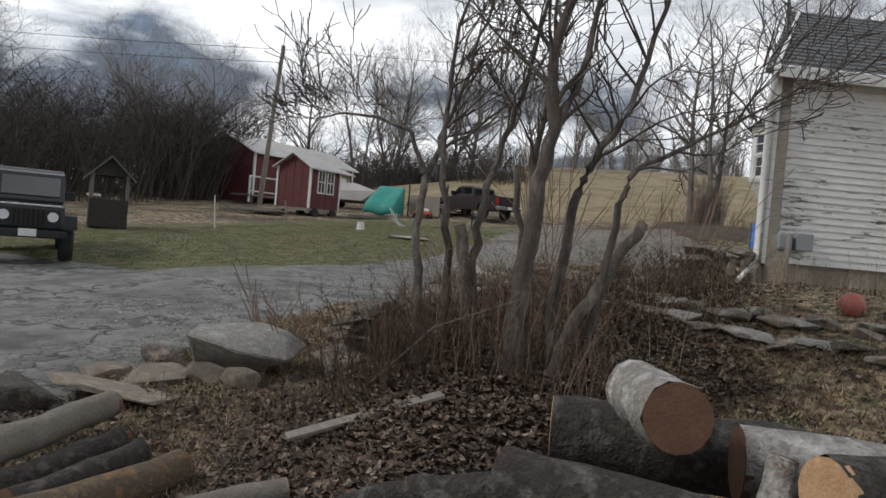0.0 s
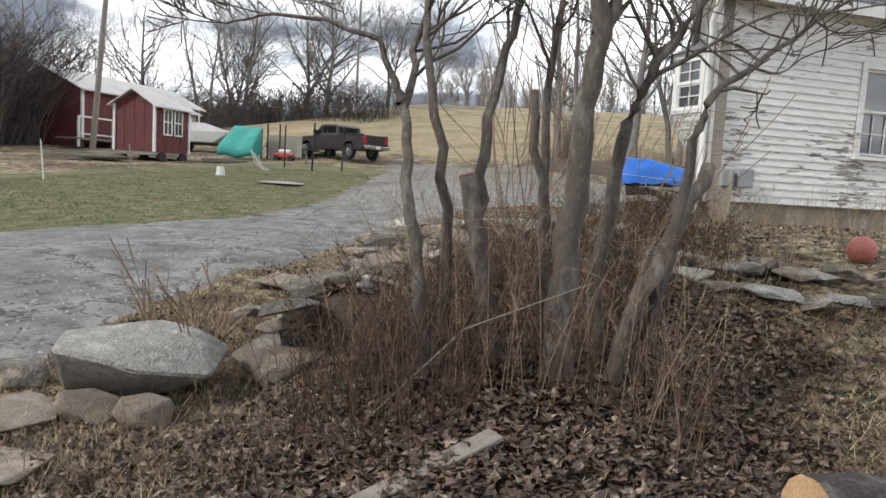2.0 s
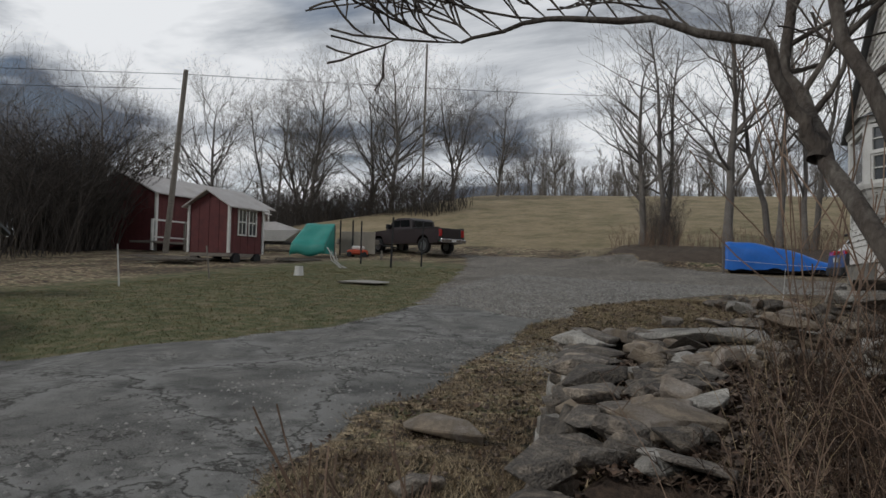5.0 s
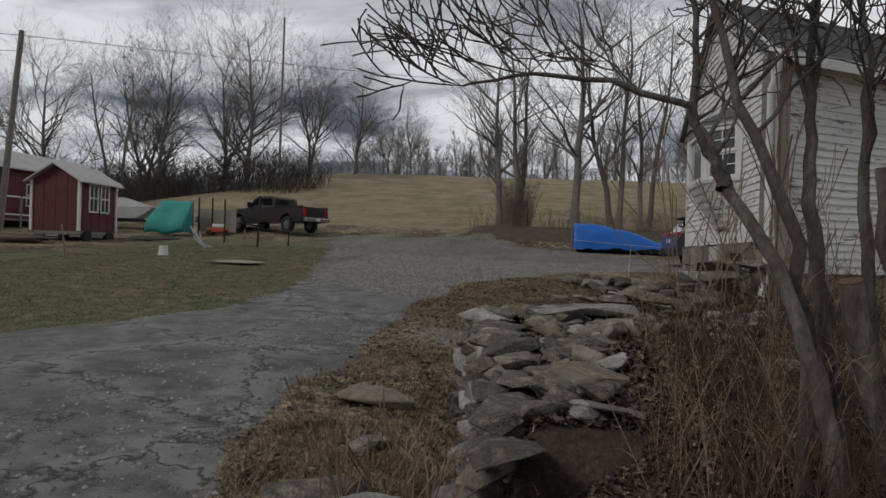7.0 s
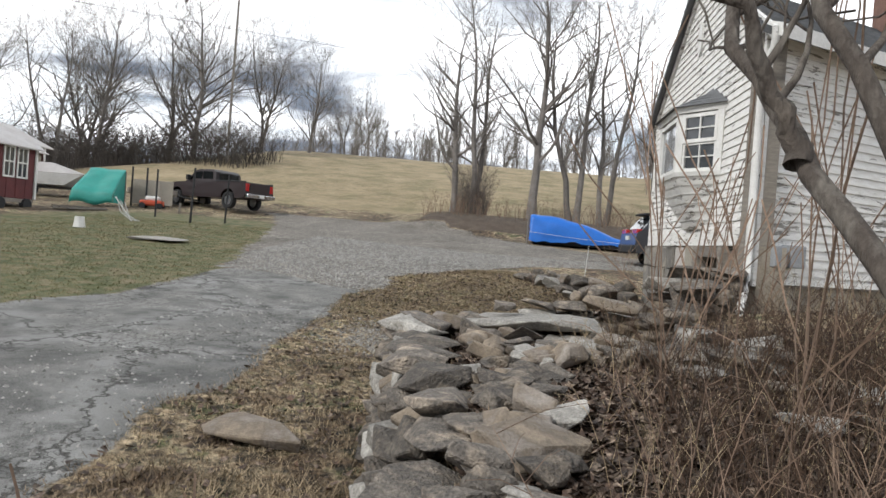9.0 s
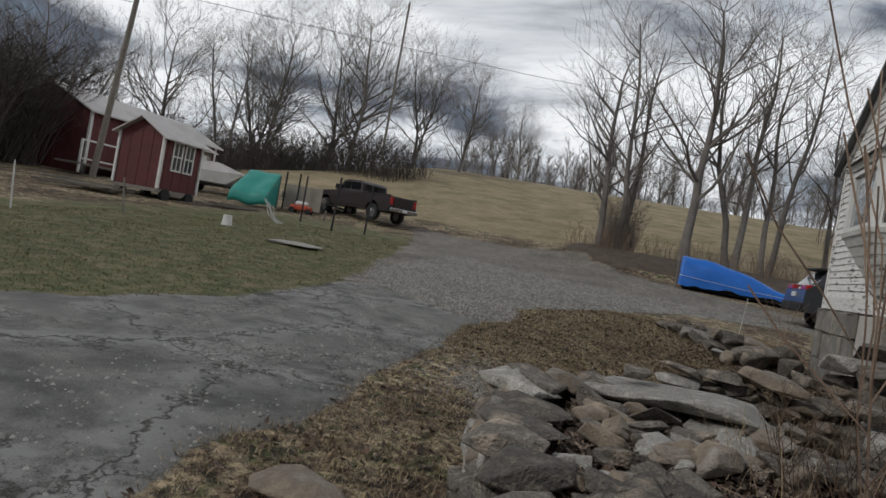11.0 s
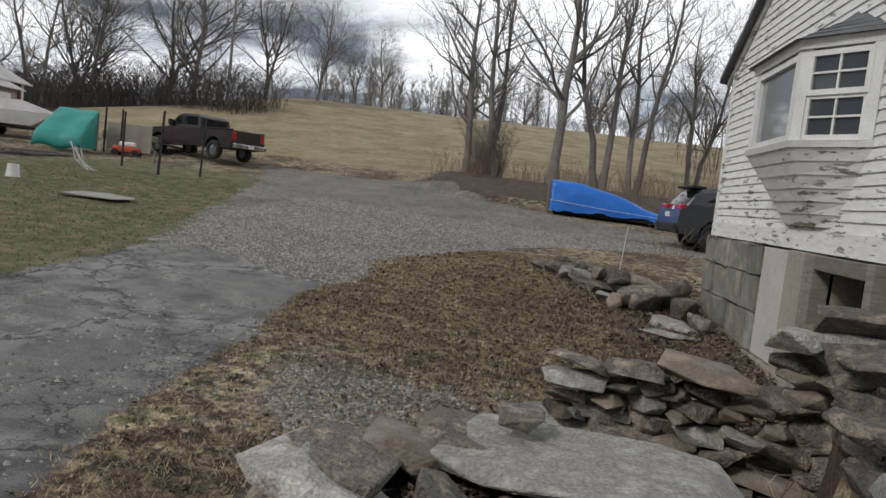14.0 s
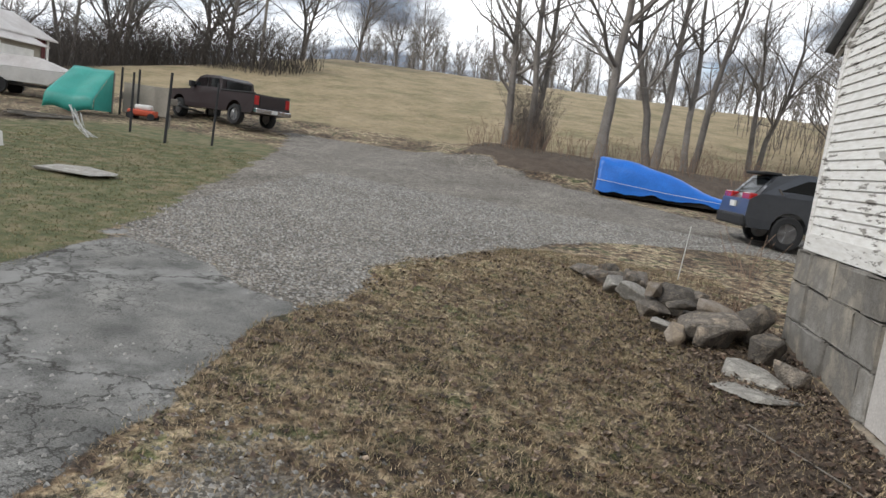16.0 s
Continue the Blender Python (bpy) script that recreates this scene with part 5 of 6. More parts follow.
loose_stone(-3.22, -13.42, 0.36, 0.3, 0.22, 60, STONE_WARM, "brown rounded stone beside the boulder", 408)
loose_stone(-4.05, -12.15, 0.7, 0.5, 0.2, 80, STONE, "grey slab sunk in leaves", 409)
loose_stone(-3.02, -12.05, 0.78, 1.5, 0.26, 8, STONE_WARM, "broad flat reddish grey slab on the bank", 410, 0.1, (0, 1), 14)
loose_stone(-4.22, -9.95, 0.8, 0.5, 0.20, -12, STONE_WARM, "flat tan fieldstone in the dead grass", 411, 0.05)
loose_stone(-4.0, -11.1, 0.4, 0.3, 0.14, 40, STONE, "grey stone at the wall foot", 412)
loose_stone(-2.42, -8.45, 1.4, 0.85, 0.17, -28, STONE_PALE, "great flat grey slab capping the stone wall", 417, -0.08, (2, -3), 12)
loose_stone(-2.75, -8.22, 0.34, 0.24, 0.1, 10, STONE, "small dark stone resting on the wall", 418, -0.26, (0, 4))
loose_stone(-3.1, -7.85, 0.4, 0.3, 0.22, 15, STONE_WARM, "squared tan block on the wall corner", 419, -0.06, (0, 0))
loose_stone(-3.55, -8.5, 0.42, 0.34, 0.28, 55, STONE_WARM, "tan block at the wall corner", 498, 0.0, (8, -6))
loose_stone(-2.98, -6.35, 0.82, 0.72, 0.08, 12, STONE_WARM, "flat tan stepping slab", 413, 0.0, (3, 1), 8)
loose_stone(-2.5, -5.78, 0.75, 0.55, 0.08, 30, STONE_PALE, "flat grey stepping slab", 414, 0.0, (3, 1), 8)
loose_stone(-3.45, -7.15, 0.8, 0.6, 0.1, -8, STONE_WARM, "worn tan stepping slab", 415, 0.0, (3, 1), 8)
loose_stone(-2.55, -7.1, 0.6, 0.55, 0.1, 40, STONE_PALE, "pale stepping slab beside the wall", 416, 0.02, (0, 0), 4)
# stones round the bed by the far corner of the house
rng = random.Random(90)
for i, (x, y, s) in enumerate(((-0.95, -0.75, 0.62), (-1.45, -0.7, 0.34), (-1.15, -0.15, 0.4), (-1.35, 0.3, 0.5), (-1.75, 0.55, 0.45), (-1.6, 0.0, 0.35), (-2.15, 1.15, 0.4), (-2.0, 0.75, 0.36), (-1.75, 1.3, 0.42), (-1.3, 1.0, 0.4), (-0.8, 0.1, 0.35), (-0.55, -0.25, 0.3), (-2.4, 1.6, 0.34), (-0.85, -2.2, 0.6), (-1.0, 0.7, 0.3))):
    s *= 1.55
    loose_stone(x, y, s, s * rng.uniform(0.65, 0.9), s * rng.uniform(0.35, 0.55) if i != 13 else 0.07, rng.uniform(0, 360), (STONE, STONE_PALE, STONE)[i % 3], "grey fieldstone heaped round a bed by the house", 420 + i, 0.03, (rng.uniform(-8, 8), rng.uniform(-8, 8)), 6, "stones round the bed")
for i, (x, y, up, s) in enumerate(((-1.3, -0.4, 0.22, 0.42), (-1.55, 0.15, 0.24, 0.4), (-1.85, 0.8, 0.22, 0.38), (-1.15, 0.25, 0.2, 0.45), (-1.0, -0.5, 0.26, 0.5), (-2.1, 1.25, 0.2, 0.36))):
    loose_stone(x, y, s, s * 0.75, s * 0.5, 47 * i, (STONE, STONE_WARM, STONE)[i % 3], "brown fieldstone stacked on others by the house", 440 + i, -up + 0.06, (6, -5), 6, "stones round the bed")
for i, (x, y, sx, sz, m) in enumerate(((-1.02, -0.72, 0.85, 0.42, STONE), (-0.55, -0.3, 0.6, 0.5, STONE), (-0.5, -1.05, 0.5, 0.36, STONE), (-1.45, -1.0, 0.36, 0.26, STONE_WARM), (-0.8, -1.75, 0.75, 0.14, STONE_PALE), (-0.42, -1.7, 0.4, 0.28, STONE))):
    loose_stone(x, y, sx, sx * 0.75, sz, 31 * i - 12, m, "large dark fieldstone beside the foundation", 520 + i, 0.04, (3, -4), 7, "stones round the bed")
# low flagstone edging along the upper yard
for i in range(34):
    row = i % 2
    k = (i // 2) / 16
    x = -0.95 + 3.4 * k + rng.uniform(-0.08, 0.08)
    y = (-10.1 - 0.55 * row) - 0.15 * k + rng.uniform(-0.12, 0.12)
    loose_stone(x, y, rng.uniform(0.32, 0.55), rng.uniform(0.26, 0.38), rng.uniform(0.08, 0.14), rng.uniform(-35, 35), (STONE, STONE_PALE, STONE_WARM)[i % 3], "flat edging stone in the upper yard", 460 + i, 0.02, (rng.uniform(-5, 5), rng.uniform(-5, 5)), 5, "flagstone edging")


# ---------------------------------------------------------------- cut logs
def log(a, b, ra, rb, label, bark=LOG_BARK, end=LOG_END_DARK, seed=0, bow=0.04, lift=True):
    rng = random.Random(seed)
    a, b = Vector(a), Vector(b)
    t = thing("log", pose(0, 0, 0), label, "log", "cut logs in the yard")
    n = 9
    side = Vector((-(b - a).y, (b - a).x, 0)).normalized()
    pts = [a.lerp(b, i / n) + side * bow * math.sin(math.pi * i / n) + Vector((0, 0, 0.005 * math.sin(5 * i + seed))) for i in range(n + 1)]
    v, f = [], []
    tube(v, f, pts, [ra + (rb - ra) * i / n for i in range(n + 1)], 14)
    for i, p in enumerate(v):
        p += (p - pts[i // 14]) * 0.12 * noise.noise(p * 16)
    link("bark", v, f, bark, t, smooth=True)
    for p, q, r in ((pts[0], pts[1], ra), (pts[-1], pts[-2], rb)):
        d = (p - q).normalized()
        part("sawn_end", cyled(p - d * 0.03, p + d * 0.004, r * 0.97, n=16), end, t, "sawn end")
    return t


def lie(x, y, r, dz=0.0):
    return (x, y, height(x, y) + r * 0.85 + dz)


BIRCH = material("pale_flaking_bark", [(0.45, 0.43, 0.40), (0.20, 0.18, 0.16), (0.52, 0.50, 0.47)], 7, 50, 0.9, 0.8)
PALE_BARK = material("smooth_grey_bark", [(0.20, 0.178, 0.15), (0.125, 0.105, 0.088)], 5, 60, 0.85, 0.5)
MOSSY = material("rotting_bark", [(0.18, 0.115, 0.06), (0.09, 0.07, 0.05), (0.25, 0.15, 0.06)], 9, 50, 0.95, 0.9)
log((-0.62, -15.72, 0.50), (-0.28, -15.42, 0.62), 0.05, 0.065, "thin crooked branch log lying against the pile", LOG_BARK, LOG_END_DARK, 2, 0.02)
log((-0.32, -15.44, 0.61), (0.12, -15.40, 0.70), 0.065, 0.09, "crooked grey branch log leaning on the pile", LOG_BARK, LOG_END_DARK, 15, -0.02)
log(lie(-0.5, -15.5, 0.06), lie(-0.1, -15.6, 0.07), 0.06, 0.07, "short dark log under the branch", LOG_BARK, LOG_END_DARK, 16, 0.0)
# the stacked pile, bottom layer first
log(lie(0.05, -15.35, 0.15), lie(0.75, -14.2, 0.15), 0.15, 0.15, "dark log at the bottom of the wood pile", LOG_BARK, LOG_END_DARK, 21, 0.02)
log(lie(0.75, -15.75, 0.15), lie(1.5, -14.3, 0.15), 0.15, 0.15, "dark log at the foot of the wood pile", LOG_BARK, LOG_END_DARK, 22, 0.02)
log(lie(0.38, -15.65, 0.15), lie(1.13, -14.4, 0.15), 0.14, 0.14, "grey log at the bottom of the wood pile", BIRCH, LOG_END_DARK, 23, 0.02)
log((-0.09, -14.60, 0.72), (1.1, -14.27, 0.72), 0.17, 0.165, "dark log with a pale sawn end on the pile", LOG_BARK, LOG_END, 3, 0.01)
log((0.02, -15.40, 0.72), (1.3, -15.42, 0.70), 0.135, 0.14, "long dark log with lichen along the front of the pile", LOG_BARK, LOG_END_DARK, 17, 0.02)
log((0.29, -14.70, 1.0), (0.56, -15.19, 1.02), 0.125, 0.128, "thick sawn log with pale flaking bark", BIRCH, LOG_END_DARK, 1, 0.0)
log((0.72, -14.75, 0.80), (2.4, -14.3, 0.76), 0.15, 0.16, "long lichen-covered grey log on the pile", BIRCH, LOG_END_DARK, 10, 0.03)
log((0.85, -15.0, 0.74), (2.5, -14.7, 0.72), 0.13, 0.15, "dark log wedged on the pile", LOG_BARK, LOG_END_DARK, 13, 0.02)
log((1.02, -15.42, 0.94), (1.75, -14.75, 0.92), 0.11, 0.12, "log with a fresh pale sawn end", LOG_BARK, LOG_END, 9, 0.0)
log((0.88, -15.33, 0.84), (0.90, -15.28, 0.98), 0.05, 0.045, "short grey split log piece", BIRCH, LOG_END_DARK, 12, 0.0)
log(lie(-1.3, -15.0, 0.07), lie(-1.9, -15.75, 0.07), 0.065, 0.075, "smooth grey sapling log", PALE_BARK, LOG_END, 4, 0.02)
log(lie(-3.0, -14.75, 0.1, 0.12), lie(-2.75, -15.75, 0.11, 0.1), 0.085, 0.10, "grey log on top of a small stack", PALE_BARK, LOG_END_DARK, 5, 0.02)
log(lie(-2.75, -14.85, 0.08), lie(-2.55, -15.75, 0.08), 0.075, 0.08, "dark log in a small stack", LOG_BARK, LOG_END_DARK, 6, 0.02)
log(lie(-2.45, -14.95, 0.09), lie(-2.3, -15.8, 0.09), 0.08, 0.085, "grey lichened log in a small stack", LOG_BARK, LOG_END_DARK, 7, 0.02)
log(lie(-2.1, -14.95, 0.1), lie(-2.1, -15.9, 0.1), 0.10, 0.11, "rotting log with orange decayed bark", MOSSY, LOG_END_DARK, 8, 0.02)
board_ob = part("board", boxed((-0.5, -0.05, 0), (0.5, 0.05, 0.025), 0.006), OLD_WOOD)
board_ob.matrix_world = pose(-1.42, -14.15, height(-1.42, -14.15) + 0.01, 4, -14, 52)
tagged(board_ob, "weathered split board lying in the leaves", "board")
for a, b, c in (((-1.8, -13.7, 0.66), (-1.35, -13.55, 0.95), (-0.8, -13.4, 1.2)), ((-2.3, -12.9, 0.72), (-2.0, -12.6, 0.9), (-1.6, -12.3, 1.0))):
    v, f = [], []
    a = (a[0], a[1], height(a[0], a[1]) + 0.01)
    tube(v, f, [Vector(a), Vector(b), Vector(c)], [0.006, 0.005, 0.0025], 6)
    tagged(link("fallen_branch", v, f, PALE_BARK, smooth=True), "thin pale fallen branch caught in the brush", "branch", "fallen branches")
rod = part("rod", cyled((-1.1, -3.05, height(-1.1, -3.05) + 0.03), (-0.41, -4.15, height(-0.41, -4.15) + 0.04), 0.007, n=8), OLD_WOOD)
tagged(rod, "thin pale rod lying in the dirt", "rod")
bm = bmesh.new()
bmesh.ops.create_uvsphere(bm, u_segments=18, v_segments=12, radius=0.12)
ball = part("ball", bm, BALL_RED, smooth=True)
ball.matrix_world = pose(1.15, -9.75, height(1.15, -9.75) + 0.11, 0, 0, 0)
tagged(ball, "faded red ball lying in the upper yard", "ball")


# ---------------------------------------------------------------- vehicles
def wheel(parent, x, y, r, w, rim_mat=RIM):
    wh = part("wheel", bmesh.new(), TYRE, parent)
    bm = bmesh.new()
    prof = [(r * 0.62, -w / 2), (r * 0.93, -w / 2), (r, -w * 0.32), (r, w * 0.32), (r * 0.93, w / 2), (r * 0.62, w / 2), (r * 0.58, 0)]
    n = 24
    rings = [[bm.verts.new((x + pr * math.cos(2 * math.pi * i / n), y + pw, r + pr * math.sin(2 * math.pi * i / n))) for pr, pw in prof] for i in range(n)]
    for i in range(n):
        a, b = rings[i], rings[(i + 1) % n]
        for j in range(len(prof)):
            k = (j + 1) % len(prof)
            bm.faces.new((a[j], b[j], b[k], a[k]))
    part("tyre", bm, TYRE, wh)
    bm = cyled((x, y - w * 0.3, r), (x, y + w * 0.3, r), r * 0.60, n=20)
    for i in range(5):
        a = 2 * math.pi * i / 5
        box(bm, (-r * 0.56, -w * 0.42, -r * 0.07), (0, w * 0.42, r * 0.07), 0, Matrix.Translation((x, y, r)) @ Matrix.Rotation(a, 4, "Y"))
    cyl(bm, (x, y - w * 0.44, r), (x, y + w * 0.44, r), r * 0.15, n=12)
    part("rim", bm, rim_mat, wh)


def hull(profile, half, inset):
    """A body from a side outline (x, z) drawn across, drawn in a little toward the top."""
    zs = [z for _, z in profile]
    z0, z1 = min(zs), max(zs)
    bm = prism(profile, -half, half)
    for v in bm.verts:
        k = (v.co.z - z0) / (z1 - z0)
        v.co.y *= 1 - inset * k * k
    bmesh.ops.bevel(bm, geom=[e for e in bm.edges if len(e.link_faces) == 2 and e.calc_face_angle(0) > 0.5], offset=0.035, segments=2, affect="EDGES", profile=0.6)
    return bm


def arch_cut(profile_bottom, xs, r, z):
    """Adds wheel arches to a straight sill line from back to front."""
    out = []
    for cx in xs:
        for i in range(9):
            a = math.pi * (1 - i / 8)
            out.append((cx + r * math.cos(a), z + r * math.sin(a)))
    return [profile_bottom[0]] + out + [profile_bottom[1]]


def pickup():
    # x forward, y to its left; the origin under its middle
    t = thing("pickup_truck", stand(-16.45, 16.85, 0, 157), "dark maroon pickup truck with chrome bumpers parked on the lane", "truck")
    t.scale = (0.9, 0.9, 0.92)
    sill = arch_cut([(-2.8, 0.55), (2.85, 0.5)], (-1.75, 1.85), 0.46, 0.5)
    part("body", hull(sill + [(2.9, 0.85), (2.82, 1.12), (1.5, 1.22), (0.95, 1.25), (-0.75, 1.25), (-0.78, 1.28), (-2.85, 1.28), (-2.88, 0.7)], 0.99, 0.05), MAROON, t)
    part("cab", hull([(1.35, 1.2), (0.75, 1.78), (0.45, 1.86), (-0.45, 1.86), (-0.7, 1.75), (-0.78, 1.2)], 0.9, 0.14), MAROON, t)
    part("windscreen", boxed((0.0, -0.72, 0.0), (0.02, 0.72, 0.66), 0.01, pose(1.32, 0, 1.24, 0, -43, 0)), CAR_GLASS, t)
    part("rear_glass", boxed((-0.79, -0.66, 1.32), (-0.765, 0.66, 1.70), 0.01), CAR_GLASS, t)
    for s in (-1, 1):
        y = 0.86 * s
        part("side_glass", prism([(1.08, 1.28), (0.68, 1.70), (0.2, 1.75), (0.2, 1.28)], y - 0.012, y + 0.012), CAR_GLASS, t)
        part("side_glass", prism([(0.12, 1.28), (0.12, 1.75), (-0.5, 1.74), (-0.62, 1.28)], y - 0.012, y + 0.012), CAR_GLASS, t)
        part("mirror", boxed((0.95, y - 0.02 + s * 0.05, 1.3), (1.08, y + 0.02 + s * 0.25, 1.55), 0.03), PLASTIC_BLACK, t)
        part("tail_light", boxed((-2.905, s * 0.82 - 0.1, 0.86), (-2.84, s * 0.82 + 0.12, 1.22), 0.02), RED_LAMP, t)
        part("headlight", boxed((2.80, s * 0.72 - 0.16, 0.86), (2.93, s * 0.72 + 0.16, 1.06), 0.02), LAMP_WHITE, t)
        part("bed_rail", boxed((-2.85, s * 0.93 - 0.05, 1.28), (-0.8, s * 0.93 + 0.05, 1.33), 0.015), PLASTIC_BLACK, t)
    # near-black plate on the closed body, painted shade of an open bed
    part("bed_shade_plate", boxed((-2.72, -0.8, 1.262), (-0.86, 0.8, 1.29), 0), DARK, t)
    part("rear_bumper", boxed((-3.05, -0.95, 0.55), (-2.85, 0.95, 0.74), 0.03), CHROME, t)
    part("front_bumper", boxed((2.85, -0.97, 0.48), (3.05, 0.97, 0.74), 0.04), CHROME, t)
    part("grille", boxed((2.86, -0.5, 0.78), (2.95, 0.5, 1.08), 0.02), CHROME, t)
    part("tailgate_panel", boxed((-2.905, -0.68, 0.8), (-2.87, 0.68, 1.24), 0.015), MAROON, t)
    part("number_plate", boxed((-3.07, -0.16, 0.58), (-3.05, 0.16, 0.72)), WHITE, t)
    for x in (-1.75, 1.85):
        for s in (-1, 1):
            wheel(t, x, 0.86 * s, 0.40, 0.27)


pickup()


def suv():
    t = thing("parked_suv", stand(3.15, 8.6, 0, 6), "dark grey car with a sloping tailgate parked beside the house", "car")
    t.scale = (1.0, 1.0, 1.07)
    sill = arch_cut([(-2.25, 0.38), (2.25, 0.35)], (-1.38, 1.42), 0.40, 0.38)
    part("body", hull(sill + [(2.33, 0.62), (2.2, 0.86), (1.15, 1.02), (-2.05, 1.10), (-2.3, 0.95), (-2.34, 0.6)], 0.95, 0.06), GREY_PAINT, t)
    part("cabin", hull([(1.25, 0.98), (0.45, 1.5), (-0.2, 1.6), (-1.2, 1.58), (-1.75, 1.48), (-2.12, 1.04)], 0.86, 0.2), GREY_PAINT, t)
    for s in (-1, 1):
        y = 0.80 * s
        part("side_glass", prism([(0.95, 1.06), (0.4, 1.40), (-0.15, 1.48), (-0.15, 1.06)], y - 0.02, y + 0.02), CAR_GLASS, t)
        part("side_glass", prism([(-0.23, 1.06), (-0.23, 1.48), (-1.1, 1.46), (-1.62, 1.2), (-1.5, 1.08)], y - 0.02, y + 0.02), CAR_GLASS, t)
        part("window_trim", prism([(1.0, 1.04), (-1.55, 1.05), (-1.7, 1.22), (-1.68, 1.24), (-1.52, 1.08), (1.0, 1.07)], y * 1.03 - 0.015, y * 1.03 + 0.015), CHROME, t)
        part("tail_light", boxed((-2.30, s * 0.62 - 0.26, 0.92), (-2.12, s * 0.62 + 0.26, 1.08), 0.03), RED_LAMP, t)
        part("mirror", boxed((0.75, s * 0.98 - 0.1, 1.02), (0.9, s * 0.98 + 0.1, 1.17), 0.03), GREY_PAINT, t)
    part("rear_glass", boxed((-0.01, -0.58, 0), (0.01, 0.58, 0.46), 0.005, pose(-2.1, 0, 1.08, 0, 42, 0)), CAR_GLASS, t)
    part("spoiler", boxed((-1.98, -0.62, 1.50), (-1.6, 0.62, 1.56), 0.02), PLASTIC_BLACK, t)
    part("rear_bumper", boxed((-2.40, -0.88, 0.38), (-2.2, 0.88, 0.62), 0.05), PLASTIC_BLACK, t)
    part("number_plate", boxed((-2.36, -0.16, 0.76), (-2.32, 0.16, 0.88)), WHITE, t)
    for x in (-1.38, 1.42):
        for s in (-1, 1):
            wheel(t, x, 0.83 * s, 0.35, 0.23)


suv()


def jeep():
    t = thing("parked_jeep", stand(-14.15, -8.78, 0, -31), "black boxy off-road jeep with round headlights parked on the drive", "car")
    sill = arch_cut([(-1.75, 0.5), (1.85, 0.5)], (-1.15, 1.25), 0.42, 0.45)
    part("body", hull(sill + [(1.9, 0.7), (1.86, 1.08), (0.5, 1.14), (0.45, 1.2), (-1.78, 1.2), (-1.8, 0.6)], 0.62, 0.03), BLACK_PAINT, t)
    part("hardtop", hull([(0.5, 1.18), (0.36, 1.74), (0.2, 1.8), (-1.7, 1.8), (-1.78, 1.18)], 0.64, 0.06), BLACK_PAINT, t)
    part("windscreen", boxed((0, -0.54, 0), (0.02, 0.54, 0.42), 0.01, pose(0.50, 0, 1.27, 0, -14, 0)), CAR_GLASS, t)
    part("grille", boxed((1.84, -0.54, 0.66), (1.92, 0.54, 1.04), 0.02), PLASTIC_BLACK, t)
    # slots are not cut: near-black bars carry their shade as colour
    for i in range(7):
        part("slot_shade_bar", boxed((1.915, -0.24 + 0.08 * i - 0.022, 0.7), (1.93, -0.24 + 0.08 * i + 0.022, 1.0), 0), DARK, t)
    part("hood_edge", boxed((1.70, -0.56, 1.07), (1.88, 0.56, 1.11), 0.015), CHROME, t, "pale scuffed hood edge")
    for s in (-1, 1):
        part("headlight", cyled((1.9, 0.41 * s, 0.88), (1.96, 0.41 * s, 0.88), 0.095, n=18), LAMP_WHITE, t)
        part("fender", hull([(0.75, 0.62), (0.9, 0.92), (1.7, 0.92), (1.95, 0.72), (1.95, 0.66), (1.6, 0.86), (0.95, 0.86), (0.85, 0.62)], 0.14, 0), PLASTIC_BLACK, t).matrix_local = pose(0, 0.70 * s, 0)
        part("side_glass", boxed((-0.5, s * 0.635 - 0.01, 1.28), (0.3, s * 0.635 + 0.01, 1.68), 0.005), CAR_GLASS, t)
        part("mirror", boxed((0.35, s * 0.73 - 0.1, 1.22), (0.42, s * 0.73 + 0.1, 1.42), 0.02), PLASTIC_BLACK, t)
    part("front_bumper", boxed((1.95, -0.66, 0.48), (2.1, 0.66, 0.62), 0.02), PLASTIC_BLACK, t)
    part("number_plate", boxed((2.1, -0.15, 0.50), (2.12, 0.15, 0.64)), WHITE, t)
    part("roof_lamp_bar", boxed((0.3, -0.58, 1.79), (0.42, 0.58, 1.83), 0.01), METER_GREY, t)
    for x in (-1.15, 1.25):
        for s in (-1, 1):
            wheel(t, x, 0.68 * s, 0.38, 0.26, PLASTIC_BLACK)


jeep()


# ---------------------------------------------------------------- sheds and yard things
def gable_roof(parent, x0, x1, y0, y1, ze, zr, mat, over=0.2, along="y", th=0.05):
    """Two sloping sheets over a rectangle, with the ridge along x or y."""
    for s in (-1, 1):
        if along == "y":
            xm, xe = (x0 + x1) / 2, (x1 + over if s > 0 else x0 - over)
            z_e = ze - over * (zr - ze) / ((x1 - x0) / 2)
            q = [(xm, y0 - over, zr), (xm, y1 + over, zr), (xe, y1 + over, z_e), (xe, y0 - over, z_e)]
        else:
            ym, ye = (y0 + y1) / 2, (y1 + over if s > 0 else y0 - over)
            z_e = ze - over * (zr - ze) / ((y1 - y0) / 2)
            q = [(x0 - over, ym, zr), (x1 + over, ym, zr), (x1 + over, ye, z_e), (x0 - over, ye, z_e)]
        bm = bmesh.new()
        hi = [bm.verts.new((a, b, c + th + 0.01)) for a, b, c in q]
        lo = [bm.verts.new((a, b, c + 0.01)) for a, b, c in q]
        bm.faces.new(hi)
        bm.faces.new(lo[::-1])
        for i in range(4):
            bm.faces.new((hi[i], hi[(i + 1) % 4], lo[(i + 1) % 4], lo[i]))
        part("roof", bm, mat, parent)


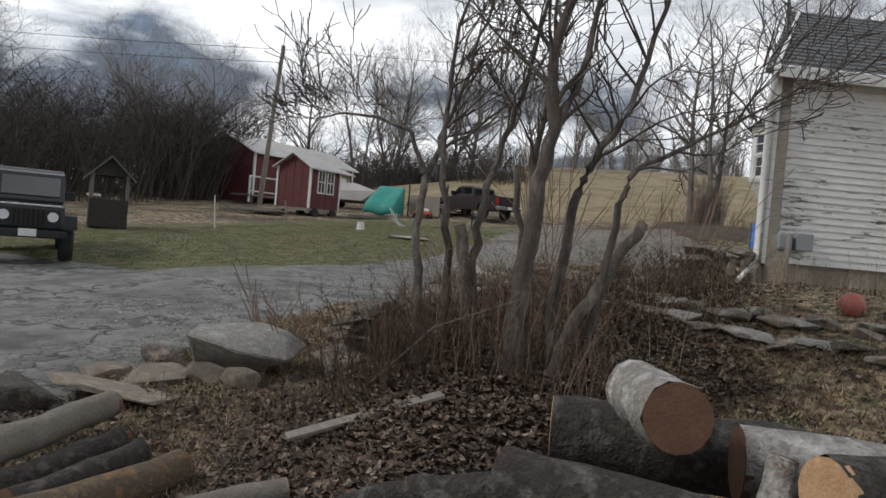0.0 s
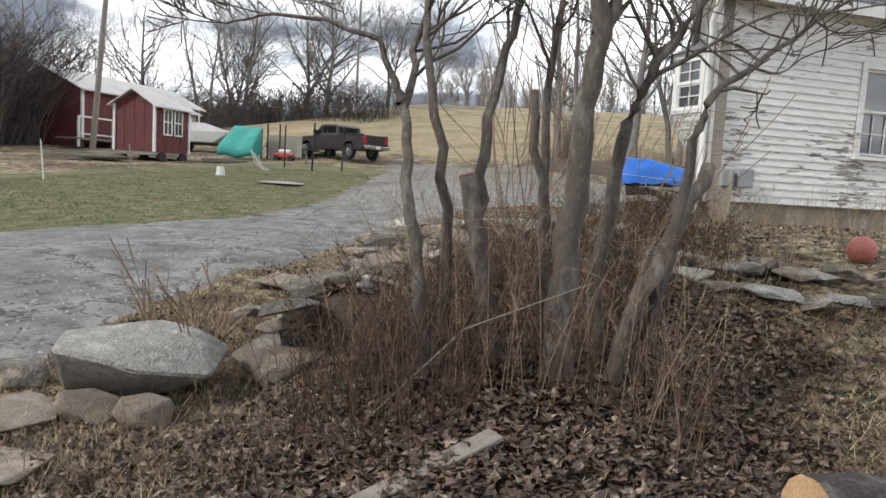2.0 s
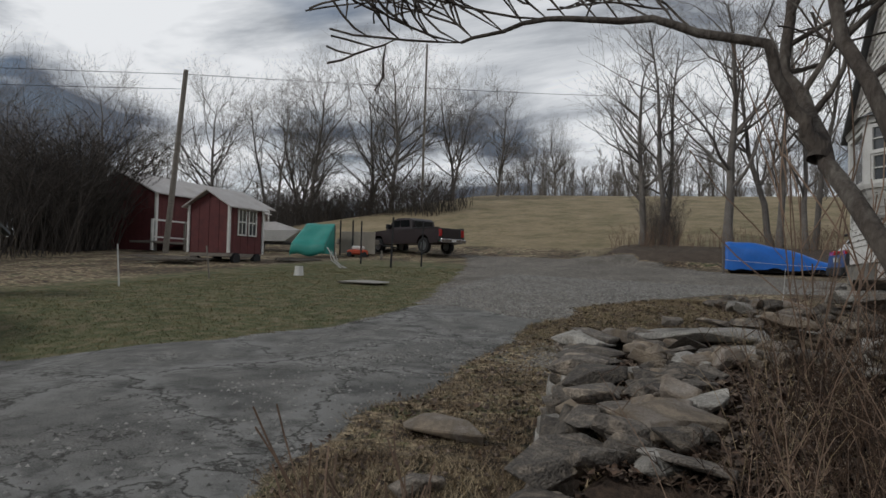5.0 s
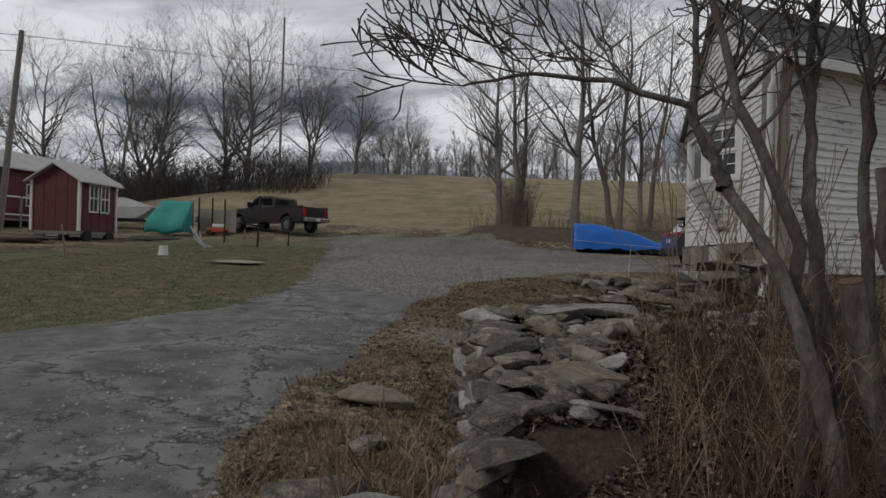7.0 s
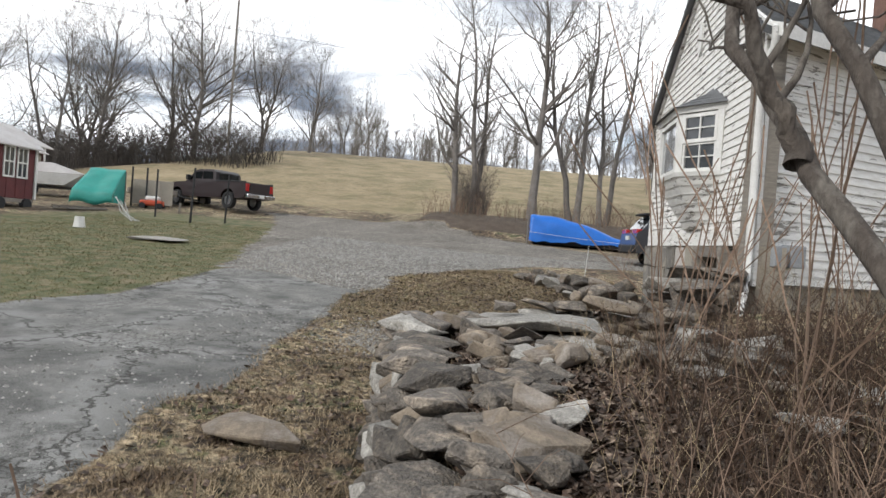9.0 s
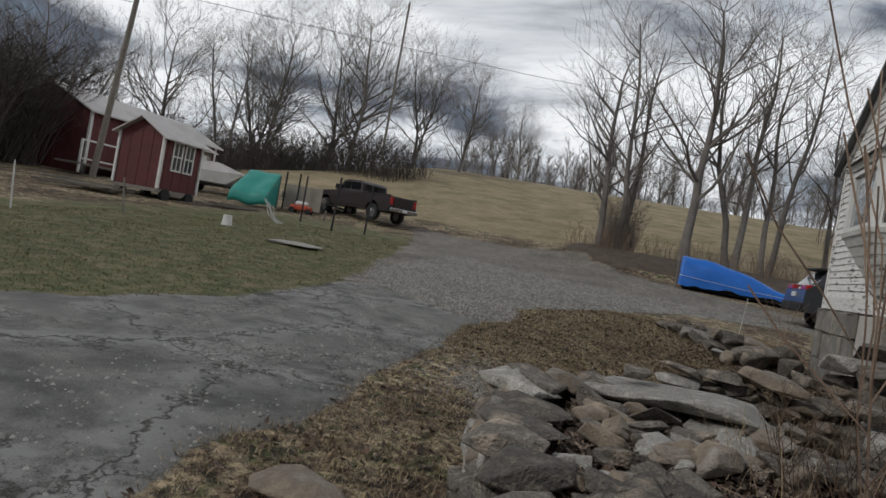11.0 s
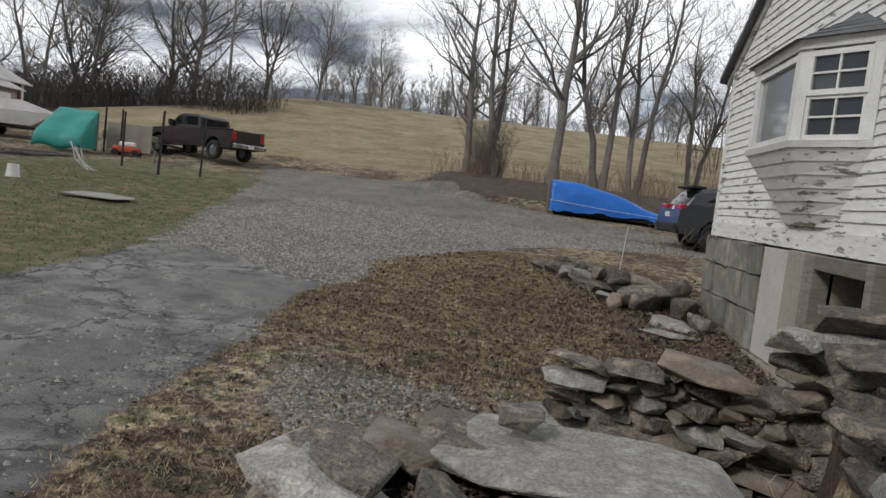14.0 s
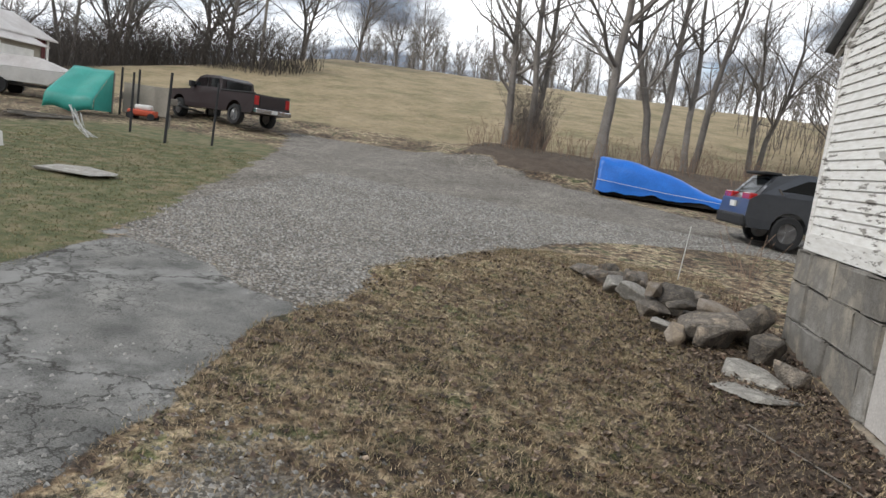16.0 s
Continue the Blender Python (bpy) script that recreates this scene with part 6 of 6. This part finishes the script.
def siding_walls(parent, x0, x1, y0, y1, ze, zr, mat, along="y", groove=0.2, proud=0.012):
    """Four walls of upright boards; the gables follow the roof."""
    def top(u):
        return zr - (zr - ze) * abs(u - 0.5) * 2
    for side, (a, b, gab) in {"s": ((x0, y0), (x1, y0), along == "y"), "e": ((x1, y0), (x1, y1), along == "x"), "n": ((x1, y1), (x0, y1), along == "y"), "w": ((x0, y1), (x0, y0), along == "x")}.items():
        A, B = Vector((*a, 0)), Vector((*b, 0))
        ln = (B - A).length
        d = (B - A).normalized()
        n = Vector((d.y, -d.x, 0))
        k = max(2, int(ln / groove))
        for i in range(k):
            u0, u1 = i / k, (i + 1) / k
            z0a, z1a = (top(u0), top(u1)) if gab else (ze, ze)
            pr = proud * (i % 2)
            q = [A + d * ln * u + n * e + Vector((0, 0, z)) for u, zt in ((u0, z0a), (u1, z1a)) for e, z in ((-0.05, 0), (pr, 0), (pr, zt), (-0.05, zt))]
            if i == k // 2 - 1 and gab and k % 2 == 0:
                pass
            link("board", q, [(0, 1, 5, 4), (1, 2, 6, 5), (2, 3, 7, 6), (3, 0, 4, 7), (3, 2, 1, 0), (4, 5, 6, 7)], mat, parent)


def small_window(parent, origin, d, n, w, h):
    d, n, o = Vector(d), Vector(n), Vector(origin)
    win = part("window", bmesh.new(), WHITE, parent)
    bm = bmesh.new()
    for u0, u1, z0, z1 in ((-0.06, 0, -0.06, h + 0.06), (w, w + 0.06, -0.06, h + 0.06), (0, w, -0.06, 0), (0, w, h, h + 0.06), (0, w, h / 2 - 0.025, h / 2 + 0.025), (w / 2 - 0.015, w / 2 + 0.015, 0, h)):
        q = [o + d * u + n * e + Vector((0, 0, z)) for u in (u0, u1) for e, z in ((0.014, z0), (0.05, z0), (0.05, z1), (0.014, z1))]
        v = [bm.verts.new(x) for x in q]
        for f in ((0, 1, 5, 4), (1, 2, 6, 5), (2, 3, 7, 6), (3, 0, 4, 7), (3, 2, 1, 0), (4, 5, 6, 7)):
            bm.faces.new([v[i] for i in f])
    part("window_frame", bm, WHITE, win)
    q = [o + d * u + n * 0.02 + Vector((0, 0, z)) for u, z in ((0, 0), (w, 0), (w, h), (0, h))]
    link("pane", q, [(0, 1, 2, 3)], GLASS, win)


def coop():
    t = thing("red_shed", stand(-19.85, 7.05, 0.40), "small dark red board shed on wheels with white-trimmed windows", "shed")
    siding_walls(t, -1.9, 0, 0, 2.1, 1.85, 2.35, RED_PAINT, "y", 0.22)
    gable_roof(t, -1.9, 0, 0, 2.1, 1.85, 2.4, METAL_ROOF, 0.22, "y")
    small_window(t, (0, 0.55, 0.75), (0, 1, 0), (1, 0, 0), 0.42, 0.95)
    small_window(t, (0, 1.2, 0.75), (0, 1, 0), (1, 0, 0), 0.42, 0.95)
    for x, y in ((0.012, -0.012), (-1.912, -0.012), (0.012, 2.112)):
        part("corner_trim", boxed((x - 0.05, y - 0.05, 0), (x + 0.05, y + 0.05, 1.84), 0.01), WHITE, t)
    part("floor_frame", boxed((-1.9, 0.0, -0.14), (0.0, 2.1, -0.01)), OLD_WOOD, t)
    for x, y in ((0.02, 0.4), (0.02, 1.7), (-1.9, 0.4), (-1.9, 1.7)):
        w = part("wheel", bmesh.new(), TYRE, t)
        part("tyre", cyled((x - 0.08, y, -0.21), (x + 0.08, y, -0.21), 0.22, n=18), TYRE, w)
    part("ramp", boxed((-0.2, 2.15, -0.40), (0.2, 3.2, -0.36), 0.0), OLD_WOOD, t)


coop()


def barn():
    t = thing("red_barn", stand(-33.5, 12.7, -0.1), "long dark red barn with a pale metal roof", "barn")
    siding_walls(t, 0, 4.6, 0, 9.6, 3.0, 4.0, RED_PAINT, "y", 0.45)
    gable_roof(t, 0, 4.6, 0, 9.6, 3.0, 4.05, METAL_ROOF, 0.3, "y", 0.07)
    for y in (0.06, 9.5):
        part("corner_trim", boxed((4.56, y - 0.08, 0), (4.67, y + 0.08, 2.98), 0.01), WHITE, t)
    part("corner_trim", boxed((-0.06, -0.06, 0), (0.08, 0.08, 2.98), 0.01), WHITE, t)
    small_window(t, (4.6, 2.6, 1.2), (0, 1, 0), (1, 0, 0), 0.8, 1.0)
    small_window(t, (4.6, 4.6, 1.2), (0, 1, 0), (1, 0, 0), 0.8, 1.0)
    # porch rail on the near side
    for y in (-1.6, 0.6, 2.8):
        part("porch_post", boxed((5.9, y, 0), (6.0, y + 0.1, 1.5), 0.01), WHITE if y < 0 else OLD_WOOD, t)
    part("porch_rail", boxed((5.9, -1.6, 1.42), (5.98, 2.9, 1.5), 0.01), WHITE, t)
    part("porch_rail", boxed((5.9, -1.6, 0.6), (5.98, 2.9, 0.67), 0.01), WHITE, t)
    part("porch_deck", boxed((4.7, -1.7, 0.35), (6.0, 3.0, 0.45), 0.01), OLD_WOOD, t)


barn()


def cream_garage():
    t = thing("cream_garage", stand(-31.2, 16.2, -0.1), "low cream-sided garage with a pale roll door", "garage")
    siding_walls(t, 0, 3.2, 0, 4.6, 2.3, 2.9, CREAM, "y", 0.3, 0.008)
    gable_roof(t, 0, 3.2, 0, 4.6, 2.3, 2.95, METAL_ROOF, 0.25, "y", 0.05)
    part("roll_door", boxed((3.2, 1.9, 0.05), (3.26, 4.1, 2.0), 0.01), WHITE, t)


cream_garage()


def teal_shelter():
    t = thing("tarp_shelter", stand(-19.85, 13.3, 0, 14), "slanting teal tarp shelter on a wooden frame", "shelter")
    n, m = 18, 12
    v, f = [], []
    for j in range(m + 1):
        k = j / m
        for i in range(n + 1):
            u = i / n
            x = -0.65 + 1.4 * u
            z = 1.56 - 1.06 * k / 0.8 if k < 0.8 else 0.5 - 0.45 * (k - 0.8) / 0.2
            y = 0.55 - 1.55 * min(k / 0.8, 1.0) - 0.06 * max(0, k - 0.8)
            sag = 0.03 * math.sin(u * 9) + 0.05 * noise.noise(Vector((x * 2, k * 4, 1)))
            v.append((x - 0.25 * (1 - u) * k, y, z + sag * (0.4 + k)))
    for j in range(m):
        for i in range(n):
            a = j * (n + 1) + i
            f.append((a, a + 1, a + n + 2, a + n + 1))
    top = link("tarp", v, f, TEAL, t, smooth=True)
    sol = top.modifiers.new("thick", "SOLIDIFY")
    sol.thickness = 0.012
    for x in (-0.6, 0.72):
        part("post", boxed((x - 0.05, 0.5, 0), (x + 0.05, 0.6, 1.5), 0.01), OLD_WOOD, t)
    part("side_sheet", prism([(-0.95, 0.12), (0.5, 0.12), (0.5, 1.55), (-0.9, 0.5)], -0.006, 0.006), TEAL, t).matrix_local = pose(0.74, 0, 0, 0, 0, 90)
    for x in (1.0, 1.6):
        part("fence_post", cyled((x, 0.6, 0), (x, 0.6, 1.75), 0.04, n=8), PLASTIC_BLACK, t)
    part("back_panel", boxed((0.95, 0.95, 0.2), (2.6, 0.99, 1.25), 0.005), CREAM, t, "pale weathered panel")


teal_shelter()


def utility_trailer():
    t = thing("small_trailer", stand(-18.9, 15.6, 0, 35), "small trailer with a white-rimmed wheel beside red yard machinery", "trailer")
    part("bed", boxed((-1.0, -0.5, 0.45), (1.0, 0.5, 0.7), 0.02), OLD_WOOD, t)
    for y in (-0.6,):
        w = part("wheel", bmesh.new(), TYRE, t)
        part("tyre", cyled((0.1, y - 0.09, 0.34), (0.1, y + 0.09, 0.34), 0.34, n=22), TYRE, w)
        part("rim", cyled((0.1, y - 0.11, 0.34), (0.1, y + 0.10, 0.34), 0.19, n=18), WHITE, w)
    part("drawbar", cyled((1.0, 0, 0.5), (2.0, 0, 0.35), 0.04, n=8), WIRE, t)


utility_trailer()
mower = thing("garden_machine", stand(-17.9, 13.9, 0, 20), "low red and white garden machine", "machine")
part("deck", boxed((-0.5, -0.35, 0.12), (0.4, 0.35, 0.34), 0.06), ORANGE, mower)
part("cover", boxed((-0.3, -0.22, 0.34), (0.25, 0.22, 0.52), 0.06), WHITE, mower)
for x in (-0.38, 0.3):
    for y in (-0.38, 0.38):
        w = part("wheel", bmesh.new(), TYRE, mower)
        part("tyre", cyled((x, y - 0.04, 0.12), (x, y + 0.04, 0.12), 0.12, n=14), TYRE, w)


def blue_heap():
    t = thing("tarp_covered_heap", stand(-0.15, 14.2, 0, -6), "bright blue tarp drawn over a long low trailer", "tarp")
    n, m = 40, 16
    v, f = [], []
    for j in range(m + 1):
        k = j / m
        for i in range(n + 1):
            u = i / n
            x = -1.95 + 3.95 * u
            h = ramp_of(u, (0, 0.03, 0.3, 0.55, 0.8, 1.0), (1.18, 1.24, 1.12, 0.9, 0.52, 0.34))
            half = 0.8 - 0.25 * u
            a = math.pi * k
            prof_y = -half * math.copysign(abs(math.cos(a)) ** 0.55, math.cos(a))
            prof_z = 0.16 + (h - 0.16) * math.sin(a) ** 0.5
            fold = 0.07 * noise.noise(Vector((x * 1.6 + prof_z * 2.0, prof_z * 3.2, 5))) + 0.03 * math.sin(prof_z * 16 + x * 5.0)
            hem = 0.10 * noise.noise(Vector((x * 2.1, 8, 0))) if k in (0.0, 1.0) else 0.0
            v.append((x + 0.04 * noise.noise(Vector((u * 9, k * 9, 3))), prof_y * (1 + fold), prof_z + fold * 0.5 + hem))
    for j in range(m):
        for i in range(n):
            a = j * (n + 1) + i
            f.append((a, a + 1, a + n + 2, a + n + 1))
    f.append(tuple(j * (n + 1) for j in range(m + 1)))
    f.append(tuple(j * (n + 1) + n for j in range(m + 1))[::-1])
    link("tarp", v, f, BLUE, t, smooth=True)
    part("trailer_frame", boxed((-1.85, -0.55, 0.05), (1.95, 0.55, 0.2), 0.02), DARK, t)
    part("stake", cyled((-2.03, -0.6, 0), (-2.03, -0.6, 1.22), 0.035, n=8), OLD_WOOD, t)
    rope_v, rope_f = [], []
    tube(rope_v, rope_f, [Vector((-1.95, -0.85, 0.5)), Vector((0, -0.75, 0.35)), Vector((1.95, -0.6, 0.25))], [0.008] * 3, 5)
    link("rope", rope_v, rope_f, MESH_NET, t)


blue_heap()


def well_house():
    t = thing("well_house", stand(-17.3, -4.7, 0, -33), "little open-fronted wooden wishing well with a shingled roof", "well house")
    part("base", boxed((-0.55, -0.5, 0), (0.55, 0.5, 0.8), 0.02), DARK_WOOD, t)
    for x in (-0.53, 0.53):
        link("gable_board", [(x, -0.55, 1.45), (x, 0.55, 1.45), (x, 0, 1.93), (x - 0.03, -0.55, 1.45), (x - 0.03, 0.55, 1.45), (x - 0.03, 0, 1.93)], [(0, 1, 2), (5, 4, 3), (0, 3, 4, 1), (1, 4, 5, 2), (2, 5, 3, 0)], DARK_WOOD, t)
    for x in (-0.5, 0.5):
        for y in (-0.45, 0.45):
            part("post", boxed((x - 0.05, y - 0.05, 0.8), (x + 0.05, y + 0.05, 1.5), 0.01), OLD_WOOD, t)
    gable_roof(t, -0.55, 0.55, -0.5, 0.5, 1.45, 1.95, SHINGLE, 0.16, "x", 0.06)
    # board in near-black, the shade under the little roof put into its colour
    part("back_shade_board", boxed((-0.5, 0.42, 0.8), (0.5, 0.46, 1.45), 0.0), DARK, t)
    part("ledge", boxed((-0.35, -0.56, 0.86), (0.35, -0.2, 0.93), 0.01), WHITE, t, "pale ledge board")


well_house()


def pole(x, y, tall, lean, label, r=0.13):
    t = thing("utility_pole", stand(x, y), label, "pole")
    part("shaft", cyled((0, 0, -0.3), (lean, 0, tall), r, r * 0.72, 12), OLD_WOOD, t)
    return Vector((x + lean, y, height(x, y) + tall))


top1 = pole(-26.6, 11.0, 8.6, 0.85, "leaning weathered utility pole in front of the barn", 0.15)
top2 = pole(-23.9, 35.0, 13.0, 0.1, "thin dark utility pole beyond the yard", 0.10)
for end, dz in ((Vector((-70, -18, 13)), 0.2), (Vector((-70, -18, 12)), 0.9), (Vector((30, 70, 22)), 0.2)):
    v, f = [], []
    a = top1 - Vector((0, 0, dz))
    tube(v, f, [a.lerp(end, i / 12) - Vector((0, 0, 1.6 * math.sin(math.pi * i / 12))) for i in range(13)], [0.012] * 13, 4)
    tagged(link("overhead_wire", v, f, WIRE), "thin black overhead wire sagging from the pole", "wire")


def lumber(x, y, rz, seed, n=9, ln=2.4):
    rng = random.Random(seed)
    t = thing("lumber_pile", stand(x, y, 0, rz), "untidy pile of old boards and poles on the grass", "lumber")
    for i in range(n):
        l = ln * rng.uniform(0.6, 1.1)
        lay_z = 0.03 + 0.06 * (i // 3)
        part("board", boxed((-l / 2, -0.08, 0), (l / 2, 0.08, 0.04), 0.005), OLD_WOOD, t).matrix_local = pose(rng.uniform(-0.3, 0.3), rng.uniform(-0.5, 0.5), lay_z, 0, rng.uniform(-3, 3), rng.uniform(-25, 25))


lumber(-21.3, 5.2, 25, 1, 14, 2.8)
lumber(-18.7, 9.8, 60, 2, 5, 1.6)
lumber(-21.6, 7.2, 10, 3, 6, 2.0)

bk = thing("bucket", stand(-14.62, 3.9), "small upturned white bucket on the lawn", "bucket")
part("pail", cyled((0, 0, 0), (0, 0, 0.3), 0.15, 0.12, 18), WHITE, bk)
part("rim", cyled((0, 0, 0.0), (0, 0, 0.03), 0.165, 0.165, 18), WHITE, bk)
bm = rough_stone(random.Random(3), 1.5, 0.95, 0.07, 0.1, 12)
sl = part("slab", bm, STONE_PALE)
sl.matrix_world = stand(-11.5, 2.4, 0.02, 0) @ pose(0, 0, 0, 4, 1, 0)
tagged(sl, "pale flat oval slab lying in the lawn", "slab")
stp = part("stump_post", cyled((0, 0, 0), (0.03, 0, 0.42), 0.05, 0.04, 9), OLD_WOOD)
stp.matrix_world = stand(-15.9, 12.2)
tagged(stp, "short dark stub post at the lawn edge", "post")


def stake(x, y, tall, lean, mat, label, r=0.018):
    ob = part("stake", cyled((0, 0, -0.05), (lean, 0.0, tall), r, r * 0.9, 8), mat)
    ob.matrix_world = stand(x, y)
    return tagged(ob, label, "stake")


stake(-16.3, -1.6, 1.05, -0.1, MESH_NET, "thin pale stake in the lawn", 0.02)
stake(-16.0, 1.4, 0.95, -0.15, OLD_WOOD, "leaning wooden stake in the lawn", 0.025)
stake(-12.9, 9.6, 1.75, 0.05, PLASTIC_BLACK, "slim black fence post", 0.035)
stake(-13.6, 8.4, 1.85, 0.06, PLASTIC_BLACK, "slim black fence post", 0.04)
stake(-15.6, 9.8, 1.7, 0.0, PLASTIC_BLACK, "slim black fence post", 0.035)
stake(-1.0, 2.4, 0.85, 0.06, MESH_NET, "thin white marker stake by the stone bed", 0.008)


def covered_boat():
    t = thing("covered_boat", stand(-24.2, 15.4, 0, 20), "small pale covered boat on a trailer behind the shed", "boat")
    part("hull", hull([(-1.7, 0.5), (1.2, 0.5), (2.0, 1.05), (-1.75, 1.0)], 0.75, -0.12), WHITE, t)
    part("cover", hull([(-1.75, 1.0), (2.0, 1.06), (0.6, 1.5), (-1.2, 1.45)], 0.82, 0.55), METAL_ROOF, t)
    part("trailer_frame", boxed((-1.6, -0.5, 0.36), (2.2, 0.5, 0.46), 0.02), WIRE, t)
    for s in (-1, 1):
        w = part("wheel", bmesh.new(), TYRE, t)
        part("tyre", cyled((-0.5, s * 0.75 - 0.09, 0.3), (-0.5, s * 0.75 + 0.09, 0.3), 0.3, n=18), TYRE, w)


covered_boat()


def net_heap():
    t = thing("plastic_netting", stand(-15.2, 7.3), "limp translucent netting hung on a leaning stick", "netting")
    part("stick", cyled((-0.45, 0, 0.75), (0.15, 0, 0.0), 0.02, n=6), MESH_NET, t)
    rng = random.Random(6)
    for i in range(9):
        v, f = [], []
        a = Vector((-0.45 + 0.05 * i, rng.uniform(-0.1, 0.1), 0.78 - 0.03 * i))
        b = Vector((0.1 + 0.04 * i, rng.uniform(-0.12, 0.12), 0.02))
        tube(v, f, [a, a.lerp(b, 0.5) - Vector((0.12, 0, 0.1)), b], [0.006] * 3, 4)
        link("strand", v, f, MESH_NET, t)


net_heap()


# ---------------------------------------------------------------- litter, grass and pebbles
def scatter(name, count, area, keep, make, mat, label, category, seed):
    rng = random.Random(seed)
    v, f = [], []
    x0, x1, y0, y1 = area
    tries = 0
    while count > 0 and tries < 400000:
        tries += 1
        x, y = rng.uniform(x0, x1), rng.uniform(y0, y1)
        if rng.random() > keep(x, y):
            continue
        make(v, f, rng, x, y, height(x, y))
        count -= 1
    tagged(link(name, v, f, mat), label, category, kind="stuff")


def leaf_at(v, f, rng, x, y, z):
    s = rng.uniform(0.016, 0.042)
    a = rng.uniform(0, 6.3)
    d = Vector((math.cos(a), math.sin(a), rng.uniform(-0.5, 0.5)))
    e = Vector((-math.sin(a), math.cos(a), rng.uniform(-0.6, 0.6))) * rng.uniform(0.45, 0.7)
    p = Vector((x, y, z + rng.uniform(0.008, 0.045)))
    k = len(v)
    curl = Vector((0, 0, rng.uniform(0.0, 0.5) * s))
    v.extend((p - d * s + curl, p + e * s, p + d * s + curl * 1.4, p - e * s))
    f.append((k, k + 1, k + 3))
    f.append((k + 1, k + 2, k + 3))


def blade_at(h0, h1, w):
    def make(v, f, rng, x, y, z):
        for _ in range(3):
            a = rng.uniform(0, 6.3)
            h = rng.uniform(h0, h1)
            bx, by = x + rng.gauss(0, 0.02), y + rng.gauss(0, 0.02)
            k = len(v)
            lx, ly = math.cos(a) * h * 0.9, math.sin(a) * h * 0.9
            v.extend(((bx - w * math.sin(a), by + w * math.cos(a), z - 0.005), (bx + w * math.sin(a), by - w * math.cos(a), z - 0.005), (bx + lx, by + ly, z + h * rng.uniform(0.3, 0.9))))
            f.append((k, k + 1, k + 2))
    return make


def pebble_at(v, f, rng, x, y, z):
    s = rng.uniform(0.008, 0.028)
    k = len(v)
    for dx, dy, dz in ((1, 0, 0), (0, 1, 0), (-1, 0, 0), (0, -1, 0), (0, 0, 0.8)):
        v.append((x + dx * s * rng.uniform(0.7, 1.2), y + dy * s * rng.uniform(0.7, 1.2), z + dz * s - 0.002))
    for i in range(4):
        f.append((k + i, k + (i + 1) % 4, k + 4))


def covers(i):
    return lambda x, y: zones(x, y)[i]


def bare_turf(x, y):
    z = zones(x, y)
    return max(0.0, 1 - z[0] - z[1] - z[3] - z[2] - z[5] * 0.7)


scatter("leaf_litter", 42000, (-4.2, 1.2, -16.2, -8.4), covers(3), leaf_at, LEAF, "thick litter of curled brown dead leaves", "leaves", 1)
scatter("leaf_litter", 9000, (-5.2, 2.0, -16.5, 2.0), bare_turf, leaf_at, LEAF, "scattered brown dead leaves in the grass", "leaves", 2)
scatter("dead_grass", 42000, (-5.4, -0.3, -12.5, 3.0), bare_turf, blade_at(0.02, 0.07, 0.004), STRAW, "short matted dead grass", "grass", 3)
scatter("leaf_litter", 7000, (-3.8, 0.8, -16.2, -13.2), lambda x, y: 0.7, leaf_at, LEAF, "curled brown leaves among dead grass", "leaves", 12)
scatter("dead_grass", 24000, (-4.8, 2.6, -17.0, -10.5), lambda x, y: bare_turf(x, y) * 0.8 + 0.2 * zones(x, y)[3], blade_at(0.04, 0.12, 0.004), STRAW, "tousled pale dead grass", "grass", 4)
scatter("lawn_grass", 26000, (-17, -7.8, -9, 9), covers(2), blade_at(0.015, 0.045, 0.007), GRASS, "patchy green and tan lawn grass", "grass", 5)
scatter("lawn_grass", 7000, (-5.4, -1.0, -5.5, 3.0), bare_turf, blade_at(0.02, 0.06, 0.004), GRASS, "thin green grass tufts", "grass", 6)
scatter("leaf_litter", 3500, (-2.4, -0.1, -6.0, 1.6), lambda x, y: 0.25 + 0.75 * zones(x, y)[5], leaf_at, LEAF, "scattered brown leaves on bare soil", "leaves", 9)
scatter("dead_grass", 2500, (-2.4, -0.1, -6.0, 1.6), covers(5), blade_at(0.02, 0.08, 0.004), STRAW, "thin straw on bare soil", "grass", 10)
scatter("gravel", 30000, (-9, 2, -7.5, 8), covers(1), pebble_at, GRAVEL, "loose grey gravel on the lane", "gravel", 7)
scatter("gravel", 1500, (-7, -3.6, -13, -4), lambda x, y: 0.5 * zones(x, y)[0], pebble_at, GRAVEL, "loose grit on the paving", "gravel", 8)
